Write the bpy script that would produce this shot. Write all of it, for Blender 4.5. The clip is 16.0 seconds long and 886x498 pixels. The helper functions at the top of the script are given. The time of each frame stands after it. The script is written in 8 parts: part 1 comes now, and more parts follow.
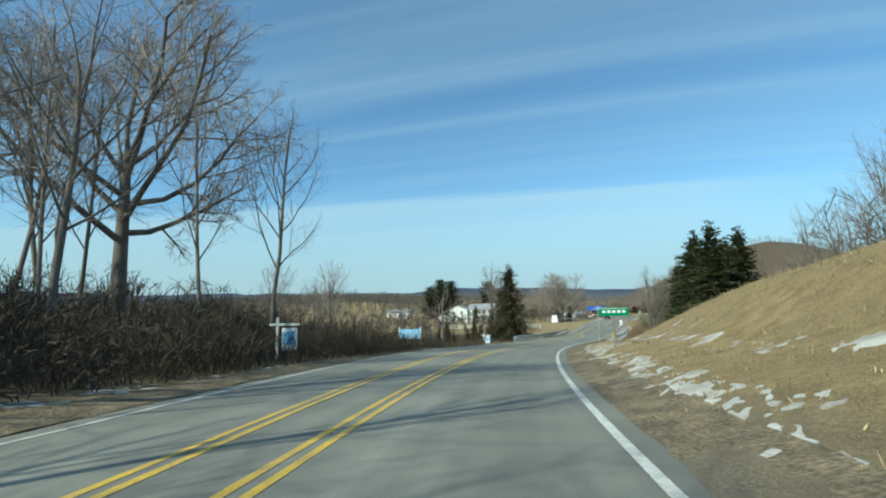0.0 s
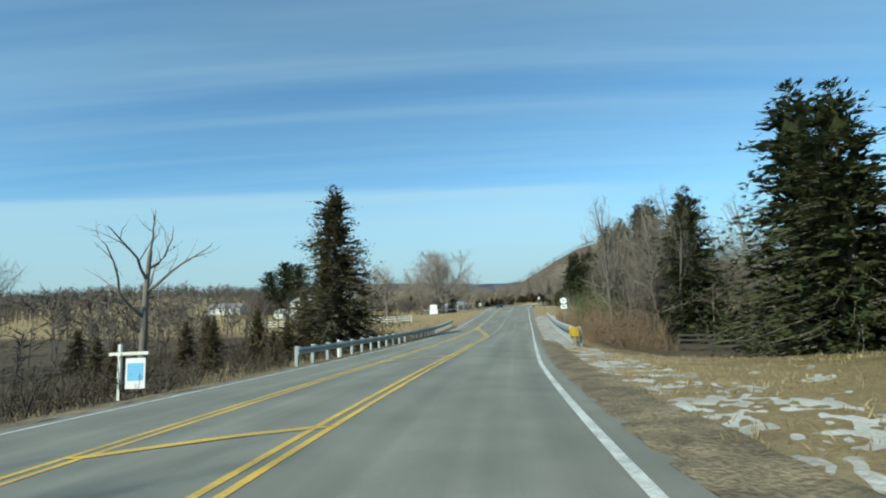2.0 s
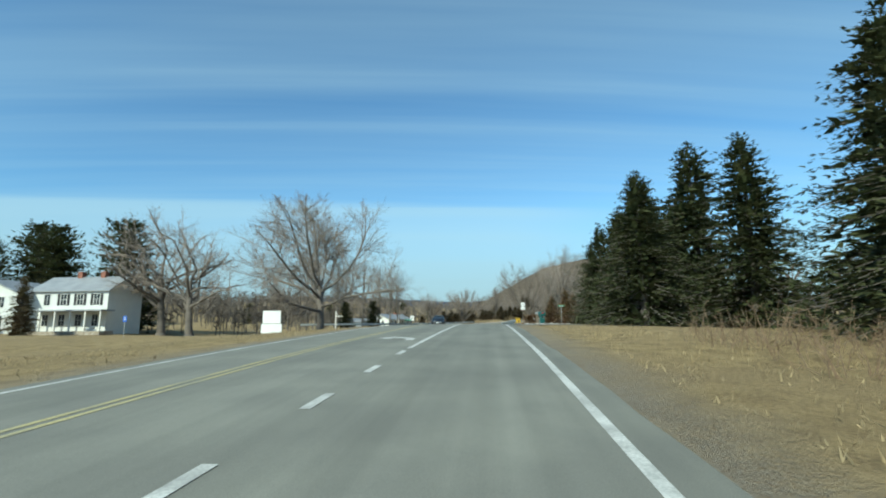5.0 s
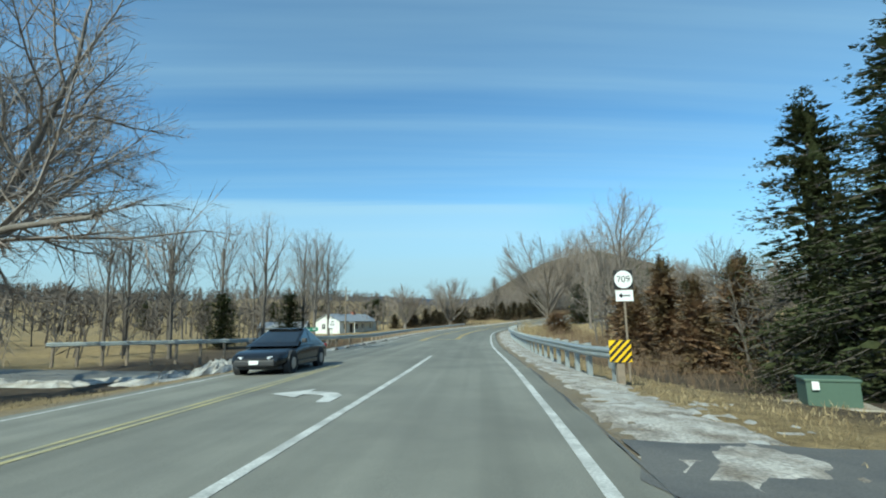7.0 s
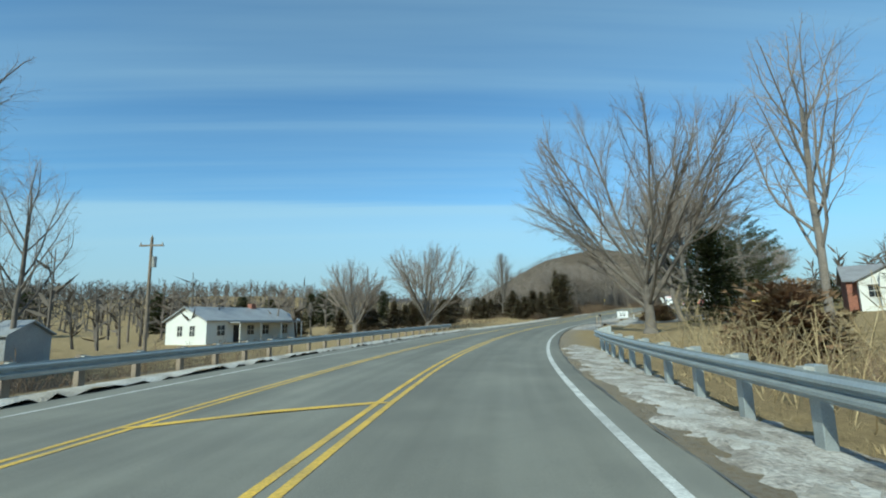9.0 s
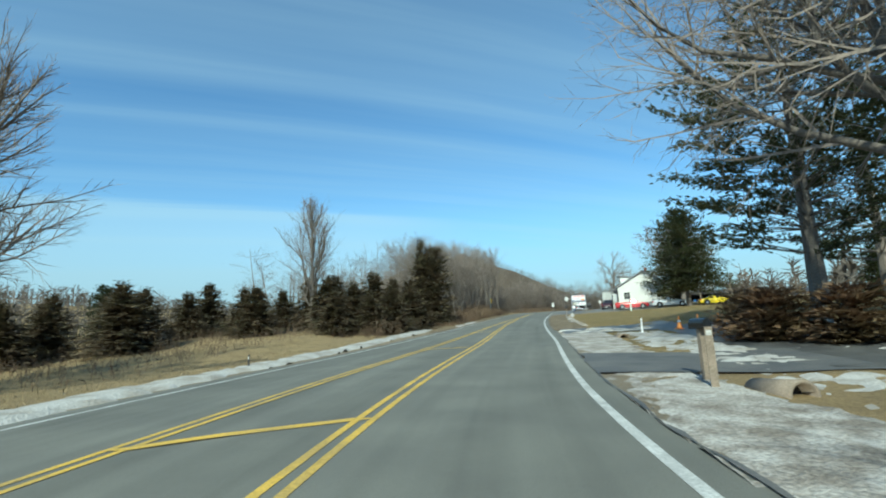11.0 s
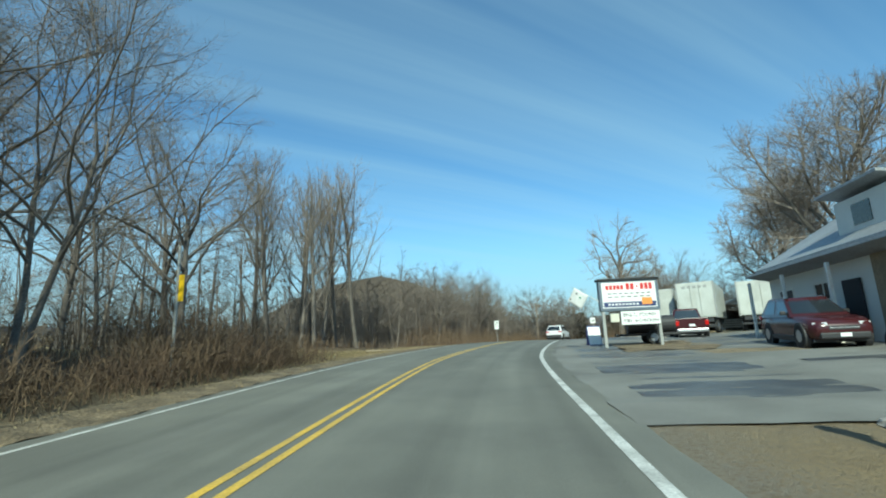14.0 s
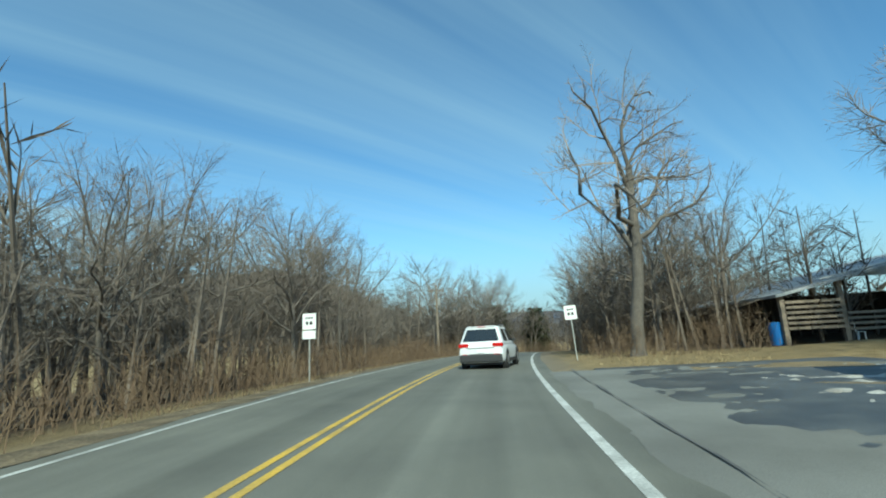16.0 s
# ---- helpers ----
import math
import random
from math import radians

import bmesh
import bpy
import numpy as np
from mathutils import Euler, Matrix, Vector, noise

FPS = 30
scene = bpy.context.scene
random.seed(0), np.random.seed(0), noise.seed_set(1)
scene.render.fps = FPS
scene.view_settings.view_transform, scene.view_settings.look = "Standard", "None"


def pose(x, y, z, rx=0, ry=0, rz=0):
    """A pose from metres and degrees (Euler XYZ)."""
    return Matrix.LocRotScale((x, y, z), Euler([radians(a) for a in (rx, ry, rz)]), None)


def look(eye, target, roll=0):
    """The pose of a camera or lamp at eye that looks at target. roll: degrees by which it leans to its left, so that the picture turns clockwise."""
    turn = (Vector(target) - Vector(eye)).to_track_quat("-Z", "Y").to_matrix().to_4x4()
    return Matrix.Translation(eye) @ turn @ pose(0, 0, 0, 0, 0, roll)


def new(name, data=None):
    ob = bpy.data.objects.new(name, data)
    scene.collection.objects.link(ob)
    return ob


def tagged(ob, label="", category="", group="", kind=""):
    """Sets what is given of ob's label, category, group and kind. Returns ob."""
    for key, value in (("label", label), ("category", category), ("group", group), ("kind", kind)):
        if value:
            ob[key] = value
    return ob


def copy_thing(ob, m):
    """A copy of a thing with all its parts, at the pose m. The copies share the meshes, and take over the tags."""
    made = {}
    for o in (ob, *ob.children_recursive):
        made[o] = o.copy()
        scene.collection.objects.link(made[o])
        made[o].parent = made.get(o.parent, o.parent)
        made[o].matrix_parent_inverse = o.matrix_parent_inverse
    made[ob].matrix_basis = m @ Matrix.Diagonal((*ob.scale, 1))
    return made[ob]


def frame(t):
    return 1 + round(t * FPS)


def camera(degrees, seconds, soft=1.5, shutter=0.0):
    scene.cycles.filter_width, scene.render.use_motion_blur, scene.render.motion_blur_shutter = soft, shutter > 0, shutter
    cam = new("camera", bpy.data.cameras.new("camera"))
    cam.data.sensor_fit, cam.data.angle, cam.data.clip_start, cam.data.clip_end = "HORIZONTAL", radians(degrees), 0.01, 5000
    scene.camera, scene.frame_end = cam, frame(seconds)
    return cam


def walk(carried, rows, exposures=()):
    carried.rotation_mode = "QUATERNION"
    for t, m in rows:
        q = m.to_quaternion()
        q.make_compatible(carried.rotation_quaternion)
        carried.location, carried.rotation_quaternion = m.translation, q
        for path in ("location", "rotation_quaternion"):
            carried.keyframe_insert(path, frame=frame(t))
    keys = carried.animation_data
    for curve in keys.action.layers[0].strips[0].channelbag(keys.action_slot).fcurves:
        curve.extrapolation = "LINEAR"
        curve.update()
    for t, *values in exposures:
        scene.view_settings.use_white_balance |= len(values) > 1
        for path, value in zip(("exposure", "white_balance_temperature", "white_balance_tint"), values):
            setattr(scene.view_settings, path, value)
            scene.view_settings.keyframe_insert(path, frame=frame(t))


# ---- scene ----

# ---- camera ----
cam = camera(85.8, 16.0, soft=2.0)
PATH = [
    (0.0, pose(0.000, 0.000, 1.420, 98.00, 1.00, 0.00)),
    (0.5, pose(1.904, 12.607, 1.095, 97.79, 1.40, -3.51)),
    (1.0, pose(4.368, 25.103, 0.700, 97.63, 1.48, -7.67)),
    (1.5, pose(7.952, 37.393, 0.188, 96.85, 1.93, -10.97)),
    (2.0, pose(11.984, 50.507, -0.380, 97.16, 2.55, -14.03)),
    (2.5, pose(16.800, 63.240, -0.893, 97.17, 1.28, -16.55)),
    (3.0, pose(21.952, 75.388, -1.299, 97.51, 0.79, -18.18)),
    (3.5, pose(27.328, 87.472, -1.566, 98.30, 0.51, -18.34)),
    (4.0, pose(33.264, 100.824, -1.690, 99.33, 0.12, -17.66)),
    (4.8, pose(41.498, 119.396, -1.200, 99.16, 0.44, -18.22)),
    (5.7, pose(50.809, 140.269, -0.082, 98.97, 0.79, -18.92)),
    (6.5, pose(59.049, 158.839, 0.500, 98.80, 1.11, -19.04)),
    (7.0, pose(64.309, 170.403, 0.514, 98.80, 1.14, -18.65)),
    (7.5, pose(69.441, 182.969, 0.420, 98.30, 0.93, -18.54)),
    (8.0, pose(74.650, 195.565, 0.311, 98.50, 1.28, -18.15)),
    (8.5, pose(79.672, 207.813, 0.250, 98.80, 1.18, -18.16)),
    (9.2, pose(87.387, 224.974, 0.328, 99.02, 1.56, -19.81)),
    (9.8, pose(94.792, 239.295, 0.475, 99.21, 1.88, -25.51)),
    (10.4, pose(103.415, 252.920, 0.690, 99.40, 2.21, -30.12)),
    (11.0, pose(113.030, 265.861, 0.980, 99.59, 2.54, -35.37)),
    (11.5, pose(122.250, 275.582, 1.313, 100.95, 1.50, -40.02)),
    (12.0, pose(131.898, 284.860, 1.729, 101.01, 1.25, -42.02)),
    (12.5, pose(141.241, 293.890, 2.201, 100.71, 0.60, -42.41)),
    (13.0, pose(150.119, 302.210, 2.691, 100.81, 0.53, -42.59)),
    (13.5, pose(159.075, 309.771, 3.184, 101.39, 1.08, -42.84)),
    (14.0, pose(167.145, 316.853, 3.670, 101.84, 2.19, -44.12)),
    (14.5, pose(175.055, 323.473, 4.206, 102.16, 2.17, -46.55)),
    (15.0, pose(182.979, 329.235, 4.700, 101.73, 2.58, -49.93)),
    (15.5, pose(191.285, 334.486, 5.108, 101.35, 2.81, -53.49)),
    (16.0, pose(200.103, 339.424, 5.420, 100.94, 2.91, -55.61)),
]
walk(cam, PATH, [(0.0, 0.37, 6040, -9), (4.0, 0.35, 5960, -9), (7.0, 0.39, 5800, -10), (7.5, 0.26, 5780, -10), (8.5, 0.26, 5730, -10), (11.0, 0.38, 5760, -11), (16.0, 0.38, 5840, -14)])

# ---- light ----
SUN_AZ, SUN_EL = 231.0, 37.0     # degrees clockwise from +y, and above the horizon
sun = new("sun", bpy.data.lights.new("sun", "SUN"))
sun.data.energy, sun.data.angle, sun.data.color = 4.4, radians(0.5), (1.0, 0.92, 0.78)
sun_dir = Vector((math.sin(radians(SUN_AZ)) * math.cos(radians(SUN_EL)), math.cos(radians(SUN_AZ)) * math.cos(radians(SUN_EL)), math.sin(radians(SUN_EL))))
sun.matrix_world = look(sun_dir * 200, (0, 0, 0))
world = bpy.data.worlds.new("sky")
scene.world = world
world.use_nodes = True


def build_sky():
    nt = world.node_tree
    nt.nodes.clear()
    N, L = nt.nodes.new, nt.links.new
    out, bg = N("ShaderNodeOutputWorld"), N("ShaderNodeBackground")
    sky = N("ShaderNodeTexSky")
    sky.sky_type, sky.sun_disc = "NISHITA", False
    sky.sun_elevation, sky.sun_rotation = radians(SUN_EL), radians(SUN_AZ)
    sky.air_density, sky.dust_density, sky.ozone_density = 1.0, 0.4, 3.0
    co, sep = N("ShaderNodeTexCoord"), N("ShaderNodeSeparateXYZ")
    L(co.outputs["Generated"], sep.inputs["Vector"])

    def calc(op, a, b):
        m = N("ShaderNodeMath")
        m.operation = op
        for k, v in enumerate((a, b)):
            if isinstance(v, (int, float)):
                m.inputs[k].default_value = v
            else:
                L(v, m.inputs[k])
        return m.outputs["Value"]

    # the direction's place on a high flat layer of cloud
    up = calc("ADD", calc("MAXIMUM", sep.outputs["Z"], 0.0), 0.06)
    flat = N("ShaderNodeCombineXYZ")
    L(calc("DIVIDE", sep.outputs["X"], up), flat.inputs["X"])
    L(calc("DIVIDE", sep.outputs["Y"], up), flat.inputs["Y"])
    turn = N("ShaderNodeMapping")
    turn.inputs["Rotation"].default_value = (0, 0, radians(15))
    L(flat.outputs["Vector"], turn.inputs["Vector"])

    def streaks(along, across, scale, lo, hi):
        mp, n, r = N("ShaderNodeMapping"), N("ShaderNodeTexNoise"), N("ShaderNodeMapRange")
        mp.inputs["Scale"].default_value = (along, across, 1)
        n.inputs["Scale"].default_value, n.inputs["Detail"].default_value, n.inputs["Roughness"].default_value = scale, 5.0, 0.55
        r.interpolation_type = "SMOOTHSTEP"
        r.inputs["From Min"].default_value, r.inputs["From Max"].default_value = lo, hi
        L(turn.outputs["Vector"], mp.inputs["Vector"])
        L(mp.outputs["Vector"], n.inputs["Vector"])
        L(n.outputs["Fac"], r.inputs["Value"])
        return r.outputs["Result"]

    broad, fine = streaks(0.10, 1.3, 0.9, 0.36, 0.70), streaks(0.16, 3.0, 1.3, 0.42, 0.8)
    cloud = calc("ADD", calc("MULTIPLY", broad, 0.26), calc("MULTIPLY", fine, 0.12))
    # pale sheet of cloud low over the horizon, with a clear upper edge that fades towards +x
    def ramp(v, a, b, lo, hi):
        r = N("ShaderNodeMapRange")
        r.interpolation_type = "SMOOTHSTEP"
        for k, w in (("From Min", a), ("From Max", b), ("To Min", lo), ("To Max", hi)):
            r.inputs[k].default_value = w
        L(v, r.inputs["Value"])
        return r.outputs["Result"]

    ahead = calc("ADD", calc("MULTIPLY", sep.outputs["X"], 0.21), calc("MULTIPLY", sep.outputs["Y"], 0.98))
    rise_ = calc("DIVIDE", sep.outputs["Z"], calc("MAXIMUM", ahead, 0.05))
    wavy = calc("ADD", rise_, calc("MULTIPLY", calc("SUBTRACT", fine, 0.3), 0.012))
    patchy = calc("ADD", calc("MULTIPLY", broad, 0.25), 0.82)
    sheet = calc("MULTIPLY", calc("MULTIPLY", ramp(wavy, 0.268, 0.246, 0.0, 1.0), patchy), ramp(sep.outputs["X"], 0.42, 0.72, 0.52, 0.10))
    low = calc("MULTIPLY", ramp(sep.outputs["Z"], 0.24, 0.03, 0.0, 1.0), 0.85)
    add = N("ShaderNodeMath")
    add.operation = "MAXIMUM"
    L(cloud, add.inputs[0])
    L(sheet, add.inputs[1])
    mix = N("ShaderNodeMix")
    mix.data_type = "RGBA"
    mix.inputs["B"].default_value = (4.75, 6.0, 6.6, 1)
    L(add.outputs["Value"], mix.inputs["Factor"])
    bg.inputs["Strength"].default_value = 0.1
    tone = N("ShaderNodeMix")
    tone.data_type, tone.blend_type = "RGBA", "MULTIPLY"
    tone.inputs["Factor"].default_value = 1.0
    tone.inputs["B"].default_value = (1.0, 1.20, 1.28, 1)
    L(sky.outputs["Color"], tone.inputs["A"])
    L(tone.outputs["Result"], mix.inputs["A"])
    hazy = N("ShaderNodeMix")
    hazy.data_type = "RGBA"
    hazy.inputs["B"].default_value = (3.5, 4.5, 5.2, 1)
    L(low, hazy.inputs["Factor"])
    L(mix.outputs["Result"], hazy.inputs["A"])
    L(hazy.outputs["Result"], bg.inputs["Color"])
    L(bg.outputs["Background"], out.inputs["Surface"])


build_sky()

# ---- road line (the ground under the camera's lane) ----
ROAD = np.array([
    (-3.0, -60.0, 1.10), (-2.0, -30.0, 0.62), (0.0, 0.0, 0.00), (4.4, 25.1, -0.72), (12.0, 50.5, -1.80),
    (22.0, 75.4, -2.72), (33.3, 100.8, -3.11), (41.5, 119.4, -2.62), (49.8, 138.0, -1.60), (59.0, 158.8, -0.92),
    (69.4, 183.0, -1.00), (79.7, 207.8, -1.17), (94.1, 238.1, -0.96), (113.0, 265.9, -0.44), (131.9, 284.9, 0.31),
    (150.1, 302.2, 1.27), (167.1, 316.9, 2.25), (183.0, 329.2, 3.28), (200.1, 339.4, 4.00), (217.8, 348.7, 4.18),
    (239.8, 358.4, 3.93), (258.5, 365.0, 3.45), (277.0, 367.0, 2.70), (295.5, 361.0, 2.00), (311.0, 347.0, 1.60), (321.0, 326.0, 1.40), (327.0, 300.0, 1.20), (330.0, 265.0, 1.00)])


def spline(knots, step):
    """Catmull-Rom through the knots, sampled evenly."""
    pts = []
    k = np.vstack([2 * knots[0] - knots[1], knots, 2 * knots[-1] - knots[-2]])
    for a, b, c, d in zip(k, k[1:], k[2:], k[3:]):
        for u in np.linspace(0, 1, 40, endpoint=False):
            pts.append(0.5 * (2 * b + (c - a) * u + (2 * a - 5 * b + 4 * c - d) * u ** 2 + (3 * b - a - 3 * c + d) * u ** 3))
    pts = np.array(pts + [knots[-1]])
    run = np.concatenate([[0], np.cumsum(np.linalg.norm(np.diff(pts[:, :2], axis=0), axis=1))])
    s = np.arange(0, run[-1], step)
    return s, np.stack([np.interp(s, run, pts[:, i]) for i in range(3)], 1)


RS, RP = spline(ROAD, 1.0)
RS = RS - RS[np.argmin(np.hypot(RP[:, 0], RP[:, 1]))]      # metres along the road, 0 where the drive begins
RT = np.gradient(RP[:, :2], axis=0)
RT = RT / np.linalg.norm(RT, axis=1)[:, None]
S_END = float(RS[-1])


def road_frame(s):
    """Point and unit tangent of the road line at s metres."""
    p = np.array([np.interp(s, RS, RP[:, i]) for i in range(3)])
    t = np.array([np.interp(s, RS, RT[:, i]) for i in range(2)])
    return p, t / np.linalg.norm(t)


def curve(s, *pairs):
    """A value that changes along the road, smooth between (s, value) pairs."""
    xs, ys = zip(*pairs)
    return np.interp(s, xs, ys)


# lines of the road, as metres to the right of the camera's line
def d_edge(s):
    return curve(s, (-60, 1.45), (30, 1.42), (45, 1.33), (70, 1.15), (84, 1.38), (117, 1.35), (173, 1.2), (191, 1.36), (228, 1.36), (250, 1.5), (290, 1.78), (300, 1.65), (345, 1.55), (373, 1.38),
                 (384, 1.18), (393, 1.25), (413, 1.28), (520, 1.4))


def d_lane(s):
    return curve(s, (-60, -2.3), (4, -2.3), (30, -2.5), (43, -2.45), (70, -2.7), (96, -2.6), (117, -2.5), (173, -2.25), (218, -1.9), (250, -2.0), (292, -1.8), (338, -2.15), (350, -2.22), (373, -2.55),
                 (384, -2.72), (393, -2.6), (413, -2.48), (520, -2.4))


def d_far(s):
    return curve(s, (-60, -2.6), (-15, -3.0), (4, -3.52), (30, -4.7), (43, -4.85), (70, -5.4), (97, -5.6), (118, -5.5), (168, -5.0), (237, -5.3), (290, -4.7), (297, -4.4), (335, -3.38), (347, -3.1), (363, -2.6), (520, -2.5))


def d_left(s):
    return curve(s, (-60, -6.4), (6, -6.5), (33, -8.2), (46, -8.0), (73, -8.3), (120, -8.3), (172, -7.7), (205, -8.0), (236, -8.5), (293, -8.0), (336, -6.4), (370, -6.4), (390, -6.15), (410, -5.75), (520, -5.8))


def shoulder_left(s):
    return curve(s, (-60, 0.45), (204, 0.45), (216, 1.75), (275, 1.75), (292, 0.6), (520, 0.45))


def crown(s, d):
    """Height of the paving against the road line."""
    return 0.07 - 0.02 * np.abs(d + 3.6)


def nearest(x, y):
    """s and d (right of the road line) of points given as arrays."""
    x, y = np.atleast_1d(np.asarray(x, float)), np.atleast_1d(np.asarray(y, float))
    best, idx = np.full(x.shape, 1e18), np.zeros(x.shape, int)
    for i in range(0, len(RP), 4):
        q = (x - RP[i, 0]) ** 2 + (y - RP[i, 1]) ** 2
        m = q < best
        best[m], idx[m] = q[m], i
    for _ in range(3):
        dx, dy = x - RP[idx, 0], y - RP[idx, 1]
        idx = np.clip(np.round(idx + dx * RT[idx, 0] + dy * RT[idx, 1]).astype(int), 0, len(RP) - 1)
    dx, dy = x - RP[idx, 0], y - RP[idx, 1]
    along = dx * RT[idx, 0] + dy * RT[idx, 1]
    return RS[idx] + along, dx * RT[idx, 1] - dy * RT[idx, 0], np.hypot(dx, dy), idx


# shape of the land beside the road: rows of (s, height at 4, 8, 14, 25, 60, 150 m from the road's edge)
RIGHT = [(-60, 0.3, 2.6, 4.6, 6.5, 8.0, 6.0), (0, 1.2, 3.8, 5.4, 6.8, 7.8, 5.0), (22, 1.0, 3.5, 5.1, 6.5, 7.5, 4.0), (45, 0.5, 2.0, 3.4, 4.6, 5.0, 3.0),
         (70, -0.1, 0.0, 0.3, 0.7, 1.2, 1.5), (85, -0.5, -1.3, -1.4, -1.0, 0.0, 1.0), (125, -0.4, -0.8, -0.8, -0.5, 0.2, 1.0), (150, 0.0, 0.0, 0.0, 0.1, 0.5, 1.5),
         (182, 0.0, -0.2, -0.4, -0.4, 0.0, 1.0), (196, -0.35, -0.75, -0.75, -0.6, 1.0, 3.4), (201, -0.55, -1.4, -1.5, -1.0, 1.4, 4.0), (206, -0.6, -1.7, -1.8, -1.1, 1.6, 4.0), (238, -0.4, -1.0, -0.8, 0.8, 3.0, 5.0), (275, -0.1, 0.0, 0.5, 1.5, 3.0, 4.0),
         (305, -0.1, -0.1, 0.2, 0.6, 1.8, 2.0), (330, 0.1, 0.4, 0.6, 0.9, 1.6, 1.0), (365, 0.0, 0.1, 0.2, 0.4, 1.0, 0.0), (420, 0.0, 0.0, 0.1, 0.3, 0.5, -1.0), (520, 0.2, 0.6, 1.0, 1.0, 0.0, -2.0)]
LEFT = [(-60, 0.2, 0.9, 1.4, 1.2, -1.0, -4.0), (0, 0.4, 1.7, 2.5, 2.4, -0.5, -4.5), (22, 0.4, 1.8, 2.5, 2.3, -0.6, -4.0), (36, 0.1, 0.8, 1.1, 0.8, -1.2, -3.5), (47, -0.2, -0.3, -0.5, -0.8, -1.5, -3.0),
        (70, -0.5, -1.2, -1.4, -1.4, -1.2, -2.0), (105, -0.5, -1.0, -1.0, -0.7, -0.3, -1.0), (120, -0.1, -0.2, -0.1, 0.1, 0.5, 0.0), (150, -0.1, -0.3, -0.5, -0.4, 0.3, 0.5),
        (188, -0.2, -0.6, -1.0, -1.3, -0.8, 0.0), (205, -0.6, -1.4, -1.6, -1.4, 0.0, 3.5), (240, -0.4, -1.2, -1.2, -0.8, 1.5, 5.0), (280, -0.1, -0.5, -0.8, -0.9, -0.8, 0.5),
        (310, 0.0, -0.3, -0.5, -0.6, -0.8, -1.0), (335, 0.1, 0.9, 1.1, 1.0, 0.0, -2.0), (350, 0.4, 1.5, 1.9, 1.5, 0.0, -2.0), (372, 0.5, 1.6, 2.0, 1.5, 0.0, -2.0), (384, 0.2, 0.8, 1.0, 0.7, -0.6, -3.0), (395, 0.1, 0.3, 0.2, -0.3, -1.5, -4.0), (420, -0.2, -0.8, -1.2, -1.8, -3.0, -5.0), (520, 0.3, 0.5, 0.0, -1.0, -3.0, -5.0)]
STEPS = np.array([0.0, 4.0, 8.0, 14.0, 25.0, 60.0, 150.0])


def bank(rows, s, e):
    """Height of the land at e metres outside the road's edge."""
    rows = np.array(rows)
    cols = [np.zeros(s.shape)] + [np.interp(s, rows[:, 0], rows[:, i]) for i in range(1, 7)]
    out = np.zeros(s.shape)
    for i in range(6):
        u = np.clip((e - STEPS[i]) / (STEPS[i + 1] - STEPS[i]), 0, 1)
        m = e >= STEPS[i]
        u = u * u * (3 - 2 * u) * 0.5 + u * 0.5
        out = np.where(m, cols[i] + (cols[i + 1] - cols[i]) * u, out)
    return out


HILLS = [(840, 1290, 275, 340, 172), (1120, 1300, 260, 300, 45), (-500, 900, 500, 260, 16), (-130, 430, 150, 130, 13), (200, 610, 220, 110, 14), (60, 520, 120, 90, 12), (-60, 330, 60, 90, 5)]


def ground_z(x, y):
    """Height of the ground sheet."""
    x, y = np.atleast_1d(np.asarray(x, float)), np.atleast_1d(np.asarray(y, float))
    s, d, dist, idx = nearest(x, y)
    sc = np.clip(s, RS[0], RS[-1])
    right, left = d_edge(sc) + 0.5, d_left(sc) - shoulder_left(sc) + 0.05
    e = np.where(d > 0, d - right, left - d)
    z = RP[idx, 2] + np.where(e > 0, crown(sc, np.where(d > 0, right, left)) + np.where(d > 0, bank(RIGHT, sc, e), bank(LEFT, sc, e)), crown(sc, d))
    z = np.where(e < 0, z - 0.03 - np.clip(-e - 0.4, 0, 0.5) * 0.3, z - 0.03)
    far = np.clip((dist - 45) / 110, 0, 1)
    far = far * far * (3 - 2 * far)
    z = z * (1 - far)
    for cx, cy, rx, ry, a in HILLS:
        z = z + a * np.exp(-((x - cx) / rx) ** 2 - ((y - cy) / ry) ** 2) * np.clip((dist - 40) / 160, 0, 1)
    return z


def spot(s, d, up=0.0):
    """World point on the ground at s along the road and d to its right."""
    p, t = road_frame(s)
    x, y = p[0] + t[1] * d, p[1] - t[0] * d
    return Vector((x, y, float(ground_z(x, y)[0]) + up))


def heading(s):
    """Turn about z that makes +y run along the road."""
    t = road_frame(s)[1]
    return math.degrees(math.atan2(-t[0], t[1]))

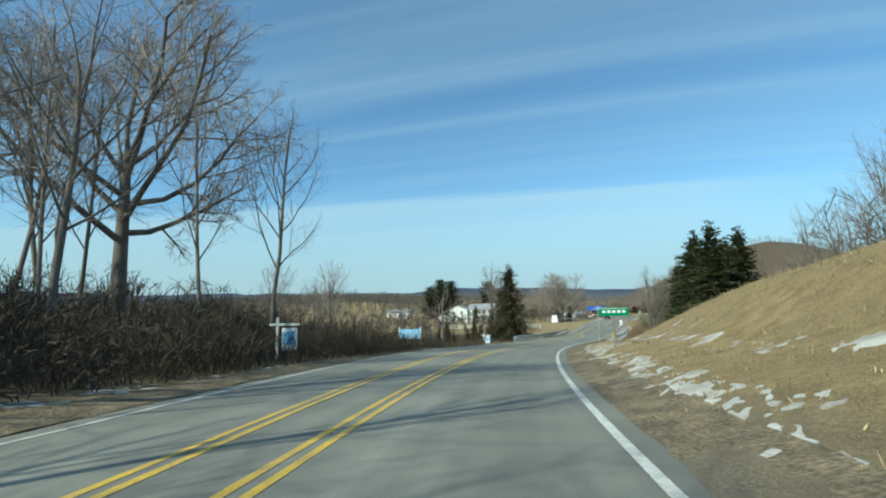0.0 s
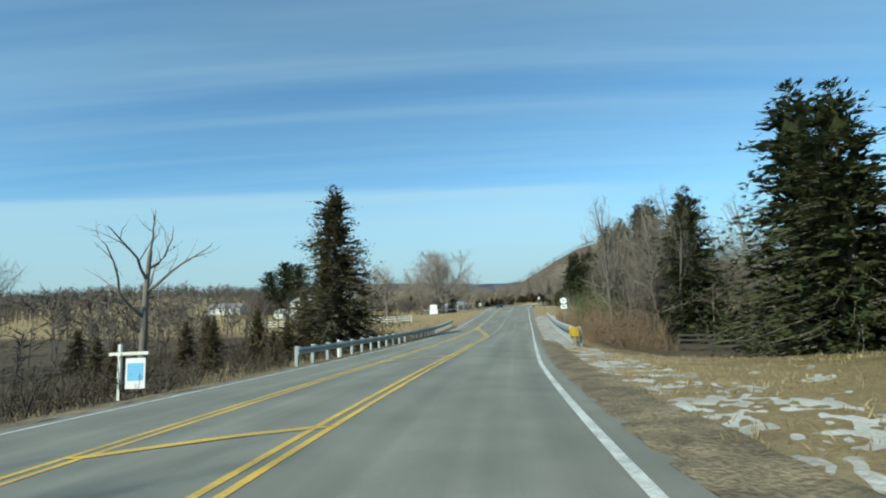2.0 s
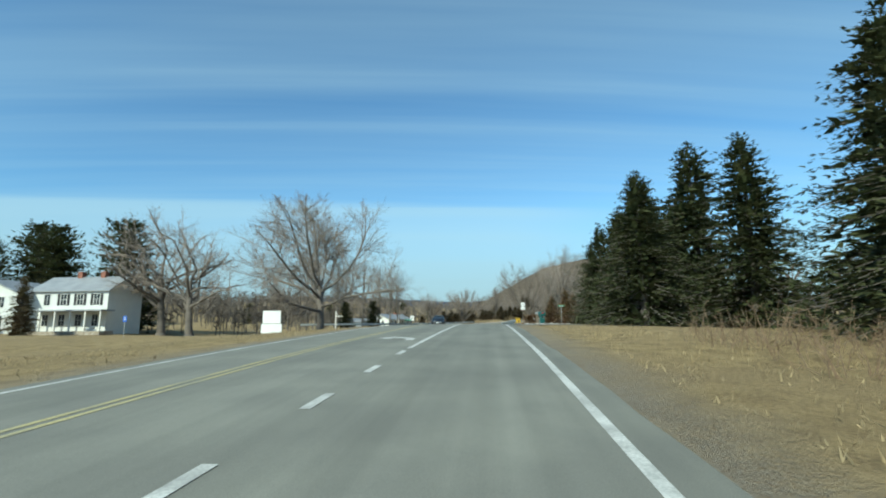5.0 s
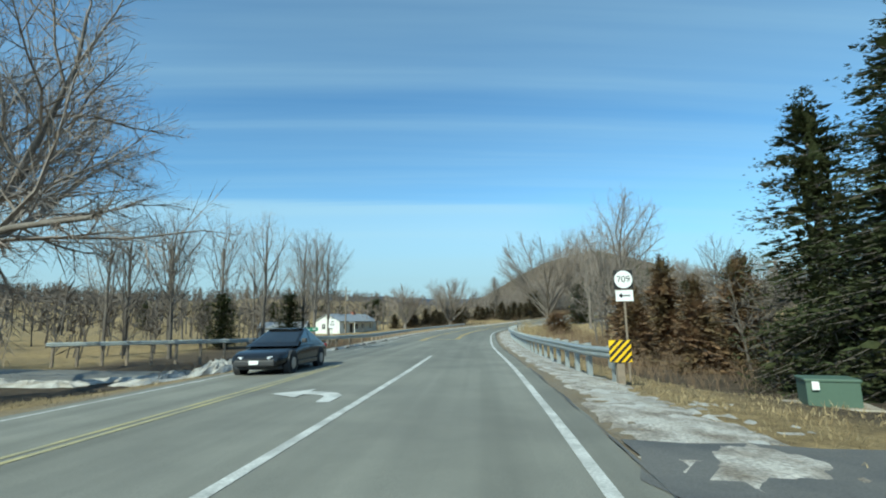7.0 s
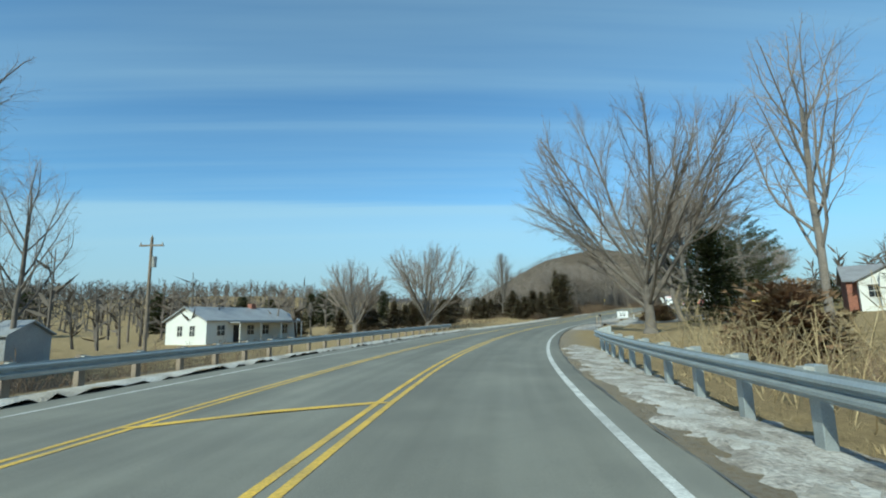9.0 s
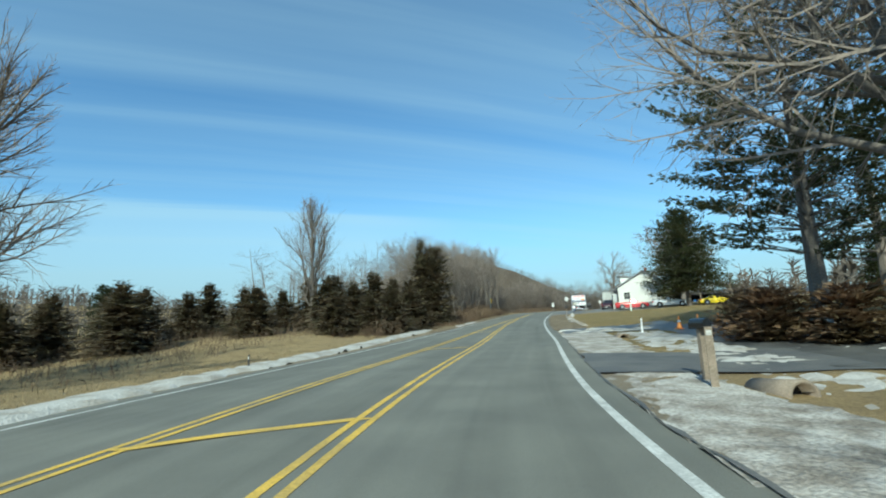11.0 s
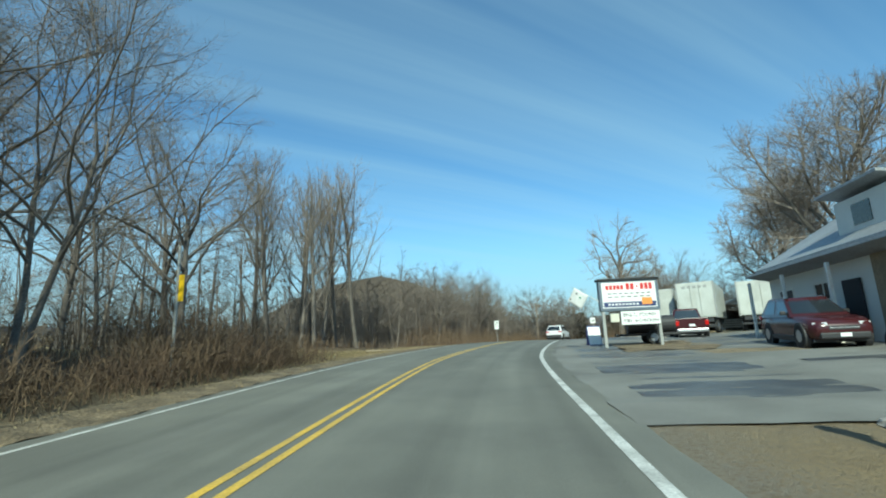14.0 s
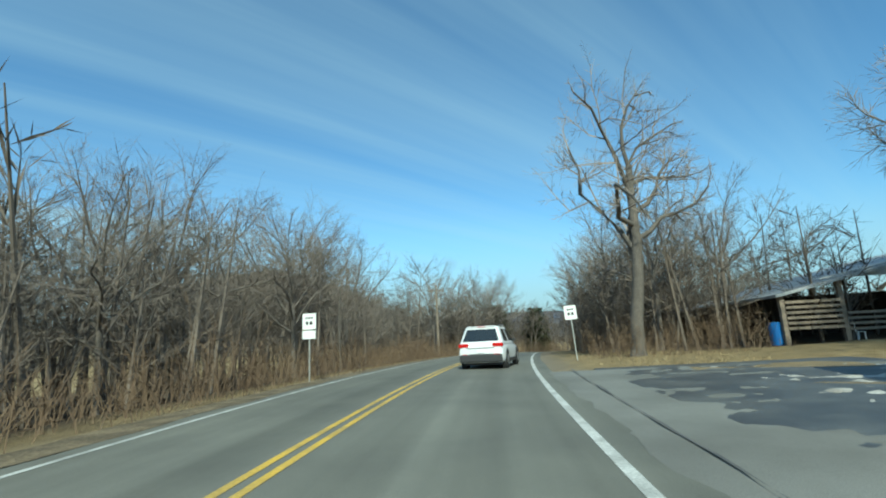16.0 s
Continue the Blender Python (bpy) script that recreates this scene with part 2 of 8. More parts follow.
# ---- materials ----
def material(name, base, rough=0.7, metal=0.0, spread=0.25, scale=6.0, fine=60.0, bump=0.2, tint=None, island=False, obj=0.0, spec=0.4, fit_bump=0.02):
    """A surface with two scales of colour change and fine relief. base: colour; tint: second colour of the large patches."""
    m = bpy.data.materials.new(name)
    m.use_nodes = True
    nt = m.node_tree
    N, L = nt.nodes.new, nt.links.new
    b = nt.nodes["Principled BSDF"]
    b.inputs["Roughness"].default_value, b.inputs["Metallic"].default_value = rough, metal
    b.inputs["Specular IOR Level"].default_value = spec
    co = N("ShaderNodeTexCoord")
    big, small = N("ShaderNodeTexNoise"), N("ShaderNodeTexNoise")
    big.inputs["Scale"].default_value, big.inputs["Detail"].default_value = scale, 5.0
    small.inputs["Scale"].default_value, small.inputs["Detail"].default_value = fine, 3.0
    L(co.outputs["Object"], big.inputs["Vector"])
    L(co.outputs["Object"], small.inputs["Vector"])
    tint = tint or tuple(c * (1 - spread) for c in base)
    mix = N("ShaderNodeMix")
    mix.data_type = "RGBA"
    mix.inputs["A"].default_value, mix.inputs["B"].default_value = (*base, 1), (*tint, 1)
    rng = N("ShaderNodeMapRange")
    rng.inputs["From Min"].default_value, rng.inputs["From Max"].default_value = 0.38, 0.64
    L(big.outputs["Fac"], rng.inputs["Value"])
    L(rng.outputs["Result"], mix.inputs["Factor"])
    hsv = N("ShaderNodeHueSaturation")
    val = N("ShaderNodeMapRange")
    val.inputs["To Min"].default_value, val.inputs["To Max"].default_value = 1 - spread, 1 + spread
    val.inputs["From Min"].default_value, val.inputs["From Max"].default_value = 0.3, 0.7
    L(small.outputs["Fac"], val.inputs["Value"])
    last = val.outputs["Result"]
    if island or obj:
        src = N("ShaderNodeNewGeometry").outputs["Random Per Island"] if island else N("ShaderNodeObjectInfo").outputs["Random"]
        r2, mul = N("ShaderNodeMapRange"), N("ShaderNodeMath")
        w = obj or 0.45
        r2.inputs["To Min"].default_value, r2.inputs["To Max"].default_value = 1 - w, 1 + w
        mul.operation = "MULTIPLY"
        L(src, r2.inputs["Value"])
        L(r2.outputs["Result"], mul.inputs[0])
        L(last, mul.inputs[1])
        last = mul.outputs["Value"]
    L(last, hsv.inputs["Value"])
    L(mix.outputs["Result"], hsv.inputs["Color"])
    L(hsv.outputs["Color"], b.inputs["Base Color"])
    if bump:
        bp = N("ShaderNodeBump")
        bp.inputs["Strength"].default_value, bp.inputs["Distance"].default_value = bump, fit_bump
        L(small.outputs["Fac"], bp.inputs["Height"])
        L(bp.outputs["Normal"], b.inputs["Normal"])
    return m


def leafy(m, share=0.3):
    """Let part of the light through thin needles."""
    nt = m.node_tree
    b, out = nt.nodes["Principled BSDF"], nt.nodes["Material Output"]
    thin, mix = nt.nodes.new("ShaderNodeBsdfTranslucent"), nt.nodes.new("ShaderNodeMixShader")
    nt.links.new(b.inputs["Base Color"].links[0].from_socket, thin.inputs["Color"])
    mix.inputs["Fac"].default_value = share
    nt.links.new(b.outputs["BSDF"], mix.inputs[1])
    nt.links.new(thin.outputs["BSDF"], mix.inputs[2])
    nt.links.new(mix.outputs["Shader"], out.inputs["Surface"])
    return m


def ground_material():
    """Winter grass, brush litter, lawn and gravel, laid by the masks of the ground sheet; old snow lies in the hollows of the noise."""
    m = bpy.data.materials.new("winter_ground")
    m.use_nodes = True
    nt = m.node_tree
    N, L = nt.nodes.new, nt.links.new
    b = nt.nodes["Principled BSDF"]
    b.inputs["Roughness"].default_value, b.inputs["Specular IOR Level"].default_value = 0.95, 0.1
    co, at = N("ShaderNodeTexCoord"), N("ShaderNodeAttribute")
    at.attribute_name = "cover"
    sep = N("ShaderNodeSeparateColor")
    L(at.outputs["Color"], sep.inputs["Color"])

    def tex(scale, detail=5.0, rough=0.6):
        n = N("ShaderNodeTexNoise")
        n.inputs["Scale"].default_value, n.inputs["Detail"].default_value, n.inputs["Roughness"].default_value = scale, detail, rough
        L(co.outputs["Object"], n.inputs["Vector"])
        return n.outputs["Fac"]

    def blend(f, a, c, lo=None, hi=None):
        x = N("ShaderNodeMix")
        x.data_type = "RGBA"
        if lo is not None:
            r = N("ShaderNodeMapRange")
            r.inputs["From Min"].default_value, r.inputs["From Max"].default_value = lo, hi
            L(f, r.inputs["Value"])
            f = r.outputs["Result"]
        L(f, x.inputs["Factor"])
        for k, v in (("A", a), ("B", c)):
            if isinstance(v, tuple):
                x.inputs[k].default_value = (*v, 1)
            else:
                L(v, x.inputs[k])
        return x.outputs["Result"]

    large, mid, fine = tex(0.12), tex(1.4), tex(14.0, 6.0, 0.7)
    straw = blend(mid, (0.41, 0.305, 0.155), (0.24, 0.175, 0.09), 0.35, 0.65)
    straw = blend(large, straw, (0.31, 0.23, 0.125), 0.4, 0.65)
    brush = blend(mid, (0.085, 0.066, 0.048), (0.13, 0.10, 0.07), 0.35, 0.65)
    lawn = blend(mid, (0.27, 0.195, 0.09), (0.18, 0.145, 0.065), 0.38, 0.62)
    gravel = blend(fine, (0.36, 0.33, 0.28), (0.15, 0.12, 0.09), 0.36, 0.62)
    c = blend(sep.outputs["Red"], straw, brush)
    c = blend(sep.outputs["Green"], c, lawn)
    c = blend(sep.outputs["Blue"], c, gravel)
    shade = N("ShaderNodeMapRange")
    shade.inputs["From Min"].default_value, shade.inputs["From Max"].default_value = 0.25, 0.75
    shade.inputs["To Min"].default_value, shade.inputs["To Max"].default_value = 0.55, 1.4
    L(fine, shade.inputs["Value"])
    hsv = N("ShaderNodeHueSaturation")
    L(shade.outputs["Result"], hsv.inputs["Value"])
    L(c, hsv.inputs["Color"])
    L(hsv.outputs["Color"], b.inputs["Base Color"])
    bp = N("ShaderNodeBump")
    bp.inputs["Strength"].default_value, bp.inputs["Distance"].default_value = 0.9, 0.12
    L(fine, bp.inputs["Height"])
    L(bp.outputs["Normal"], b.inputs["Normal"])
    return m


M_GROUND = ground_material()


def asphalt_material():
    m = material("asphalt", (0.205, 0.20, 0.168), 0.85, spread=0.16, scale=0.6, fine=90.0, bump=0.35, tint=(0.17, 0.166, 0.142), spec=0.3, fit_bump=0.01)
    # long wheel tracks and seams along the lane, from the strip's own running coordinate
    nt = m.node_tree
    N, L = nt.nodes.new, nt.links.new
    b = nt.nodes["Principled BSDF"]
    src = b.inputs["Base Color"].links[0].from_socket
    uv = N("ShaderNodeUVMap")
    mp = N("ShaderNodeMapping")
    mp.inputs["Scale"].default_value = (1.6, 0.02, 1)
    n = N("ShaderNodeTexNoise")
    n.inputs["Scale"].default_value, n.inputs["Detail"].default_value = 1.0, 4.0
    r = N("ShaderNodeMapRange")
    r.inputs["From Min"].default_value, r.inputs["From Max"].default_value = 0.3, 0.7
    r.inputs["To Min"].default_value, r.inputs["To Max"].default_value = 0.84, 1.16
    h = N("ShaderNodeHueSaturation")
    L(uv.outputs["UV"], mp.inputs["Vector"])
    L(mp.outputs["Vector"], n.inputs["Vector"])
    L(n.outputs["Fac"], r.inputs["Value"])
    L(r.outputs["Result"], h.inputs["Value"])
    L(src, h.inputs["Color"])
    # resurfaced darker stretch further on, and patches along the lanes
    along = N("ShaderNodeSeparateXYZ")
    L(uv.outputs["UV"], along.inputs["Vector"])
    late = N("ShaderNodeMapRange")
    for k, v in (("From Min", 225.0), ("From Max", 300.0), ("To Min", 1.0), ("To Max", 0.80)):
        late.inputs[k].default_value = v
    L(along.outputs["Y"], late.inputs["Value"])
    mp2, n2, r2 = N("ShaderNodeMapping"), N("ShaderNodeTexNoise"), N("ShaderNodeMapRange")
    mp2.inputs["Scale"].default_value = (0.5, 0.07, 1)
    n2.inputs["Scale"].default_value, n2.inputs["Detail"].default_value = 1.0, 6.0
    for k, v in (("From Min", 0.35), ("From Max", 0.65), ("To Min", 0.88), ("To Max", 1.08)):
        r2.inputs[k].default_value = v
    L(uv.outputs["UV"], mp2.inputs["Vector"])
    L(mp2.outputs["Vector"], n2.inputs["Vector"])
    L(n2.outputs["Fac"], r2.inputs["Value"])
    both = N("ShaderNodeMath")
    both.operation = "MULTIPLY"
    L(late.outputs["Result"], both.inputs[0])
    L(r2.outputs["Result"], both.inputs[1])
    h2 = N("ShaderNodeHueSaturation")
    L(both.outputs["Value"], h2.inputs["Value"])
    L(h.outputs["Color"], h2.inputs["Color"])
    L(h2.outputs["Color"], b.inputs["Base Color"])
    return m


M_ASPHALT = asphalt_material()
M_WHITE_LINE = material("white_road_paint", (0.55, 0.545, 0.51), 0.8, spread=0.22, scale=2.2, fine=30.0, bump=0.1, tint=(0.36, 0.355, 0.33))
M_YELLOW_LINE = material("yellow_road_paint", (0.62, 0.40, 0.06), 0.7, spread=0.2, scale=1.2, fine=25.0, bump=0.1, tint=(0.42, 0.29, 0.08))
M_PALE_YELLOW = material("worn_yellow_road_paint", (0.40, 0.345, 0.17), 0.8, spread=0.2, scale=1.2, fine=25.0, bump=0.1, tint=(0.29, 0.27, 0.18))
M_STEEL = material("galvanised_steel", (0.42, 0.45, 0.45), 0.5, 0.6, 0.12, 3.0, 40.0, 0.05)
M_POST = material("weathered_wood", (0.25, 0.20, 0.15), 0.9, 0.0, 0.25, 3.0, 40.0, 0.4)
M_SNOW = material("old_snow", (0.49, 0.47, 0.43), 0.8, 0.0, 0.16, 1.2, 16.0, 0.6, tint=(0.31, 0.28, 0.235), fit_bump=0.06)
M_BARK = material("grey_bark", (0.165, 0.142, 0.12), 0.95, 0.0, 0.25, 1.5, 14.0, 0.6, obj=0.25)
M_TWIG = material("bare_twigs", (0.245, 0.203, 0.168), 0.9, 0.0, 0.2, 0.8, 6.0, 0.0, obj=0.28)
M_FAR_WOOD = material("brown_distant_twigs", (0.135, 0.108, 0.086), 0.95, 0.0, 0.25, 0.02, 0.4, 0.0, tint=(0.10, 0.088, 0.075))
M_SPRUCE = leafy(material("spruce_needles", (0.050, 0.062, 0.026), 0.9, 0.0, 0.2, 0.5, 4.0, 0.0, tint=(0.074, 0.078, 0.034), island=True, obj=0.22, spec=0.15))
M_PINE = leafy(material("pine_needles", (0.078, 0.090, 0.042), 0.9, 0.0, 0.2, 0.5, 4.0, 0.0, tint=(0.105, 0.105, 0.052), island=True, obj=0.22, spec=0.15))
M_CEDAR = leafy(material("winter_cedar_needles", (0.165, 0.124, 0.078), 0.9, 0.0, 0.2, 0.5, 4.0, 0.0, tint=(0.105, 0.095, 0.052), island=True, obj=0.25, spec=0.15))
M_RUSSET = leafy(material("russet_cedar_needles", (0.235, 0.145, 0.085), 0.9, 0.0, 0.2, 0.5, 4.0, 0.0, tint=(0.15, 0.115, 0.06), island=True, obj=0.25, spec=0.15))
M_CEDAR_GREEN = leafy(material("ragged_evergreen_needles", (0.070, 0.068, 0.033), 0.9, 0.0, 0.2, 0.5, 4.0, 0.0, tint=(0.115, 0.092, 0.05), island=True, obj=0.25, spec=0.15))
# brush colour darkened to hold the shade of the left bank
M_SHADED_BRUSH = material("shaded_bank_brush", (0.050, 0.040, 0.028), 0.95, 0.0, 0.3, 0.5, 5.0, 0.0, tint=(0.085, 0.065, 0.042), obj=0.25)
M_BAMBOO = material("green_bamboo", (0.10, 0.122, 0.042), 0.8, 0.0, 0.3, 0.5, 5.0, 0.0, tint=(0.095, 0.095, 0.04))
M_BRUSH = material("brown_brush", (0.105, 0.07, 0.045), 0.95, 0.0, 0.3, 0.5, 5.0, 0.0, tint=(0.15, 0.105, 0.065), obj=0.25)
M_GRASS = material("dry_grass", (0.30, 0.235, 0.13), 0.9, 0.0, 0.3, 0.6, 5.0, 0.0, tint=(0.20, 0.15, 0.08), island=True)
M_SIDING = material("white_siding", (0.64, 0.64, 0.60), 0.6, 0.0, 0.05, 1.0, 20.0, 0.1)
M_ROOF = material("grey_shingle", (0.22, 0.22, 0.23), 0.85, 0.0, 0.2, 1.0, 30.0, 0.4)
M_DARK = material("dark_void", (0.02, 0.02, 0.022), 0.7, 0.0, 0.1, 1.0, 10.0, 0.0)
M_BLACK = material("black_rubber", (0.02, 0.02, 0.02), 0.8, 0.0, 0.15, 4.0, 50.0, 0.1)
M_GLASSD = material("tinted_glass", (0.02, 0.025, 0.03), 0.06, 0.0, 0.05, 1.0, 5.0, 0.0, spec=0.8)
M_CONCRETE = material("worn_concrete", (0.40, 0.36, 0.29), 0.9, 0.0, 0.28, 2.6, 24.0, 0.7, tint=(0.24, 0.19, 0.14))


def paint(name, c, rough=0.3):
    return material(name, c, rough, 0.0, 0.04, 1.0, 12.0, 0.0, spec=0.5)


# ---- mesh helpers ----
def mesh_object(name, verts, faces, mat, parent=None, label="", smooth=False):
    me = bpy.data.meshes.new(name)
    me.from_pydata([tuple(v) for v in verts], [], faces)
    me.materials.append(mat)
    if smooth:
        me.shade_smooth()
    ob = new(name, me)
    if parent is not None:
        ob.parent = parent
    if label:
        ob["label"] = label
    return ob


def part(name, bm, mat, parent=None, label="", smooth=False):
    me = bpy.data.meshes.new(name)
    bm.normal_update()
    bm.to_mesh(me)
    bm.free()
    me.materials.append(mat)
    if smooth:
        me.shade_smooth()
    ob = new(name, me)
    if parent is not None:
        ob.parent = parent
    if label:
        ob["label"] = label
    return ob


def empty(name, label, category, m, group="", kind=""):
    ob = new(name)
    ob.matrix_world = m
    return tagged(ob, label, category, group, kind)


def box(bm, x0, x1, y0, y1, z0, z1, bevel=0.0, m=None):
    """A box added to bm, with its edges rounded off by bevel."""
    vs = bmesh.ops.create_cube(bm, size=1)["verts"]
    bmesh.ops.transform(bm, matrix=Matrix.Translation(((x0 + x1) / 2, (y0 + y1) / 2, (z0 + z1) / 2)) @ Matrix.Diagonal((x1 - x0, y1 - y0, z1 - z0, 1)), verts=vs)
    if bevel:
        es = list({e for v in vs for e in v.link_edges})
        vs = bmesh.ops.bevel(bm, geom=es, offset=bevel, segments=2, affect="EDGES", profile=0.6)["verts"] + [v for v in vs if v.is_valid]
    if m is not None:
        bmesh.ops.transform(bm, matrix=m, verts=list({v for v in vs if v.is_valid}))
    return bm


def boxed(*a, **k):
    return box(bmesh.new(), *a, **k)


def tube(bm, a, b, r0, r1=None, sides=10):
    """A tapered round bar from a to b."""
    a, b = Vector(a), Vector(b)
    q = (b - a).to_track_quat("Z", "Y").to_matrix().to_4x4()
    vs = bmesh.ops.create_cone(bm, cap_ends=True, segments=sides, radius1=r0, radius2=r0 if r1 is None else r1, depth=(b - a).length)["verts"]
    bmesh.ops.transform(bm, matrix=Matrix.Translation((a + b) / 2) @ q, verts=vs)
    return bm


def prism(outline, x0, x1, bevel=0.0):
    """The outline, as (y, z) pairs, drawn out from x0 to x1."""
    bm = bmesh.new()
    f = bm.faces.new([bm.verts.new((x0, y, z)) for y, z in outline])
    ex = bmesh.ops.extrude_face_region(bm, geom=[f])
    bmesh.ops.translate(bm, verts=[v for v in ex["geom"] if isinstance(v, bmesh.types.BMVert)], vec=(x1 - x0, 0, 0))
    bmesh.ops.recalc_face_normals(bm, faces=bm.faces)
    if bevel:
        bmesh.ops.bevel(bm, geom=list(bm.edges), offset=bevel, segments=2, affect="EDGES", profile=0.6)
    return bm


def lay(name, s0, s1, d0, d1, mat, lift, step=1.0, parent=None, label="", edge_noise=0.0, seed=0):
    """A strip of paving or paint on the road from s0 to s1, between the offsets d0(s) and d1(s)."""
    n = max(2, int(math.ceil((s1 - s0) / step)) + 1)
    cols = 2 if edge_noise == 0 and abs(float(d1(s0)) - float(d0(s0))) < 1 else 9
    verts, faces, uvs = [], [], []
    for i in range(n):
        s = s0 + (s1 - s0) * i / (n - 1)
        p, t = road_frame(s)
        a, b = float(d0(s)), float(d1(s))
        for j in range(cols):
            d = a + (b - a) * j / (cols - 1)
            if edge_noise and j in (0, cols - 1):
                d += edge_noise * noise.noise((s * 0.9 + seed, j * 3.7, 0.3)) + 0.4 * edge_noise * noise.noise((s * 3.1, j * 1.7, 2.0))
            verts.append((p[0] + t[1] * d, p[1] - t[0] * d, p[2] + float(crown(s, d)) + lift))
            uvs.append((d, s))
    for i in range(n - 1):
        for j in range(cols - 1):
            k = i * cols + j
            faces.append((k, k + 1, k + cols + 1, k + cols))
    ob = mesh_object(name, verts, faces, mat, parent, label)
    layer = ob.data.uv_layers.new(name="run")
    for lp in ob.data.loops:
        layer.data[lp.index].uv = uvs[lp.vertex_index]
    return ob

# ---- ground sheet ----
def axis(lo, hi, fine, out):
    """Grid lines, close between lo and hi and ever wider out to the horizon."""
    a = list(np.arange(lo, hi + 0.01, fine))
    step = fine
    while a[-1] < out:
        step = min(step * 1.16, 120)
        a.append(a[-1] + step)
    step = fine
    while a[0] > -out:
        step = min(step * 1.16, 120)
        a.insert(0, a[0] - step)
    return np.array(a)


GRID = {}


def surface_z(x, y):
    """Height of the built ground sheet itself, bumps and all."""
    gx, gy, Z = GRID["x"], GRID["y"], GRID["z"]
    i = np.clip(np.searchsorted(gx, x) - 1, 0, len(gx) - 2)
    j = np.clip(np.searchsorted(gy, y) - 1, 0, len(gy) - 2)
    u, v = (x - gx[i]) / (gx[i + 1] - gx[i]), (y - gy[j]) / (gy[j + 1] - gy[j])
    return (Z[j, i] * (1 - u) + Z[j, i + 1] * u) * (1 - v) + (Z[j + 1, i] * (1 - u) + Z[j + 1, i + 1] * u) * v


def build_ground():
    gx, gy = axis(-40, 260, 1.5, 3000), axis(-20, 430, 1.5, 3000)
    X, Y = np.meshgrid(gx, gy)
    x, y = X.ravel(), Y.ravel()
    z = ground_z(x, y)
    s, d, dist, _ = nearest(x, y)
    e = np.where(d > 0, d - d_edge(s) - 0.5, d_left(s) - shoulder_left(s) + 0.05 - d)
    rough = np.array([noise.noise((a * 0.35, b * 0.35, 0)) * 0.10 + noise.noise((a * 0.07, b * 0.07, 4)) * 0.35 * (c > 15) for a, b, c in zip(x, y, dist)])
    z = z + rough * np.clip((e - 1.0) / 4, 0, 1)
    nx, ny = len(gx), len(gy)
    GRID.update(x=gx, y=gy, z=z.reshape(ny, nx))
    i = np.arange(nx * ny).reshape(ny, nx)
    q = np.stack([i[:-1, :-1], i[:-1, 1:], i[1:, 1:], i[1:, :-1]], -1).reshape(-1, 4)
    me = bpy.data.meshes.new("ground")
    me.from_pydata(np.stack([x, y, z], 1).tolist(), [], q.tolist())
    me.materials.append(M_GROUND)
    me.shade_smooth()
    col = me.attributes.new("cover", "FLOAT_COLOR", "POINT")
    left = d < 0

    def zone(a, b, side, e0=0, e1=400, soft=4.0):
        f = np.clip((s - a) / soft, 0, 1) * np.clip((b - s) / soft, 0, 1) * np.clip((e - e0) / 2, 0, 1) * np.clip((e1 - e) / 4, 0, 1)
        return f * (left if side == "L" else ~left)

    brush = np.maximum.reduce([zone(-80, 118, "L", 1, 130), zone(76, 130, "R", 3, 70), zone(190, 262, "L", 3, 25), zone(186, 240, "R", 4, 40), zone(326, 382, "L", 0.8, 60), zone(382, 392, "L", 5, 60), zone(392, 540, "L", 2, 60),
                               zone(432, 540, "R", 8, 80), np.clip((dist - 200) / 200, 0, 1)])
    lawn = np.maximum.reduce([zone(52, 82, "R", 5, 60), zone(306, 372, "R", 1.5, 70), zone(378, 396, "L", 0.8, 8), zone(140, 200, "L", 3, 8) * 0.5])
    gravel = np.clip((1.6 - e) / 1.2, 0, 1) * 0.8
    gravel = np.maximum(gravel, zone(368, 424, "R", -2, 14) * 0.5)
    col.data.foreach_set("color", np.stack([brush, lawn, gravel, np.ones_like(brush)], 1).ravel())
    ob = new("ground", me)
    return tagged(ob, "rolling winter farmland of straw-coloured grass and brown brush", "ground", kind="structure")


ground = build_ground()

# ---- road ----
road = lay("road", -58, S_END - 2, lambda s: d_left(s) - shoulder_left(s), lambda s: d_edge(s) + 0.55, M_ASPHALT, 0.0, 1.5, edge_noise=0.10)
tagged(road, "sun-bleached grey asphalt two-lane road with turn lane", "road", kind="structure")


def line(name, s0, s1, d, w, mat, label, lift=0.006):
    ob = lay(name, s0, s1, lambda s: d(s) - w / 2, lambda s: d(s) + w / 2, mat, lift, 1.5)
    return tagged(ob, label, "road marking", kind="structure")


line("edge_line", -58, S_END - 4, d_edge, 0.15, M_WHITE_LINE, "worn white edge line painted on the asphalt")
line("edge_line", -58, 200, d_left, 0.13, M_WHITE_LINE, "worn white edge line painted on the asphalt")
line("edge_line", 216, S_END - 4, d_left, 0.13, M_WHITE_LINE, "worn white edge line painted on the asphalt")
for off in (-0.12, 0.12):
    line("yellow_line", -58, 115, lambda s: d_lane(s) + (d_far(s) - d_lane(s)) * float(np.clip((s - 94) / 20, 0, 1)) ** 1.15 + off, 0.11, M_YELLOW_LINE, "faded double yellow centre line on asphalt")
    line("yellow_line", -58, 122, lambda s: d_far(s) + off, 0.11, M_YELLOW_LINE, "faded double yellow centre line on asphalt")
    line("yellow_line", 122, 201, lambda s: d_far(s) + off, 0.11, M_PALE_YELLOW, "faded double yellow centre line on asphalt")
    line("yellow_line", 229, 363, lambda s: d_far(s) + off, 0.11, M_YELLOW_LINE, "faded double yellow centre line on asphalt")
    line("yellow_line", 230.3, S_END - 4, lambda s: d_lane(s) + off, 0.11, M_YELLOW_LINE, "faded double yellow centre line on asphalt")
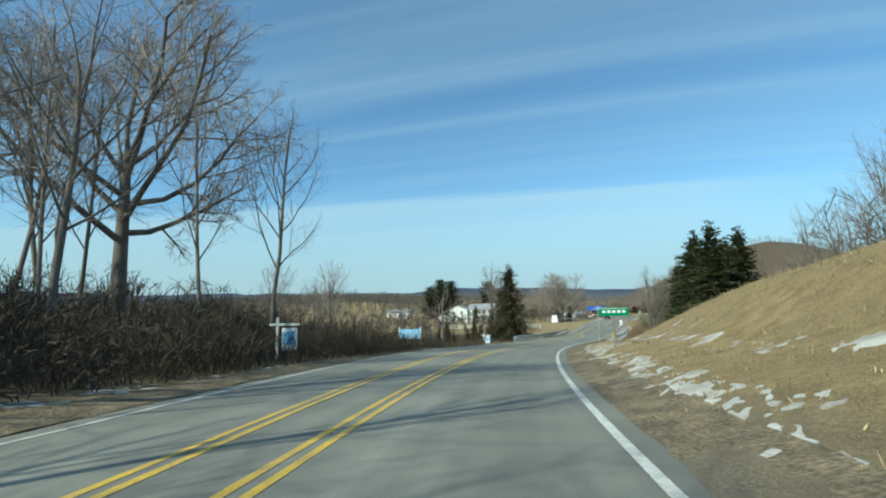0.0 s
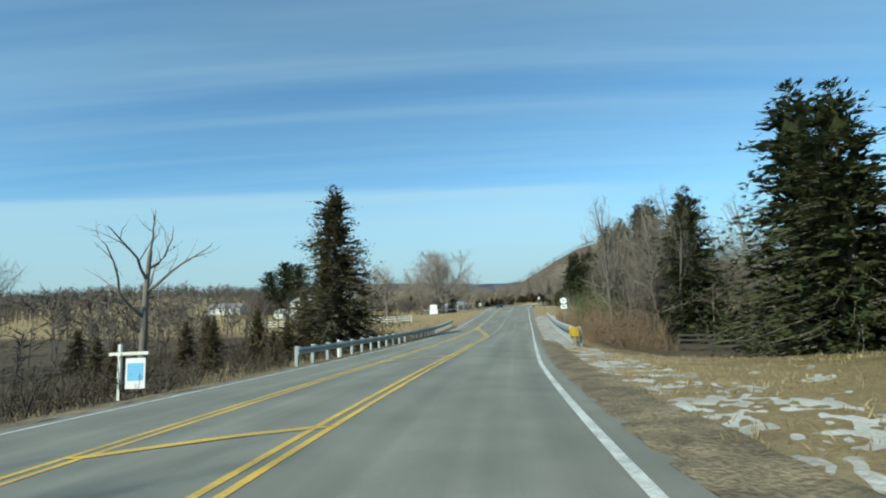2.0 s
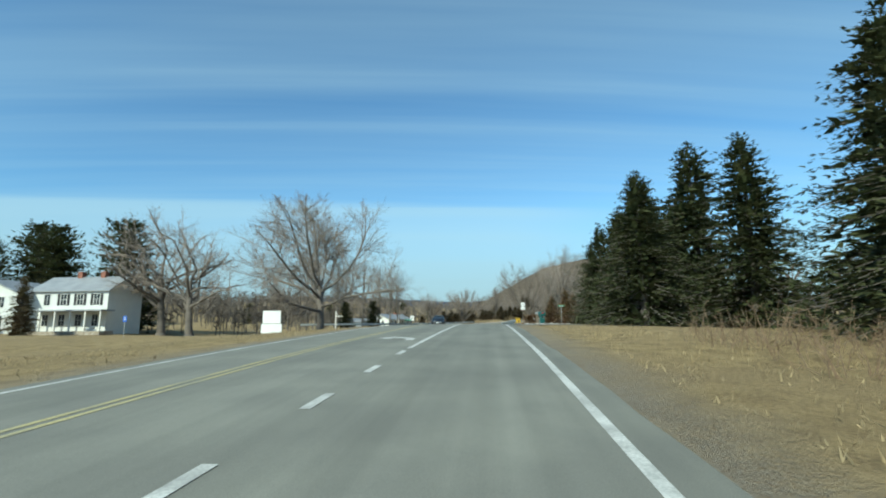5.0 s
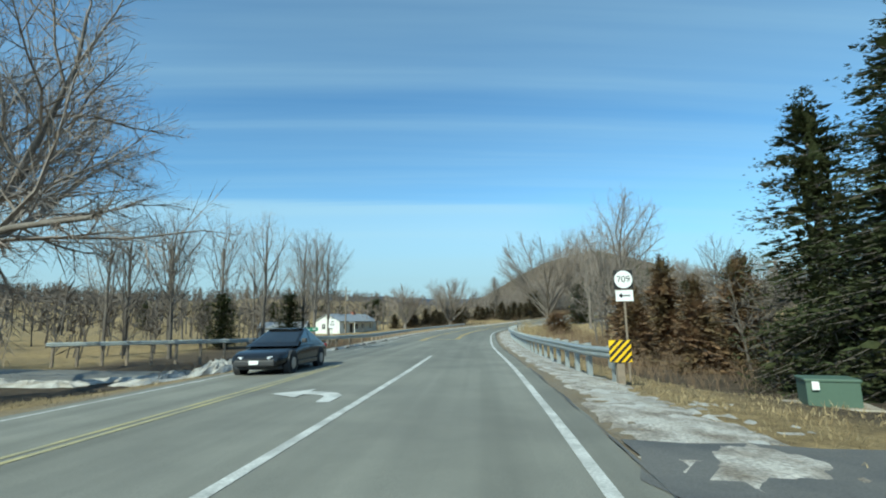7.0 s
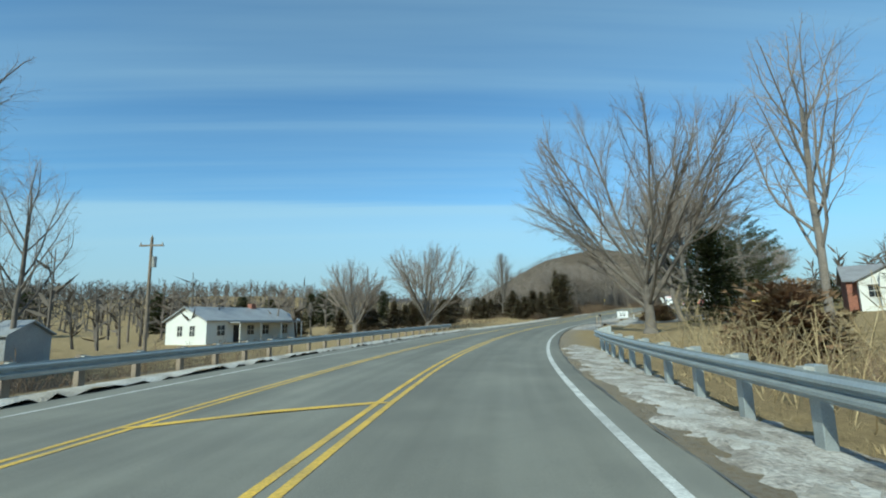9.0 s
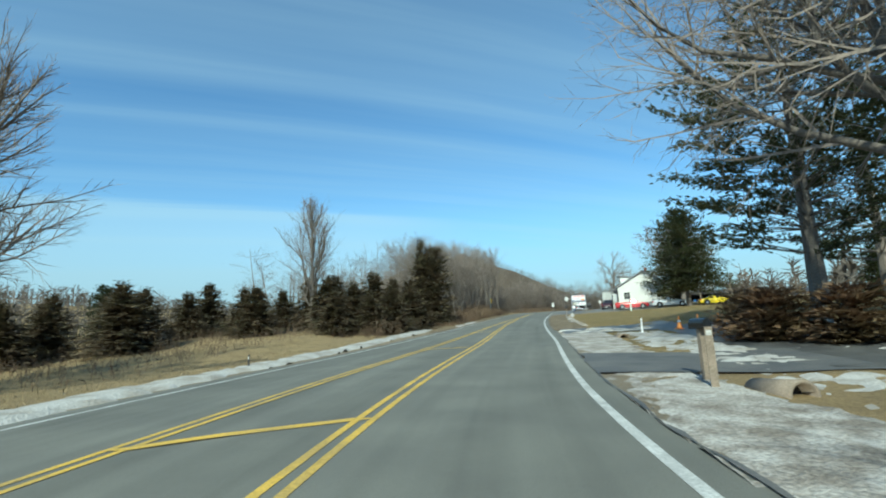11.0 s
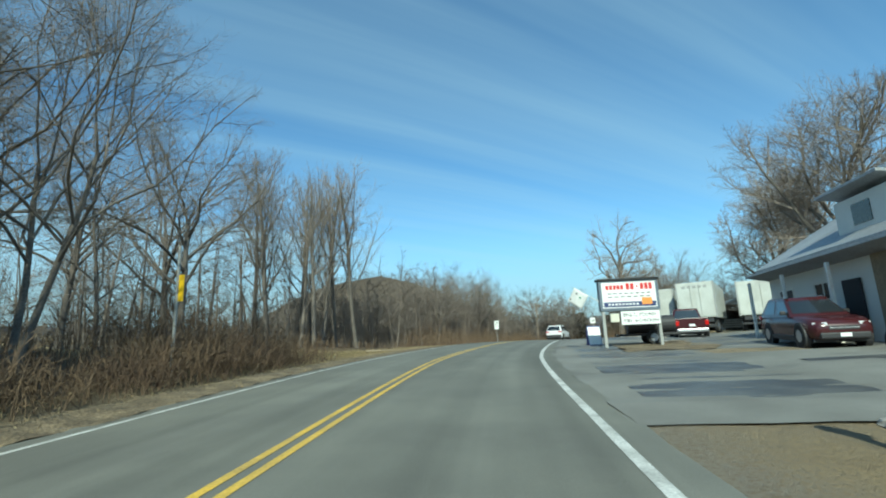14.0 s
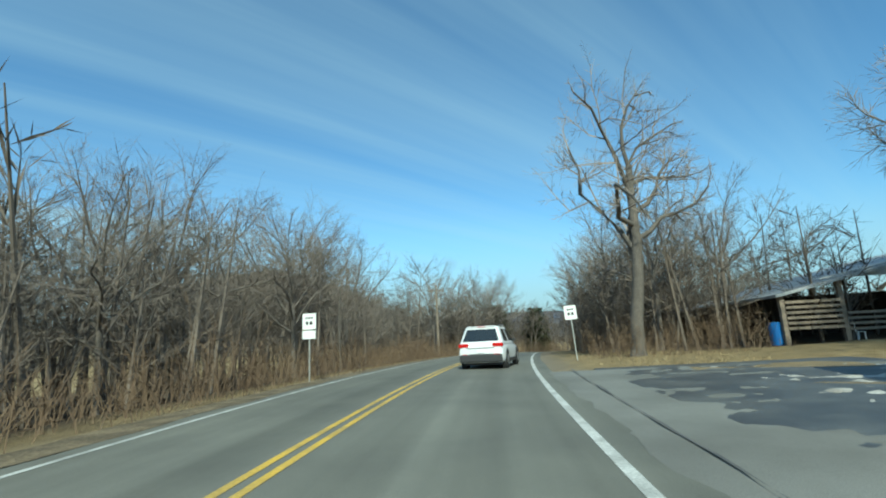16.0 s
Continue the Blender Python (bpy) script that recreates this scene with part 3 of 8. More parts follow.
line("lane_line", 146, 206, d_lane, 0.15, M_WHITE_LINE, "solid white line beside the turn lane")
for s in (28.0, 42.6, 57.5, 72.3, 228.6, 243.2, 281.5, 296.0, 310.6, 325.2):
    # slanting bars across the painted median
    run_ = 0.62 * abs(float(d_far(s)) - float(d_lane(s)))
    slant = lambda q: d_far(q) + (d_lane(q) - d_far(q)) * (q - s) / run_
    ob = lay("median_bar", s, s + run_, lambda q: slant(q) - 0.19, lambda q: slant(q) + 0.19, M_YELLOW_LINE, 0.010, 0.25)
    tagged(ob, "slanting yellow bar across the painted median", "road marking", group="median bars", kind="structure")
for k in range(17):
    line("lane_dash", 95.5 + 3.05 * k, 96.5 + 3.05 * k, d_lane, 0.15, M_WHITE_LINE, "short white dash marking the turn lane", 0.008)


def turn_arrow(s):
    """A left-turn arrow painted in the turn lane."""
    p, t = road_frame(s)
    mid = (float(d_lane(s)) + float(d_far(s))) / 2
    pts = [(0.62, -0.9), (0.62, 0.0), (0.40, 0.42), (0.0, 0.55), (-0.25, 0.55), (-0.25, 0.95), (-1.0, 0.3), (-0.25, -0.35), (-0.25, 0.1), (0.1, 0.08), (0.28, -0.1), (0.36, -0.9)]
    verts = []
    for a, b in pts:
        d = mid + a + 0.35
        q, u = road_frame(s + b)
        verts.append((q[0] + u[1] * d, q[1] - u[0] * d, q[2] + float(crown(s, d)) + 0.008))
    ob = mesh_object("turn_arrow", verts, [tuple(range(len(pts)))], M_WHITE_LINE)
    return tagged(ob, "white left-turn arrow painted in the turn lane", "road marking", kind="structure")


turn_arrow(192.9)
turn_arrow(150)

# ---- vegetation ----
def v_add(a, b, k=1.0):
    return (a[0] + b[0] * k, a[1] + b[1] * k, a[2] + b[2] * k)


def v_cross(a, b):
    return (a[1] * b[2] - a[2] * b[1], a[2] * b[0] - a[0] * b[2], a[0] * b[1] - a[1] * b[0])


def unit(v):
    n = math.sqrt(v[0] * v[0] + v[1] * v[1] + v[2] * v[2]) + 1e-9
    return (v[0] / n, v[1] / n, v[2] / n)


def jitter(rng, k):
    return (rng.gauss(0, k), rng.gauss(0, k), rng.gauss(0, k))


def ball(rng):
    return (rng.random() - 0.5, rng.random() - 0.5, rng.random() - 0.5)


RING = {n: [(math.cos(2 * math.pi * k / n), math.sin(2 * math.pi * k / n)) for k in range(n)] for n in range(3, 12)}


class Shoots:
    """Collects tapered bars and blades as one list of corners and faces."""

    def __init__(self):
        self.v, self.f = [], []

    def bar(self, pts, r0, r1, sides):
        """A tapering bar along the points."""
        base, n = len(self.v), len(pts)
        for i, p in enumerate(pts):
            t = unit(v_add(pts[min(i + 1, n - 1)], pts[max(i - 1, 0)], -1))
            a = unit(v_cross(t, (0.31, 0.95, 0.05) if abs(t[2]) > 0.8 else (0, 0, 1.0)))
            b = v_cross(t, a)
            r = r0 + (r1 - r0) * i / (n - 1)
            for c, s in RING[sides]:
                c, s = c * r, s * r
                self.v.append((p[0] + c * a[0] + s * b[0], p[1] + c * a[1] + s * b[1], p[2] + c * a[2] + s * b[2]))
        for i in range(n - 1):
            for k in range(sides):
                k2 = (k + 1) % sides
                self.f.append((base + i * sides + k, base + i * sides + k2, base + (i + 1) * sides + k2, base + (i + 1) * sides + k))

    def blade(self, a, b, side, w):
        """A narrow pointed blade from a to b."""
        k = len(self.v)
        m = (a[0] + (b[0] - a[0]) * 0.35, a[1] + (b[1] - a[1]) * 0.35, a[2] + (b[2] - a[2]) * 0.35)
        self.v += [a, v_add(m, side, w), b, v_add(m, side, -w)]
        self.f.append((k, k + 1, k + 2, k + 3))

    def make(self, name, mat, parent=None, label="", smooth=False):
        return mesh_object(name, self.v, self.f, mat, parent, label, smooth)


def reach_to(env, p, d):
    """How far from p along d the crown's round outline lies."""
    zc, R, H = env
    q = (p[0] / R, p[1] / R, (p[2] - zc) / H)
    w = (d[0] / R, d[1] / R, d[2] / H)
    a = w[0] ** 2 + w[1] ** 2 + w[2] ** 2
    b = q[0] * w[0] + q[1] * w[1] + q[2] * w[2]
    c = q[0] ** 2 + q[1] ** 2 + q[2] ** 2 - 1
    e = b * b - a * c
    return max((-b + math.sqrt(e)) / a, 0.0) if e > 0 else 0.0


def grow(rng, wood, twigs, p, way, length, r, level, plan, env):
    """One branch and all that springs from it, kept inside a rounded crown."""
    last = level == plan["levels"] - 1
    if last:
        d = unit(v_add(way, jitter(rng, plan["wobble"][level])))
        twigs.blade(p, v_add(p, d, length), unit(v_cross(d, ball(rng))), r)
        return
    n = (6, 6, 4, 3, 3)[level]
    pts, d = [p], way
    for i in range(n - 1):
        w = v_add(d, jitter(rng, plan["wobble"][level]))
        d = unit((w[0], w[1], w[2] + plan["rise"][level]))
        pts.append(v_add(pts[-1], d, length / (n - 1)))
    (twigs if level >= 2 else wood).bar(pts, r, r * (0.5 if level == 0 else 0.3), (9, 5, 3, 3, 3)[level])
    kids, lo = plan["kids"][level], plan["from"][level]
    a0 = rng.uniform(0, 6.28)
    for k in range(kids):
        tip = k == kids - 1
        u = 0.99 if tip else lo + (1 - lo) * ((k + rng.uniform(0.1, 0.9)) / kids)
        x = u * (n - 1)
        i = min(int(x), n - 2)
        seg = v_add(pts[i + 1], pts[i], -1)
        q = v_add(pts[i], seg, x - i)
        t = unit(seg)
        side = unit(v_cross(t, (0.2, 0.1, 1.0) if abs(t[2]) < 0.9 else (1.0, 0.2, 0)))
        up = v_cross(side, t)
        az = a0 + 2.4 * k + rng.gauss(0, 0.4)
        wide = math.radians(rng.gauss(plan["open"][level], 9)) * (1.15 - 0.35 * u) * (0.3 if tip else 1.0)
        so, ca, sa, co = math.sin(wide), math.cos(az), math.sin(az), math.cos(wide)
        w = unit(tuple(t[j] * co + (side[j] * ca + up[j] * sa) * so for j in range(3)))
        far = reach_to(env, q, unit((w[0], w[1], w[2] + 0.5 * plan["rise"][min(level + 1, 3)])))
        if level == 0 and plan["whole"]:
            ln = max(far, 0.6) * rng.uniform(0.8, 1.0)
        else:
            ln = length * plan["len"][level] * rng.uniform(0.7, 1.15) * (1.15 - 0.45 * u)
            if level < 2:
                ln = min(ln, max(far, 0.5) * rng.uniform(0.85, 1.05))
        grow(rng, wood, twigs, q, w, ln, r * plan["thin"][level] * (1.1 - 0.4 * u), level + 1, plan, env)


OAK = dict(levels=5, kids=(10, 10, 8, 12), open=(58, 48, 46, 42), len=(0.95, 0.5, 0.46, 0.62), thin=(0.5, 0.42, 0.42, 0.55), wobble=(0.05, 0.17, 0.2, 0.22, 0.2), rise=(0.1, 0.07, 0.05, 0.03, 0.04), whole=True, wide=0.46, low=0.2)
OAK["from"] = (0.45, 0.25, 0.15, 0.05)
LEAN = dict(OAK, kids=(13, 7, 5, 7), open=(38, 40, 42, 40), len=(0.42, 0.5, 0.5, 0.62), thin=(0.42, 0.42, 0.42, 0.5), wobble=(0.05, 0.12, 0.18, 0.2, 0.2), rise=(0.25, 0.16, 0.1, 0.05, 0.05), wide=0.27, low=0.12)
LEAN["from"] = (0.28, 0.15, 0.1, 0.05)
FAN = dict(OAK, kids=(14, 10, 8, 9), open=(40, 26, 28, 28), len=(4.4, 0.45, 0.45, 0.55), thin=(0.4, 0.45, 0.45, 0.5), wobble=(0.02, 0.08, 0.12, 0.14, 0.14), rise=(0.2, 0.05, 0.04, 0.03, 0.03), wide=0.48, low=0.08)
FAN["from"] = (0.5, 0.3, 0.15, 0.05)
WOOD = dict(LEAN, levels=4, kids=(11, 7, 12), thin=(0.4, 0.42, 0.5), open=(38, 44, 42), len=(0.42, 0.5, 0.62), wobble=(0.05, 0.14, 0.2, 0.2), rise=(0.25, 0.18, 0.08, 0.06), wide=0.24, low=0.1)
WOOD["from"] = (0.25, 0.1, 0.05)
POPLAR = dict(LEAN, kids=(24, 9, 6, 6), open=(30, 24, 26, 28), len=(0.42, 0.5, 0.5, 0.6), rise=(0.4, 0.24, 0.16, 0.1, 0.05), wide=0.17, low=0.02)
POPLAR["from"] = (0.1, 0.12, 0.1, 0.05)


def bare_tree(seed, m, height, trunk_r, plan, label, name="bare_tree", trunk_share=0.5, stems=1, group="", twig_mat=None):
    """A leafless tree: trunk with its limbs, and the twigs of the crown."""
    rng = random.Random(seed)
    wood, twigs = Shoots(), Shoots()
    top, foot_z = height * 0.97, height * plan["low"]
    env = ((top + foot_z) / 2, height * plan["wide"], (top - foot_z) / 2)
    for k in range(stems):
        c, s = math.cos(6.28 * k / stems), math.sin(6.28 * k / stems)
        way = unit((rng.gauss(0, 0.05), rng.gauss(0, 0.05), 1.0)) if stems == 1 else unit((0.2 * c, 0.2 * s, 1.0))
        foot = (0.0, 0.0, -0.15) if stems == 1 else (way[0] * trunk_r * 4, way[1] * trunk_r * 4, -0.15)
        if stems == 1:
            wood.bar([foot, v_add(foot, (0, 0, 0.25)), v_add(foot, (0, 0, 0.6))], trunk_r * 1.6, trunk_r * 1.05, 9)
        grow(rng, wood, twigs, foot, way, height * min(trunk_share, 0.86), trunk_r / stems ** 0.5, 0, plan, env)
    k = height / max(p[2] for p in twigs.v)
    for sh in (wood, twigs):
        sh.v = [(x * k, y * k, z * k) for x, y, z in sh.v]
    tree = empty(name, label, "tree", m, group)
    wood.make("trunk", M_BARK, tree, smooth=True)
    twigs.make("crown", twig_mat or M_TWIG, tree)
    return tree


def conifer(seed, m, height, radius, mat, label, density=1.0, name="evergreen_tree", shape="spire", skirt=0.04, spray=0.42, group="", lean=0.0):
    """An evergreen: trunk, and whorls of drooping branches set with sprays of needles."""
    rng = random.Random(seed)
    wood, leaf = Shoots(), Shoots()
    top = (lean, 0.0, height)
    wood.bar([(0, 0, -0.15), (lean * 0.5, 0, height * 0.5), (lean * 0.97, 0, height * 0.97)], 0.028 * height, 0.02, 7)
    base_droop = {"spire": -0.10, "dome": 0.12, "pine": 0.10}[shape]
    z = skirt * height
    while z < height * 0.99:
        u = z / height
        if shape == "spire":
            reach = radius * (1 - u) ** 0.78 * (0.8 + 0.3 * math.sin(seed + z * 2.1) ** 2)
        elif shape == "dome":
            reach = radius * (1 - ((u - 0.25) / 0.75) ** 2 if u > 0.25 else 0.75 + u) ** 0.55
        else:
            reach = radius * (0.35 + 1.1 * u if u < 0.45 else 0.88 * ((1 - u) / 0.55) ** 0.6)
        reach = max(reach, 0.18)
        for k in range(int(5 + 3 * rng.random() + reach * 0.9)):
            az = rng.uniform(0, 6.28)
            L = reach * rng.uniform(0.55, 1.12)
            out = (math.cos(az), math.sin(az), base_droop + 0.5 * u ** 3 + rng.gauss(0, 0.07))
            c = (lean * u, 0.0, z)
            tip = v_add(c, out, L)
            tip = (tip[0], tip[1], tip[2] + (-0.04 * L * L if shape != "pine" else 0.03 * L * L))
            if L > 0.8:
                wood.bar([c, tip], 0.003 * height * (1 - u) + 0.012, 0.006, 3)
            lo = 0.40 if shape != "pine" else 0.45
            run = v_add(tip, c, -1)
            # flat boughs of needles along the branch
            flat = (-out[1], out[0], 0.0)
            for _ in range(4 + int(L * 1.7) if shape != "pine" else 0):
                q0 = v_add(v_add(c, run, rng.uniform(0.08, 0.72)), flat, rng.gauss(0, 0.09) * L)
                way = unit(v_add(v_add(out, flat, rng.gauss(0, 0.6)), (0, 0, 1.0), rng.gauss(0, 0.16)))
                ln = min(0.5 * L, 0.8) * rng.uniform(0.5, 1.2)
                leaf.blade(q0, v_add(q0, way, ln), unit(v_add(flat, (0, 0, 1.0), rng.gauss(0, 0.5))), 0.19 * ln + 0.03)
            spread = min(0.13 + 0.07 * L, 0.4) if shape != "pine" else 0.2
            tufts = 4 if shape != "pine" else 8
            for _ in range(max(1, int(density * (3 + L * 5.0) / (2 if shape != "pine" else 8)))):
                v = lo + (1.02 - lo) * rng.random() ** 0.8
                p = (c[0] + run[0] * v + rng.gauss(0, spread), c[1] + run[1] * v + rng.gauss(0, spread), c[2] + run[2] * v + rng.gauss(0, spread) * 0.6)
                # each spray is a flat fan that follows its bough
                d = unit((out[0] + rng.gauss(0, 0.35), out[1] + rng.gauss(0, 0.35), out[2] + 0.05 + rng.gauss(0, 0.25)))
                up = unit((rng.gauss(0, 0.45) - d[0] * 0.2, rng.gauss(0, 0.45) - d[1] * 0.2, 1.0))
                side = unit(v_cross(d, up))
                for k2 in range(tufts):
                    if shape == "pine":
                        e = unit(v_add(d, ball(rng), 0.8))
                        q = spray * rng.uniform(0.6, 1.3)
                        leaf.blade(p, v_add(p, e, q), unit(v_cross(e, ball(rng))), q * 0.075)
                        continue
                    turn = (k2 - (tufts - 1) / 2) * 0.42 + rng.gauss(0, 0.12)
                    e = unit(v_add(v_add((0, 0, rng.gauss(0, 0.1)), d, math.cos(turn)), side, math.sin(turn)))
                    q = spray * rng.uniform(0.6, 1.2) * (1.15 - 0.35 * abs(turn))
                    leaf.blade(p, v_add(p, e, q), unit(v_cross(e, up)), q * 0.13)
        z += max(0.16, height * 0.022) * (1.0 if shape != "pine" else 1.7)
    if shape != "pine":
        # the close inner foliage, as leaning plates round the trunk
        for _ in range(int(40 + 16 * height)):
            u = skirt + (0.93 - skirt) * rng.random()
            az, wide = rng.uniform(0, 6.28), radius * (1 - u) ** 0.8 * rng.uniform(0.25, 0.6) + 0.12
            p = (lean * u + math.cos(az) * wide * 0.5, math.sin(az) * wide * 0.5, u * height - 0.3)
            d = unit((math.cos(az) * 0.5, math.sin(az) * 0.5, 0.9 + rng.gauss(0, 0.2)))
            leaf.blade(p, v_add(p, d, min(0.11 * height, 0.9) * rng.uniform(0.6, 1.1)), (-math.sin(az), math.cos(az), rng.gauss(0, 0.3)), min(wide * 0.4, 0.32))
    tree = empty(name, label, "tree", m, group)
    wood.make("trunk", M_BARK, tree)
    leaf.make("crown", mat, tree)
    return tree


def planted(s, d, turn=0.0, size=1.0, sink=0.1, tall=1.0):
    """Where a plant stands: beside the road at (s, d), turned and scaled."""
    return Matrix.Translation(spot(s, d, -sink)) @ pose(0, 0, 0, 0, 0, turn) @ Matrix.Diagonal((size, size, size * tall, 1))


def scatter(rng, s0, s1, d0, d1, n):
    return [(rng.uniform(s0, s1), rng.uniform(d0, d1)) for _ in range(n)]


def strewn(rng, s0, s1, d0, d1, n):
    """n ground points strewn over a stretch beside the road."""
    ss, dd = rng.uniform(s0, s1, n), rng.uniform(d0, d1, n)
    P = [np.interp(ss, RS, RP[:, i]) for i in range(2)]
    T = [np.interp(ss, RS, RT[:, i]) for i in range(2)]
    x, y = P[0] + T[1] * dd, P[1] - T[0] * dd
    return np.stack([x, y, ground_z(x, y)], 1).tolist()


def thicket(name, label, seed, areas, mat, high=1.6, twigs=7, thick=0.012, category="brush", reach=(0.18, 0.42), wide=0.8):
    """Leafless brush: many thin stems with side twigs. areas: rows of (s0, s1, d0, d1, stems, height factor)."""
    nr, rng = np.random.default_rng(seed), random.Random(seed)
    sh = Shoots()
    for s0, s1, d0, d1, n, hf in areas:
        for x, y, z in strewn(nr, s0, s1, d0, d1, n):
            clump = 0.65 + 0.7 * noise.noise((x * 0.3, y * 0.3, seed))
            h = high * hf * max(0.25, clump) * rng.uniform(0.6, 1.2)
            p = (x, y, z - 0.1)
            d = unit(v_add((0, 0, 1.0), jitter(rng, 0.28)))
            mid = v_add(p, d, h * 0.5)
            tip = v_add(mid, unit(v_add(d, jitter(rng, 0.25))), h * 0.5)
            sh.bar([p, mid, tip], thick, thick * 0.4, 3)
            for _ in range(twigs):
                u = rng.uniform(0.2, 1)
                q = v_add(p, v_add(mid, p, -1), u * 2) if u < 0.5 else v_add(mid, v_add(tip, mid, -1), u * 2 - 1)
                w = unit(v_add(d, jitter(rng, 0.75)))
                w = (w[0], w[1], abs(w[2]) * 0.8)
                sh.blade(q, v_add(q, w, h * rng.uniform(*reach)), unit(v_cross(w, ball(rng))), thick * wide)
    return tagged(sh.make(name, mat), label, category, kind="stuff")


def grass(name, label, seed, areas, mat, high=0.22, width=0.012):
    """Dry grass blades in tufts. areas: rows of (s0, s1, d0, d1, tufts)."""
    nr, rng = np.random.default_rng(seed), random.Random(seed)
    sh = Shoots()
    for s0, s1, d0, d1, n in areas:
        for x, y, z in strewn(nr, s0, s1, d0, d1, n):
            h = high * rng.uniform(0.5, 1.4) * (0.7 + 0.6 * noise.noise((x * 0.5, y * 0.5, seed)))
            for _ in range(3):
                p = (x + rng.gauss(0, 0.07), y + rng.gauss(0, 0.07), z - 0.04)
                w = unit(v_add((0, 0, 0.8), jitter(rng, 0.45)))
                sh.blade(p, v_add(p, w, h), unit(v_cross(w, ball(rng))), width)
    return tagged(sh.make(name, mat), label, "grass", kind="stuff")


def far_woods(name, label, seed, spots, mat, high=11.0, twigs=26):
    """Distant leafless woods, each tree a tapered stem with a rounded crown of limbs."""
    rng = random.Random(seed)
    sh = Shoots()
    xy = np.array(spots)
    z = ground_z(xy[:, 0], xy[:, 1])
    for (x, y), zz in zip(xy.tolist(), z.tolist()):
        h = high * rng.uniform(0.6, 1.2)
        p = (x, y, zz - 0.3)
        lean = (rng.gauss(0, 0.5), rng.gauss(0, 0.5), h * 0.85)
        sh.bar([p, v_add(p, lean)], 0.2, 0.04, 3)
        for _ in range(twigs):
            u = rng.uniform(0.2, 0.9)
            q = v_add(p, lean, u)
            w = unit((rng.gauss(0, 1), rng.gauss(0, 1), rng.uniform(0.2, 1.3)))
            sh.blade(q, v_add(q, w, h * rng.uniform(0.2, 0.36) * (1.15 - 0.45 * u)), unit(v_cross(w, ball(rng))), 0.16)
    return tagged(sh.make(name, mat), label, "woods", kind="stuff")


def wood_fill(name, label, seed, spots, mat, high=10.0, limbs=14, shoots=8, thick=0.05):
    """Close-grown leafless trees: a stem, its limbs, and fine shoots on every limb."""
    rng = random.Random(seed)
    sh = Shoots()
    for x, y, z in spots:
        h = high * rng.uniform(0.6, 1.15)
        p = (x, y, z - 0.2)
        lean = (rng.gauss(0, 0.07) * h, rng.gauss(0, 0.07) * h, h * 0.82)
        sh.bar([p, v_add(p, lean)], 0.05 + 0.006 * h, 0.02, 4)
        for _ in range(limbs):
            u = rng.uniform(0.22, 0.95)
            q = v_add(p, lean, u)
            w = unit((rng.gauss(0, 1), rng.gauss(0, 1), rng.uniform(0.35, 1.5)))
            ln = h * rng.uniform(0.2, 0.36) * (1.15 - 0.45 * u)
            sh.blade(q, v_add(q, w, ln), unit(v_cross(w, ball(rng))), thick)
            for _ in range(shoots):
                a = v_add(q, w, ln * rng.uniform(0.25, 1.0))
                t = unit((w[0] + rng.gauss(0, 0.6), w[1] + rng.gauss(0, 0.6), w[2] + rng.gauss(0, 0.5)))
                sh.blade(a, v_add(a, t, ln * rng.uniform(0.25, 0.55)), unit(v_cross(t, ball(rng))), thick * 0.5)
    return tagged(sh.make(name, mat), label, "woods", kind="stuff")

# ---- trees, from the start of the road to its end ----
big_oak = "large old leafless tree with heavy spreading limbs"
bare_tree(4, planted(25.4, -26, 40), 25, 0.55, dict(OAK, kids=(12, 11, 9, 12), open=(62, 46, 46, 42), wide=0.52, low=0.14), big_oak + " above the brush bank", trunk_share=0.5)
bare_tree(5, planted(24.5, -14.2, 200), 15, 0.13, LEAN, "slender bare tree with drooping side branches", trunk_share=0.85)
slim = bare_tree(8, planted(21, -15.8, 80), 14, 0.11, WOOD, "slender leafless sapling standing in dark brush", trunk_share=0.8, group="bare saplings on the bank")
for s, d, a, k in ((19, -25, 10, 1.2), (21.5, -26.5, 130, 1.3), (22, -24.6, 250, 1.1), (16, -19, 77, 0.9), (12, -23, 200, 1.15), (8, -21, 100, 1.2), (-5, -13, 15, 1.2), (1, -14.5, 95, 1.3), (5, -13.5, 170, 1.1), (-11, -14, 250, 1.3), (-1, -18, 330, 1.4)):
    copy_thing(slim, planted(s, d, a, k))
grove = bare_tree(11, planted(72, -55, 0), 17, 0.22, LEAN, "tall leafless tree in a brown winter field", trunk_share=0.7, group="field trees")
for s, d, a, k in ((70, -41, 50, 0.95), (74, -48, 170, 0.8), (92, -58, 90, 0.7), (110, -75, 20, 0.8), (121, -28.5, 65, 1.1)):
    copy_thing(grove, planted(s, d, a, k))
bare_tree(14, planted(82, -25.5, 30), 12, 0.28, dict(OAK, levels=4, kids=(6, 5, 4)), "half-dead bare tree with few crooked limbs", trunk_share=0.75)

spruce = "dense dark green evergreen tree standing by the road"
fir_a = conifer(21, planted(92.5, -15.8, 0), 15.5, 7.4, M_CEDAR_GREEN, "tall ragged green and brown evergreen beside the guardrail", density=2.0, shape="spire", spray=0.24)
copy_thing(fir_a, planted(101, -20, 130, 0.72))
fir = conifer(22, planted(66, 15, 0), 13, 5.5, M_SPRUCE, spruce, density=1.3, group="roadside evergreens", spray=0.32)
for s, d, a, k in ((57, 15.6, 100, 0.86), (73, 13.6, 40, 0.85), (62, 19.0, 300, 0.9), (79.2, 15.5, 20, 1.12), (86, 20, 310, 0.9), (68, 18.5, 250, 0.95)):
    copy_thing(fir, planted(s, d, a, k))
fir_cone = conifer(25, planted(99.2, 16, 0), 14.5, 6.4, M_SPRUCE, "conical dark green spruce behind a board fence", density=1.5, spray=0.3)
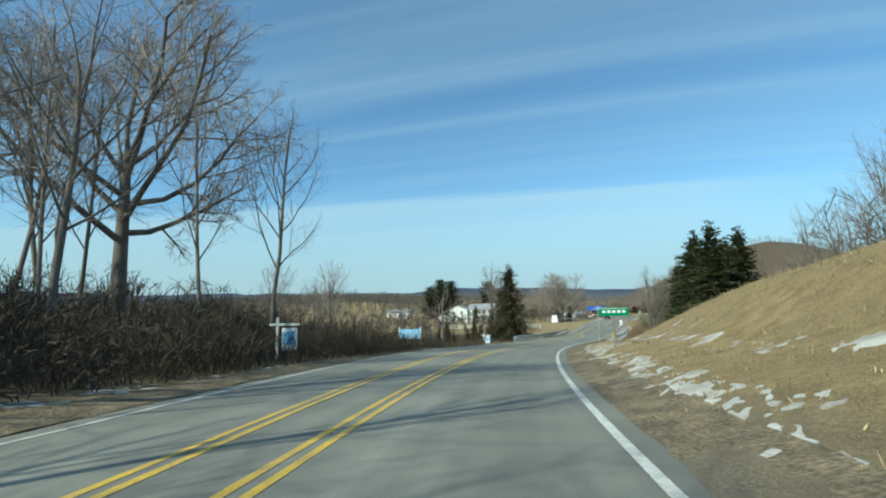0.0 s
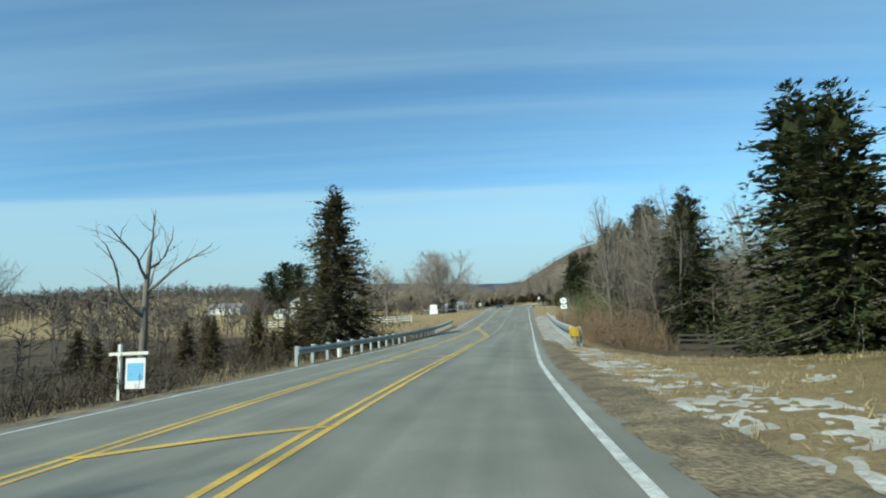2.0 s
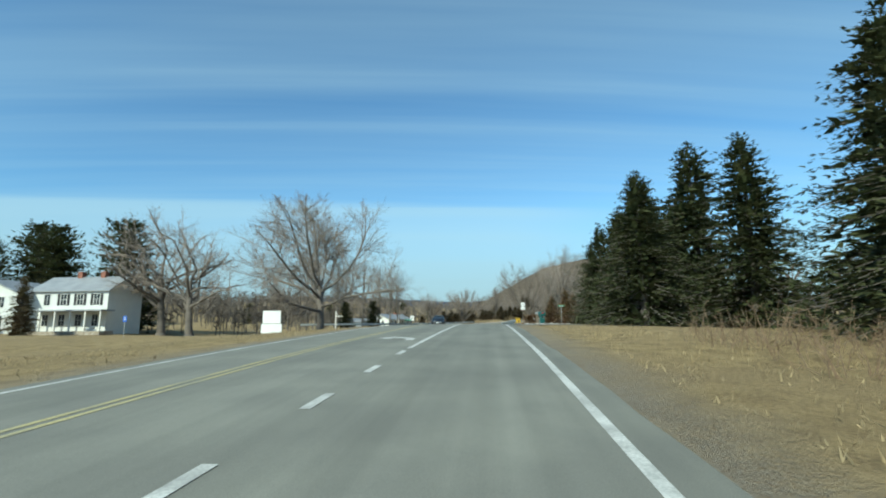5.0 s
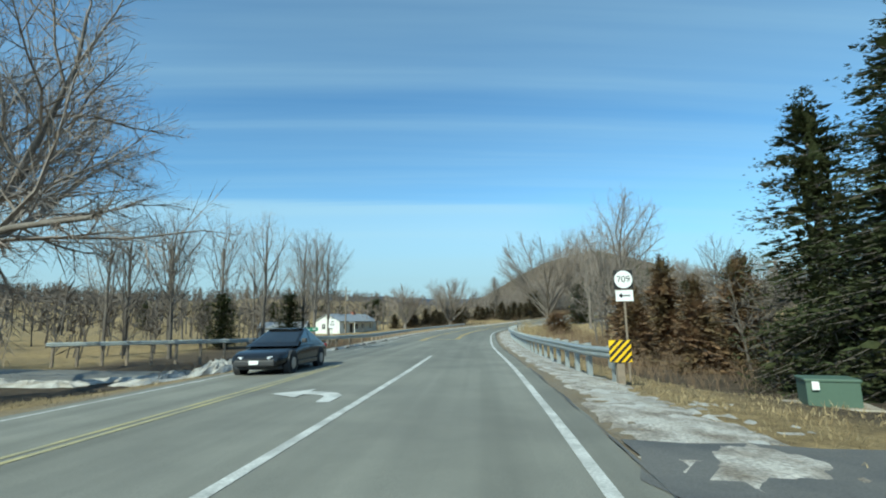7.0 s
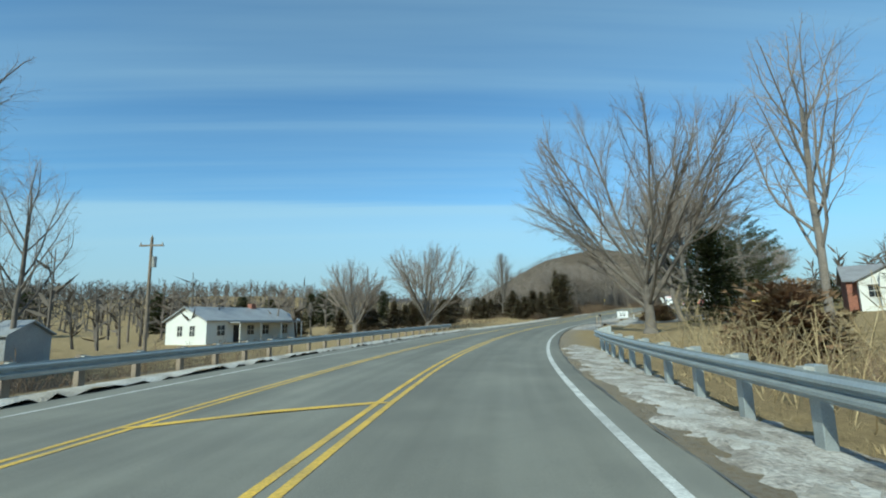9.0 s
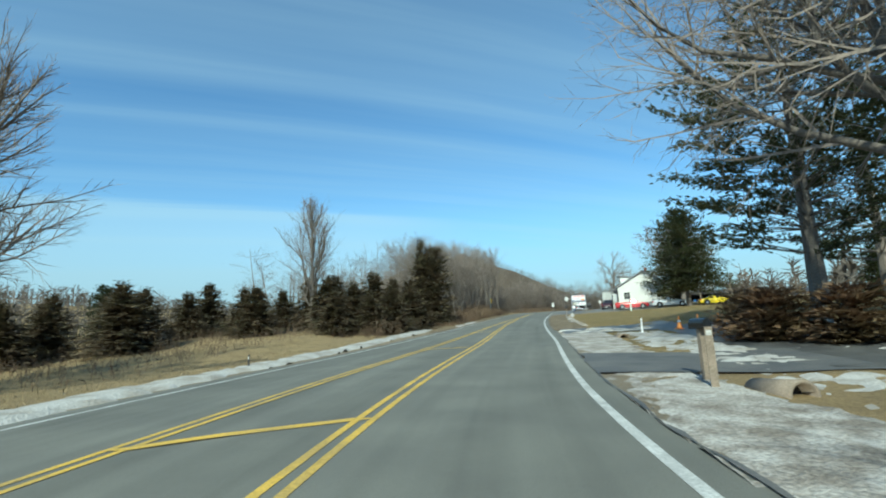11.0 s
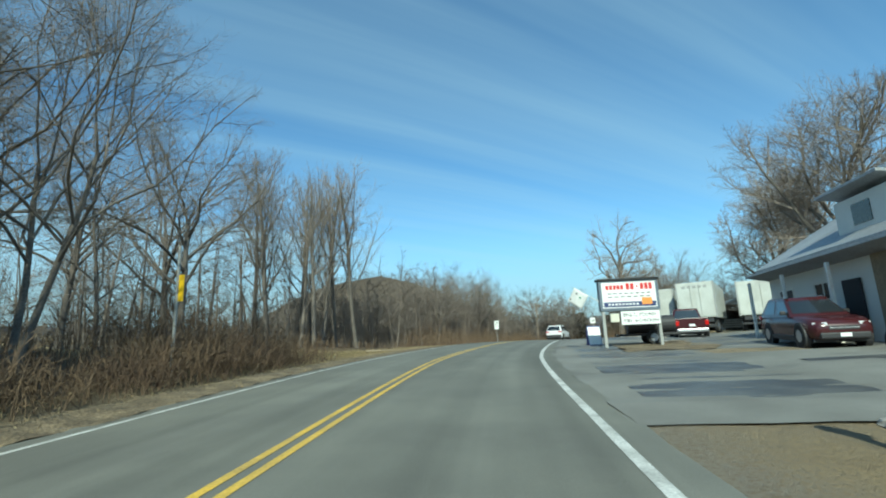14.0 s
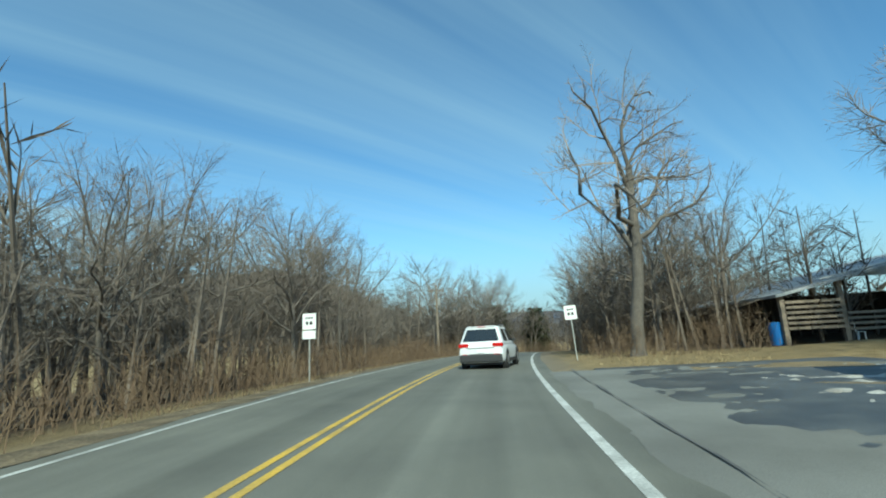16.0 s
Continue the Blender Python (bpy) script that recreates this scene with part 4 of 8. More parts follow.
for s, d, a, k in ((127, 20, 15, 1.25), (122.5, 22.5, 250, 1.12), (118, 19.5, 330, 0.9), (131, 16.5, 75, 1.1), (135, 20.5, 140, 1.25), (139, 16, 205, 1.05), (143, 17.5, 30, 1.0), (146, 23, 120, 1.35), (150, 17.5, 200, 1.1), (156, 20, 260, 1.15), (172, 12.5, 80, 0.9), (176, 14, 190, 0.95), (181, 13.5, 300, 0.85), (168, 19, 111, 1.0), (186, 23, 55, 1.45)):
    tagged(copy_thing(fir_cone, planted(s, d, a, k)), spruce, group="roadside evergreens")
fir_b = conifer(27, planted(202.5, 21.5, 0), 19.5, 7.8, M_SPRUCE, "broad dense evergreen with several spires behind a driveway", density=2.6, spray=0.24, skirt=0.02)
for s, d, a, k in ((199.5, 16.0, 60, 0.8), (204, 28.5, 140, 1.05), (197, 24.5, 220, 0.86), (206, 16.5, 300, 0.75), (203.5, 25.2, 20, 1.0), (201, 19.0, 95, 0.9), (206, 22, 170, 0.95)):
    copy_thing(fir_b, planted(s, d, a, k))

# woods right of the road in the dip
wood = bare_tree(31, planted(103, 9.4, 0), 15.5, 0.17, WOOD, "tall slim leafless tree in roadside woods", trunk_share=0.8, group="roadside woods")
wood_b = bare_tree(32, planted(105, 13.5, 0), 14, 0.15, dict(WOOD, kids=(8, 6, 11)), "slim leafless tree with a fine brown crown", trunk_share=0.75, stems=2, group="roadside woods")
wood_c = bare_tree(33, planted(119, 14, 0), 13, 0.14, dict(WOOD, kids=(11, 8, 12), open=(46, 46, 45), wide=0.32, low=0.05), "bushy leafless tree with a dense twiggy crown", trunk_share=0.7, group="roadside woods")
rng = np.random.default_rng(40)
for s, d in scatter(rng, 98, 111.5, 9, 26, 20) + scatter(rng, 117, 131, 15, 27, 4):
    copy_thing((wood, wood_b, wood_c)[rng.integers(3)], planted(s, d, rng.uniform(0, 360), rng.uniform(0.55, 1.0)))
for s, d, a in ((10, -17.5, 140), (13, -14.5, 260)):
    copy_thing(wood_c, planted(s, d, a, 1.05))
for s, d, a, k in ((123.4, 7.3, 30, 0.3), (126.2, 7.5, 150, 0.34), (129, 7.2, 270, 0.3), (131.5, 7.6, 60, 0.36)):
    copy_thing(wood_b, planted(s, d, a, k))
for s, d in scatter(rng, 88, 100, 24, 40, 7):
    copy_thing(wood_b, planted(s, d, rng.uniform(0, 360), rng.uniform(0.8, 1.1)))
for s, d in scatter(rng, 28, 66, 24, 46, 18):
    copy_thing((wood_b, wood_c)[rng.integers(2)], planted(s, d, rng.uniform(0, 360), rng.uniform(0.8, 1.15)))

# round the farmhouse and the left field
bare_tree(41, planted(203, -24.8, 0), 22.5, 0.62, dict(OAK, kids=(12, 11, 10, 15), open=(64, 48, 46, 42), wide=0.74, low=0.12), "wide-crowned leafless shade tree on a lawn", trunk_share=0.4)
bare_tree(42, planted(199, -47, 30), 20, 0.6, dict(OAK, kids=(10, 9, 7, 8)), "gnarled leafless oak beside a farmhouse", trunk_share=0.45)
bare_tree(43, planted(196, -41, 140), 18, 0.55, dict(OAK, kids=(10, 9, 7, 8), wobble=(0.05, 0.26, 0.28, 0.25, 0.22)), "gnarled leafless oak with crooked limbs", trunk_share=0.45)
cedar_small = conifer(48, planted(97, -21, 10, 0.7), 10, 3.9, M_CEDAR, "small brown-green cedar among brush", density=1.0, shape="spire", spray=0.3, group="winter cedars")
conifer(49, planted(344.8, -10.9, 0), 8.9, 2.75, M_CEDAR, "large ragged brown-green cedar leaning out at the roadside", density=3.2, shape="dome", spray=0.2, skirt=0.02)
cedar = conifer(45, planted(344, -12, 0), 10, 3.4, M_CEDAR, "ragged brown-green cedar at the wood's edge", density=1.9, shape="spire", spray=0.2, group="winter cedars")
dome = conifer(46, planted(209, -86, 0), 15, 5.0, M_SPRUCE, "dark round-topped evergreen behind a farmhouse", density=0.55, shape="dome", spray=0.6, group="farm evergreens")
for s, d, a, k in ((214, -78, 40, 1.2), (203, -56, 90, 1.15), (216, -84, 10, 1.25)):
    copy_thing(dome, planted(s, d, a, k))
copy_thing(cedar, planted(186, -56.5, 20, 0.75))
for s, d, a, k in ((101, -25, 80, 0.55), (92, -23, 200, 0.7), (88, -27, 140, 0.55), (96, -31, 30, 0.6), (84, -33, 260, 0.5), (104, -36, 10, 0.6), (90, -19, 60, 0.45), (98, -16, 300, 0.6), (79, -38, 170, 0.5), (74, -20, 90, 0.4), (77, -24, 10, 0.45), (83, -21, 60, 0.5), (86, -18, 0, 0.4)):
    copy_thing(cedar_small, planted(s, d, a, k))

# left of the second bridge
for s, d, a, k in ((240, -39, 0, 0.95), (243, -34, 60, 1.0), (246, -30, 130, 1.05), (249, -24, 200, 0.95), (250.5, -22.5, 20, 0.9), (236, -44, 280, 0.9), (232, -38, 100, 0.9), (262, -33, 170, 0.8), (255, -29, 90, 1.0), (228, -30, 50, 0.85), (258, -40, 310, 0.8)):
    tagged(copy_thing(grove, planted(s, d, a, k * 1.1)), "tall leafless tree beyond the guardrail", group="creek trees")
copy_thing(dome, planted(241, -32.5, 0, 0.45))
copy_thing(dome, planted(253, -30, 70, 0.5))
bare_tree(51, planted(301, -20.0, 0), 14.2, 0.5, dict(FAN, wide=0.62, open=(52, 28, 28, 28)), "many-stemmed leafless shade tree with a fan-shaped crown", trunk_share=0.16)
bare_tree(52, planted(303, -35, 60), 13, 0.5, FAN, "round leafless shade tree in a field", trunk_share=0.18)
for s, d, k in ((322, -62, 0.5), (330, -66, 0.55), (312, -74, 0.5), (300, -80, 0.55), (340, -72, 0.6), (290, -88, 0.5), (350, -64, 0.55), (280, -92, 0.5), (318, -70, 0.45)):
    copy_thing(dome, planted(s, d, s * 7, k))

# right of the second bridge
for s, d, a, k in ((237, 14, 0, 0.95), (260, 22.5, 80, 1.0), (266, 16, 200, 1.25), (228, 22, 300, 0.7), (275, 30, 20, 0.8)):
    tagged(copy_thing(grove, planted(s, d, a, k * 0.85)), "leafless tree on the slope below the road", group="creek trees")
bare_tree(53, planted(247.5, 17.6, 70), 19.5, 0.3, dict(OAK, kids=(11, 9, 7, 8), open=(44, 44, 44, 42), wide=0.34, low=0.3), "tall leafless tree standing below the road", trunk_share=0.6)
bare_tree(54, planted(277, 8.8, 0), 19.5, 0.45, dict(FAN, kids=(14, 10, 8, 10)), "round-crowned leafless tree at the bend of the road", trunk_share=0.2)
copy_thing(dome, planted(285, 15, 0, 0.55))
copy_thing(dome, planted(300, 35, 50, 0.5))
bush = conifer(47, planted(258, 10.6, 0), 2.9, 2.3, M_RUSSET, "rounded russet cedar bush on rough grass", density=1.8, shape="dome", spray=0.3, name="cedar_bush")
russet = conifer(50, planted(222, 15, 0), 8.2, 3.4, M_RUSSET, "reddish-brown winter cedar below the road", density=1.8, shape="spire", spray=0.22, skirt=0.01, group="russet cedars")
for s, d, a, k in ((226, 13.0, 60, 0.85), (232, 18, 120, 0.9), (218, 11.5, 200, 0.7), (217, 18, 270, 0.9), (214, 14, 90, 0.75), (220, 20, 30, 0.95)):
    copy_thing(russet, planted(s, d, a, k))
for s, d in scatter(rng, 226, 262, 12, 40, 12):
    copy_thing(wood_c, planted(s, d, rng.uniform(0, 360), rng.uniform(0.55, 0.8)))

# where the road climbs
for s, d, a, k in ((319, -27, 0, 0.6), (324, -31, 50, 0.52), (335, -27, 100, 0.5), (331, -17.5, 150, 0.58), (335, -14.5, 200, 0.62), (327, -22, 300, 0.5), (315, -33, 20, 0.5), (340, -24, 80, 0.6), (321, -35, 170, 0.55), (309, -36, 10, 0.5), (313, -30, 75, 0.5), (329, -30, 220, 0.5), (305, -40, 0, 0.5), (307, -36, 20, 0.6), (311, -39, 50, 0.55), (316, -36, 70, 0.6), (317, -31, 110, 0.45), (322, -28, 160, 0.55), (326, -34, 200, 0.6), (330, -25, 240, 0.5), (333, -31, 280, 0.6), (337, -19.5, 310, 0.6), (333, -23, 350, 0.45), (341, -14.5, 15, 0.55), (300, -44, 45, 0.55), (296, -48, 85, 0.6), (328, -12.4, 0, 0.42), (331, -11.6, 40, 0.5), (334, -12.6, 80, 0.46), (337, -11.4, 120, 0.52), (340, -12.4, 160, 0.6), (343, -11.2, 200, 0.5), (326, -14.5, 240, 0.42), (346, -12.2, 280, 0.55), (330, -14.6, 310, 0.5)):
    copy_thing(cedar if k > 0.65 else cedar_small, planted(s, d, a, k * 2.15, 0.1, 0.56))
bare_tree(55, planted(335, -21.2, 0), 13.5, 0.2, dict(POPLAR, wide=0.29, open=(38, 28, 28, 28)), "upright leafless poplar with a pointed crown", trunk_share=0.9)
bare_tree(56, planted(304.5, 14.0, 0), 21, 0.75, dict(OAK, kids=(9, 9, 8, 8), open=(48, 45, 45, 42), len=(0.9, 0.6, 0.5, 0.55), wide=0.64, low=0.2), "massive leafless roadside tree with several trunks", trunk_share=0.5, stems=3)
pine = conifer(57, planted(317, 14.5, 0), 17, 8.2, M_PINE, "tall white pine with layered open branches", density=13.0, shape="pine", spray=0.32, skirt=0.2, name="pine_tree")
copy_thing(pine, planted(324, 22, 130, 0.85))
big_pine = conifer(58, planted(373, 22.6, 0), 15, 6.4, M_PINE, "full rounded pine tree on a lawn beside a house", density=2.6, shape="dome", spray=0.36, skirt=0.17, name="pine_tree")
copy_thing(fir, planted(352, 37, 0, 0.5))
for s, d in ((311, 9.5), (315, 10.5), (309, 11)):
    copy_thing(bush, planted(s, d, s * 9, 0.8, 0.1, 0.8))
for s, d in scatter(rng, 346, 371, -17, -10.5, 7) + scatter(rng, 344, 384, -26, -16, 8):
    copy_thing(wood_c, planted(s, d, rng.uniform(0, 360), rng.uniform(0.7, 1.0) * (0.62 + 0.38 * min(1, (s - 340) / 22)), 0.1, 0.9))
stand = bare_tree(64, planted(402.5, -15.1, 0), 17.5, 0.19, dict(LEAN, kids=(12, 8, 6, 8), wide=0.24, low=0.3), "tall straight leafless tree in an open stand", trunk_share=0.8, group="open stand")
for s, d, a, k in ((404.4, -18.1, 40, 1.0), (406.2, -23.1, 100, 1.05), (400.6, -17.4, 160, 0.95), (402.4, -20.6, 220, 1.0), (398.4, -16.6, 280, 0.9), (399.6, -21.5, 330, 1.05), (396.8, -19.4, 15, 0.95), (403.6, -26, 70, 1.0)):
    copy_thing(stand, planted(s, d, a, k))
for s, d in scatter(rng, 406, 470, -24, -9, 18):
    copy_thing((wood_b, wood_c)[rng.integers(2)], planted(s, d, rng.uniform(0, 360), rng.uniform(0.38, 0.62)))
lane_tree = bare_tree(60, planted(371, -13, 0), 14, 0.2, dict(OAK, kids=(9, 8, 9, 13), open=(50, 44, 44, 42), wide=0.46, low=0.12), "many-limbed leafless tree leaning over the lane", trunk_share=0.5, stems=3, group="lane trees")
for s, d, a, k in ((363, -14.5, 80, 0.85), (357, -15, 300, 0.8), (375.6, -12.2, 200, 0.95), (366.4, -12.4, 140, 0.9), (368.2, -17.5, 20, 1.0), (361.4, -18.5, 330, 0.95)):
    copy_thing(lane_tree, planted(s, d, a, k))
crown_tree = bare_tree(63, planted(384, -21, 0), 13, 0.19, dict(OAK, kids=(9, 9, 7, 11), open=(48, 46, 44, 42), wide=0.42, low=0.15), "round-crowned leafless tree in a grey-brown wood", trunk_share=0.5, group="lane trees")
for s, d, a, k in ((388, -18.5, 40, 1.2), (392, -24, 90, 1.4), (381, -26, 190, 1.35), (377, -19, 260, 1.0), (416.5, -15.5, 20, 0.74), (419, -12.5, 75, 0.72), (422.5, -17.5, 310, 0.95), (425, -14.5, 140, 0.95), (430, -11.5, 50, 0.85), (434, -13.5, 210, 1.0), (443, -14, 280, 1.0), (428, -17.5, 100, 1.0), (438, -16.5, 0, 1.1), (438, 9.5, 330, 0.95), (446, 8, 15, 1.05), (453, 13, 65, 1.15), (441, 15, 100, 1.0), (459, 8.5, 210, 1.1), (462, -11, 160, 1.0), (470, -14, 60, 1.1), (479, -10, 10, 1.15), (474, -9.5, 90, 1.0), (485, -13, 140, 1.2)):
    copy_thing(crown_tree, planted(s, d, a, k))
bare_tree(61, planted(432, 6.8, 0), 17, 0.36, dict(OAK, kids=(9, 8, 7, 8), wide=0.33, low=0.26, wobble=(0.09, 0.30, 0.30, 0.26, 0.22), open=(56, 48, 45, 42)), "tall leafless tree with a broken spreading crown", trunk_share=0.62)
for s, d in scatter(rng, 434, 500, 4.5, 20, 10):
    copy_thing((wood_b, wood_c)[rng.integers(2)], planted(s, d, rng.uniform(0, 360), rng.uniform(0.5, 0.75)))
for s, d, a, k in ((486, -13, 0, 0.55), (490, -16, 70, 0.6), (481, -17, 150, 0.5), (495, -12.5, 210, 0.55), (500, -17, 20, 0.6)):
    tagged(copy_thing(dome, planted(s, d, a, k)), "dark evergreen in the hollow beyond the crest")
willow = bare_tree(62, planted(411, 24.5, 0), 21, 0.55, dict(OAK, kids=(11, 11, 11, 16), open=(50, 50, 48, 44), rise=(0.1, 0.1, 0.08, 0.04, 0.02), wide=0.46, low=0.26), "large dark leafless tree with a round twiggy crown", trunk_share=0.4, group="lot trees")
copy_thing(willow, planted(428, 25, 140, 0.95))

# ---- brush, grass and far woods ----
# the bank's shade is in this brush's base colour
thicket("brush_bank", "dense leafless brush on the left bank, darkened for its shade", 70, [(2, 36, -15, -8.9, 4300, 1.15), (2, 36, -24, -14, 1700, 1.45), (34, 68, -24, -11.5, 2200, 1.0), (60, 112, -34, -13.5, 2300, 1.1)], M_SHADED_BRUSH, 1.6, 5, 0.021)
thicket("brush_dip", "tangled brown brush beyond the guardrail", 71, [(90, 113.5, 5.6, 12, 1900, 1.7), (113.5, 134, 5.6, 7.8, 700, 0.7), (130, 150, 6.5, 13, 500, 0.8), (206, 255, 7, 14, 1300, 1.0), (212, 262, -21, -12, 900, 0.8), (100, 130, -22, -12, 500, 0.5)], M_BRUSH, 1.9, 6, 0.013)
thicket("brush_wood_edge", "tangled brown undergrowth at the wood's edge", 72, [(342, 387, -17, -9.8, 2200, 1.3), (340, 357, -10.6, -7.8, 800, 0.5), (355, 386, -11.0, -8.1, 2900, 1.05), (406, 470, -14, -7.4, 2900, 1.35), (430, 490, 4.8, 14, 2300, 1.5), (470, 506, -15, -7.6, 1300, 1.7), (388, 408, -22, -11, 400, 0.6), (300, 345, -38, -15, 1500, 0.8), (324, 350, -14, -10.2, 900, 0.9)], M_BRUSH, 1.9, 5, 0.013)
grass("verge_grass", "dry straw-coloured grass along the verge", 80, [(2, 86, 2.6, 16, 9000), (12, 120, -14, -9.2, 2500), (128, 168, 3.2, 9, 1500), (120, 200, -16, -9.0, 2200), (292, 340, -20, -9.0, 2500), (362, 400, -11, -6.9, 1500), (200, 262, 4.2, 7, 1500), (424, 445, 4, 10, 1200), (88, 130, -13, -9.6, 1200), (178, 200, 4.2, 10, 1600)], M_GRASS, 0.2, 0.011)
grass("lawn_grass", "short winter-brown lawn grass", 82, [(328, 372, 4.9, 11, 5000), (328, 370, 2.4, 4.5, 3000)], M_GRASS, 0.06, 0.008)
thicket("bamboo_clump", "dense green bamboo beyond the guardrail", 81, [(114.5, 121.5, 7.8, 13.0, 700, 1.0)], M_BAMBOO, 6.2, 52, 0.012, "bamboo", (0.03, 0.075), 1.7)
thicket("dead_reeds", "pale dead reeds standing in the ditch", 73, [(66, 84, -15, -11.5, 240, 0.6), (234, 254, 5.2, 8.5, 420, 1.9), (112, 132, 5, 8, 200, 0.8)], M_GRASS, 1.3, 4, 0.012)


fr = np.random.default_rng(77)
wood_fill("wood_edge", "close-grown leafless young trees above a dark bank", 74, strewn(fr, 349, 374, -20, -11, 26) + strewn(fr, 344, 404, -40, -20, 85), M_TWIG, 11, 18, 20, 0.018)
wood_fill("bend_wood", "grey-brown tangle of leafless trees along the bend", 75, strewn(fr, 409, 440, -28, -10.0, 165), M_TWIG, 8.8, 19, 18, 0.018)
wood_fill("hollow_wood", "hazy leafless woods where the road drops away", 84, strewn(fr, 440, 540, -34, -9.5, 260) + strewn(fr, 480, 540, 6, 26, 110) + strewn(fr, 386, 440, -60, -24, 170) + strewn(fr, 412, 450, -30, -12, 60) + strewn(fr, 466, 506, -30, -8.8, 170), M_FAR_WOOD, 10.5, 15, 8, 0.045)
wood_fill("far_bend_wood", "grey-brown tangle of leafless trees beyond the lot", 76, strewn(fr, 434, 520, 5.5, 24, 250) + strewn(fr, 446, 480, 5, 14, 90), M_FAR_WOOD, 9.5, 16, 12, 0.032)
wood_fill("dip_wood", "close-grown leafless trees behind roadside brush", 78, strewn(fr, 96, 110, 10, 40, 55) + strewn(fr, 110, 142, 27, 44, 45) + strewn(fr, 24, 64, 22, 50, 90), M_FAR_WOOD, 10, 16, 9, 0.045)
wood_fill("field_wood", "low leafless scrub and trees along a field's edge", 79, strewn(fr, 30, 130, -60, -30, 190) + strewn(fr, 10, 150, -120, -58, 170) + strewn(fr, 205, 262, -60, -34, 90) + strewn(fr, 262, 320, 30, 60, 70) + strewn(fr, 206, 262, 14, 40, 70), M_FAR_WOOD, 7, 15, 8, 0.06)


def woods_spots(seed, n, cx, cy, rx, ry):
    r = np.random.default_rng(seed)
    a, q = r.uniform(0, 6.283, 3 * n), np.sqrt(r.random(3 * n))
    x, y = cx + rx * q * np.cos(a), cy + ry * q * np.sin(a)
    keep = nearest(x, y)[2] > 34
    return np.stack([x, y], 1)[keep][:n].tolist()


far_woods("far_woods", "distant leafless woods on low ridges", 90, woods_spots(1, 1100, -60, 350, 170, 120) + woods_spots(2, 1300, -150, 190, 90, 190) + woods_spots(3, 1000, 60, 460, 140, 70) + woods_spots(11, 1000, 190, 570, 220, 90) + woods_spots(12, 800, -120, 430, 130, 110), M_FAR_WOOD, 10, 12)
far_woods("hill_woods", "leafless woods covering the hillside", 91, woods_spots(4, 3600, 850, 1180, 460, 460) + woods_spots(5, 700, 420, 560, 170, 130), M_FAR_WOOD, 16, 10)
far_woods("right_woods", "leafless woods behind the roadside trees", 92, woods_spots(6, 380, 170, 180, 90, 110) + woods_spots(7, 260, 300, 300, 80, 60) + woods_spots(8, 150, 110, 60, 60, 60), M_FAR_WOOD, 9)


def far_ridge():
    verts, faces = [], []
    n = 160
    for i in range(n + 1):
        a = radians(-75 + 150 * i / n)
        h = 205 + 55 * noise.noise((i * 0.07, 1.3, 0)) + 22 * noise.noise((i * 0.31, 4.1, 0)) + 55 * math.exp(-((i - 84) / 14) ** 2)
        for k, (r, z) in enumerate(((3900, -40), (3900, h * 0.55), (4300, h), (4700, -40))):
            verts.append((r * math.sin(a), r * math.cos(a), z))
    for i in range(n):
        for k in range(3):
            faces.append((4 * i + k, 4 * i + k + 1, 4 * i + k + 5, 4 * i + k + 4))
    # the blue-grey base colour carries the haze of distance over brown woods
    ob = mesh_object("backdrop", verts, faces, material("haze_tinted_ridge", (0.085, 0.10, 0.135), 1.0, 0, 0.2, 0.004, 0.03, 0.0, spec=0.0), smooth=True)
    return tagged(ob, "low wooded ridge on the horizon, blue-grey with painted haze", "hills", kind="structure")


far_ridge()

# ---- guardrails, fences and posts ----
def offset_point(s, d):
    p, t = road_frame(s)
    return p[0] + t[1] * d, p[1] - t[0] * d


W_BEAM = [(0.0, 0.42), (0.0, 0.45), (0.075, 0.49), (0.075, 0.53), (0.0, 0.57), (0.0, 0.60), (0.075, 0.64), (0.075, 0.68), (0.0, 0.72), (0.0, 0.75)]


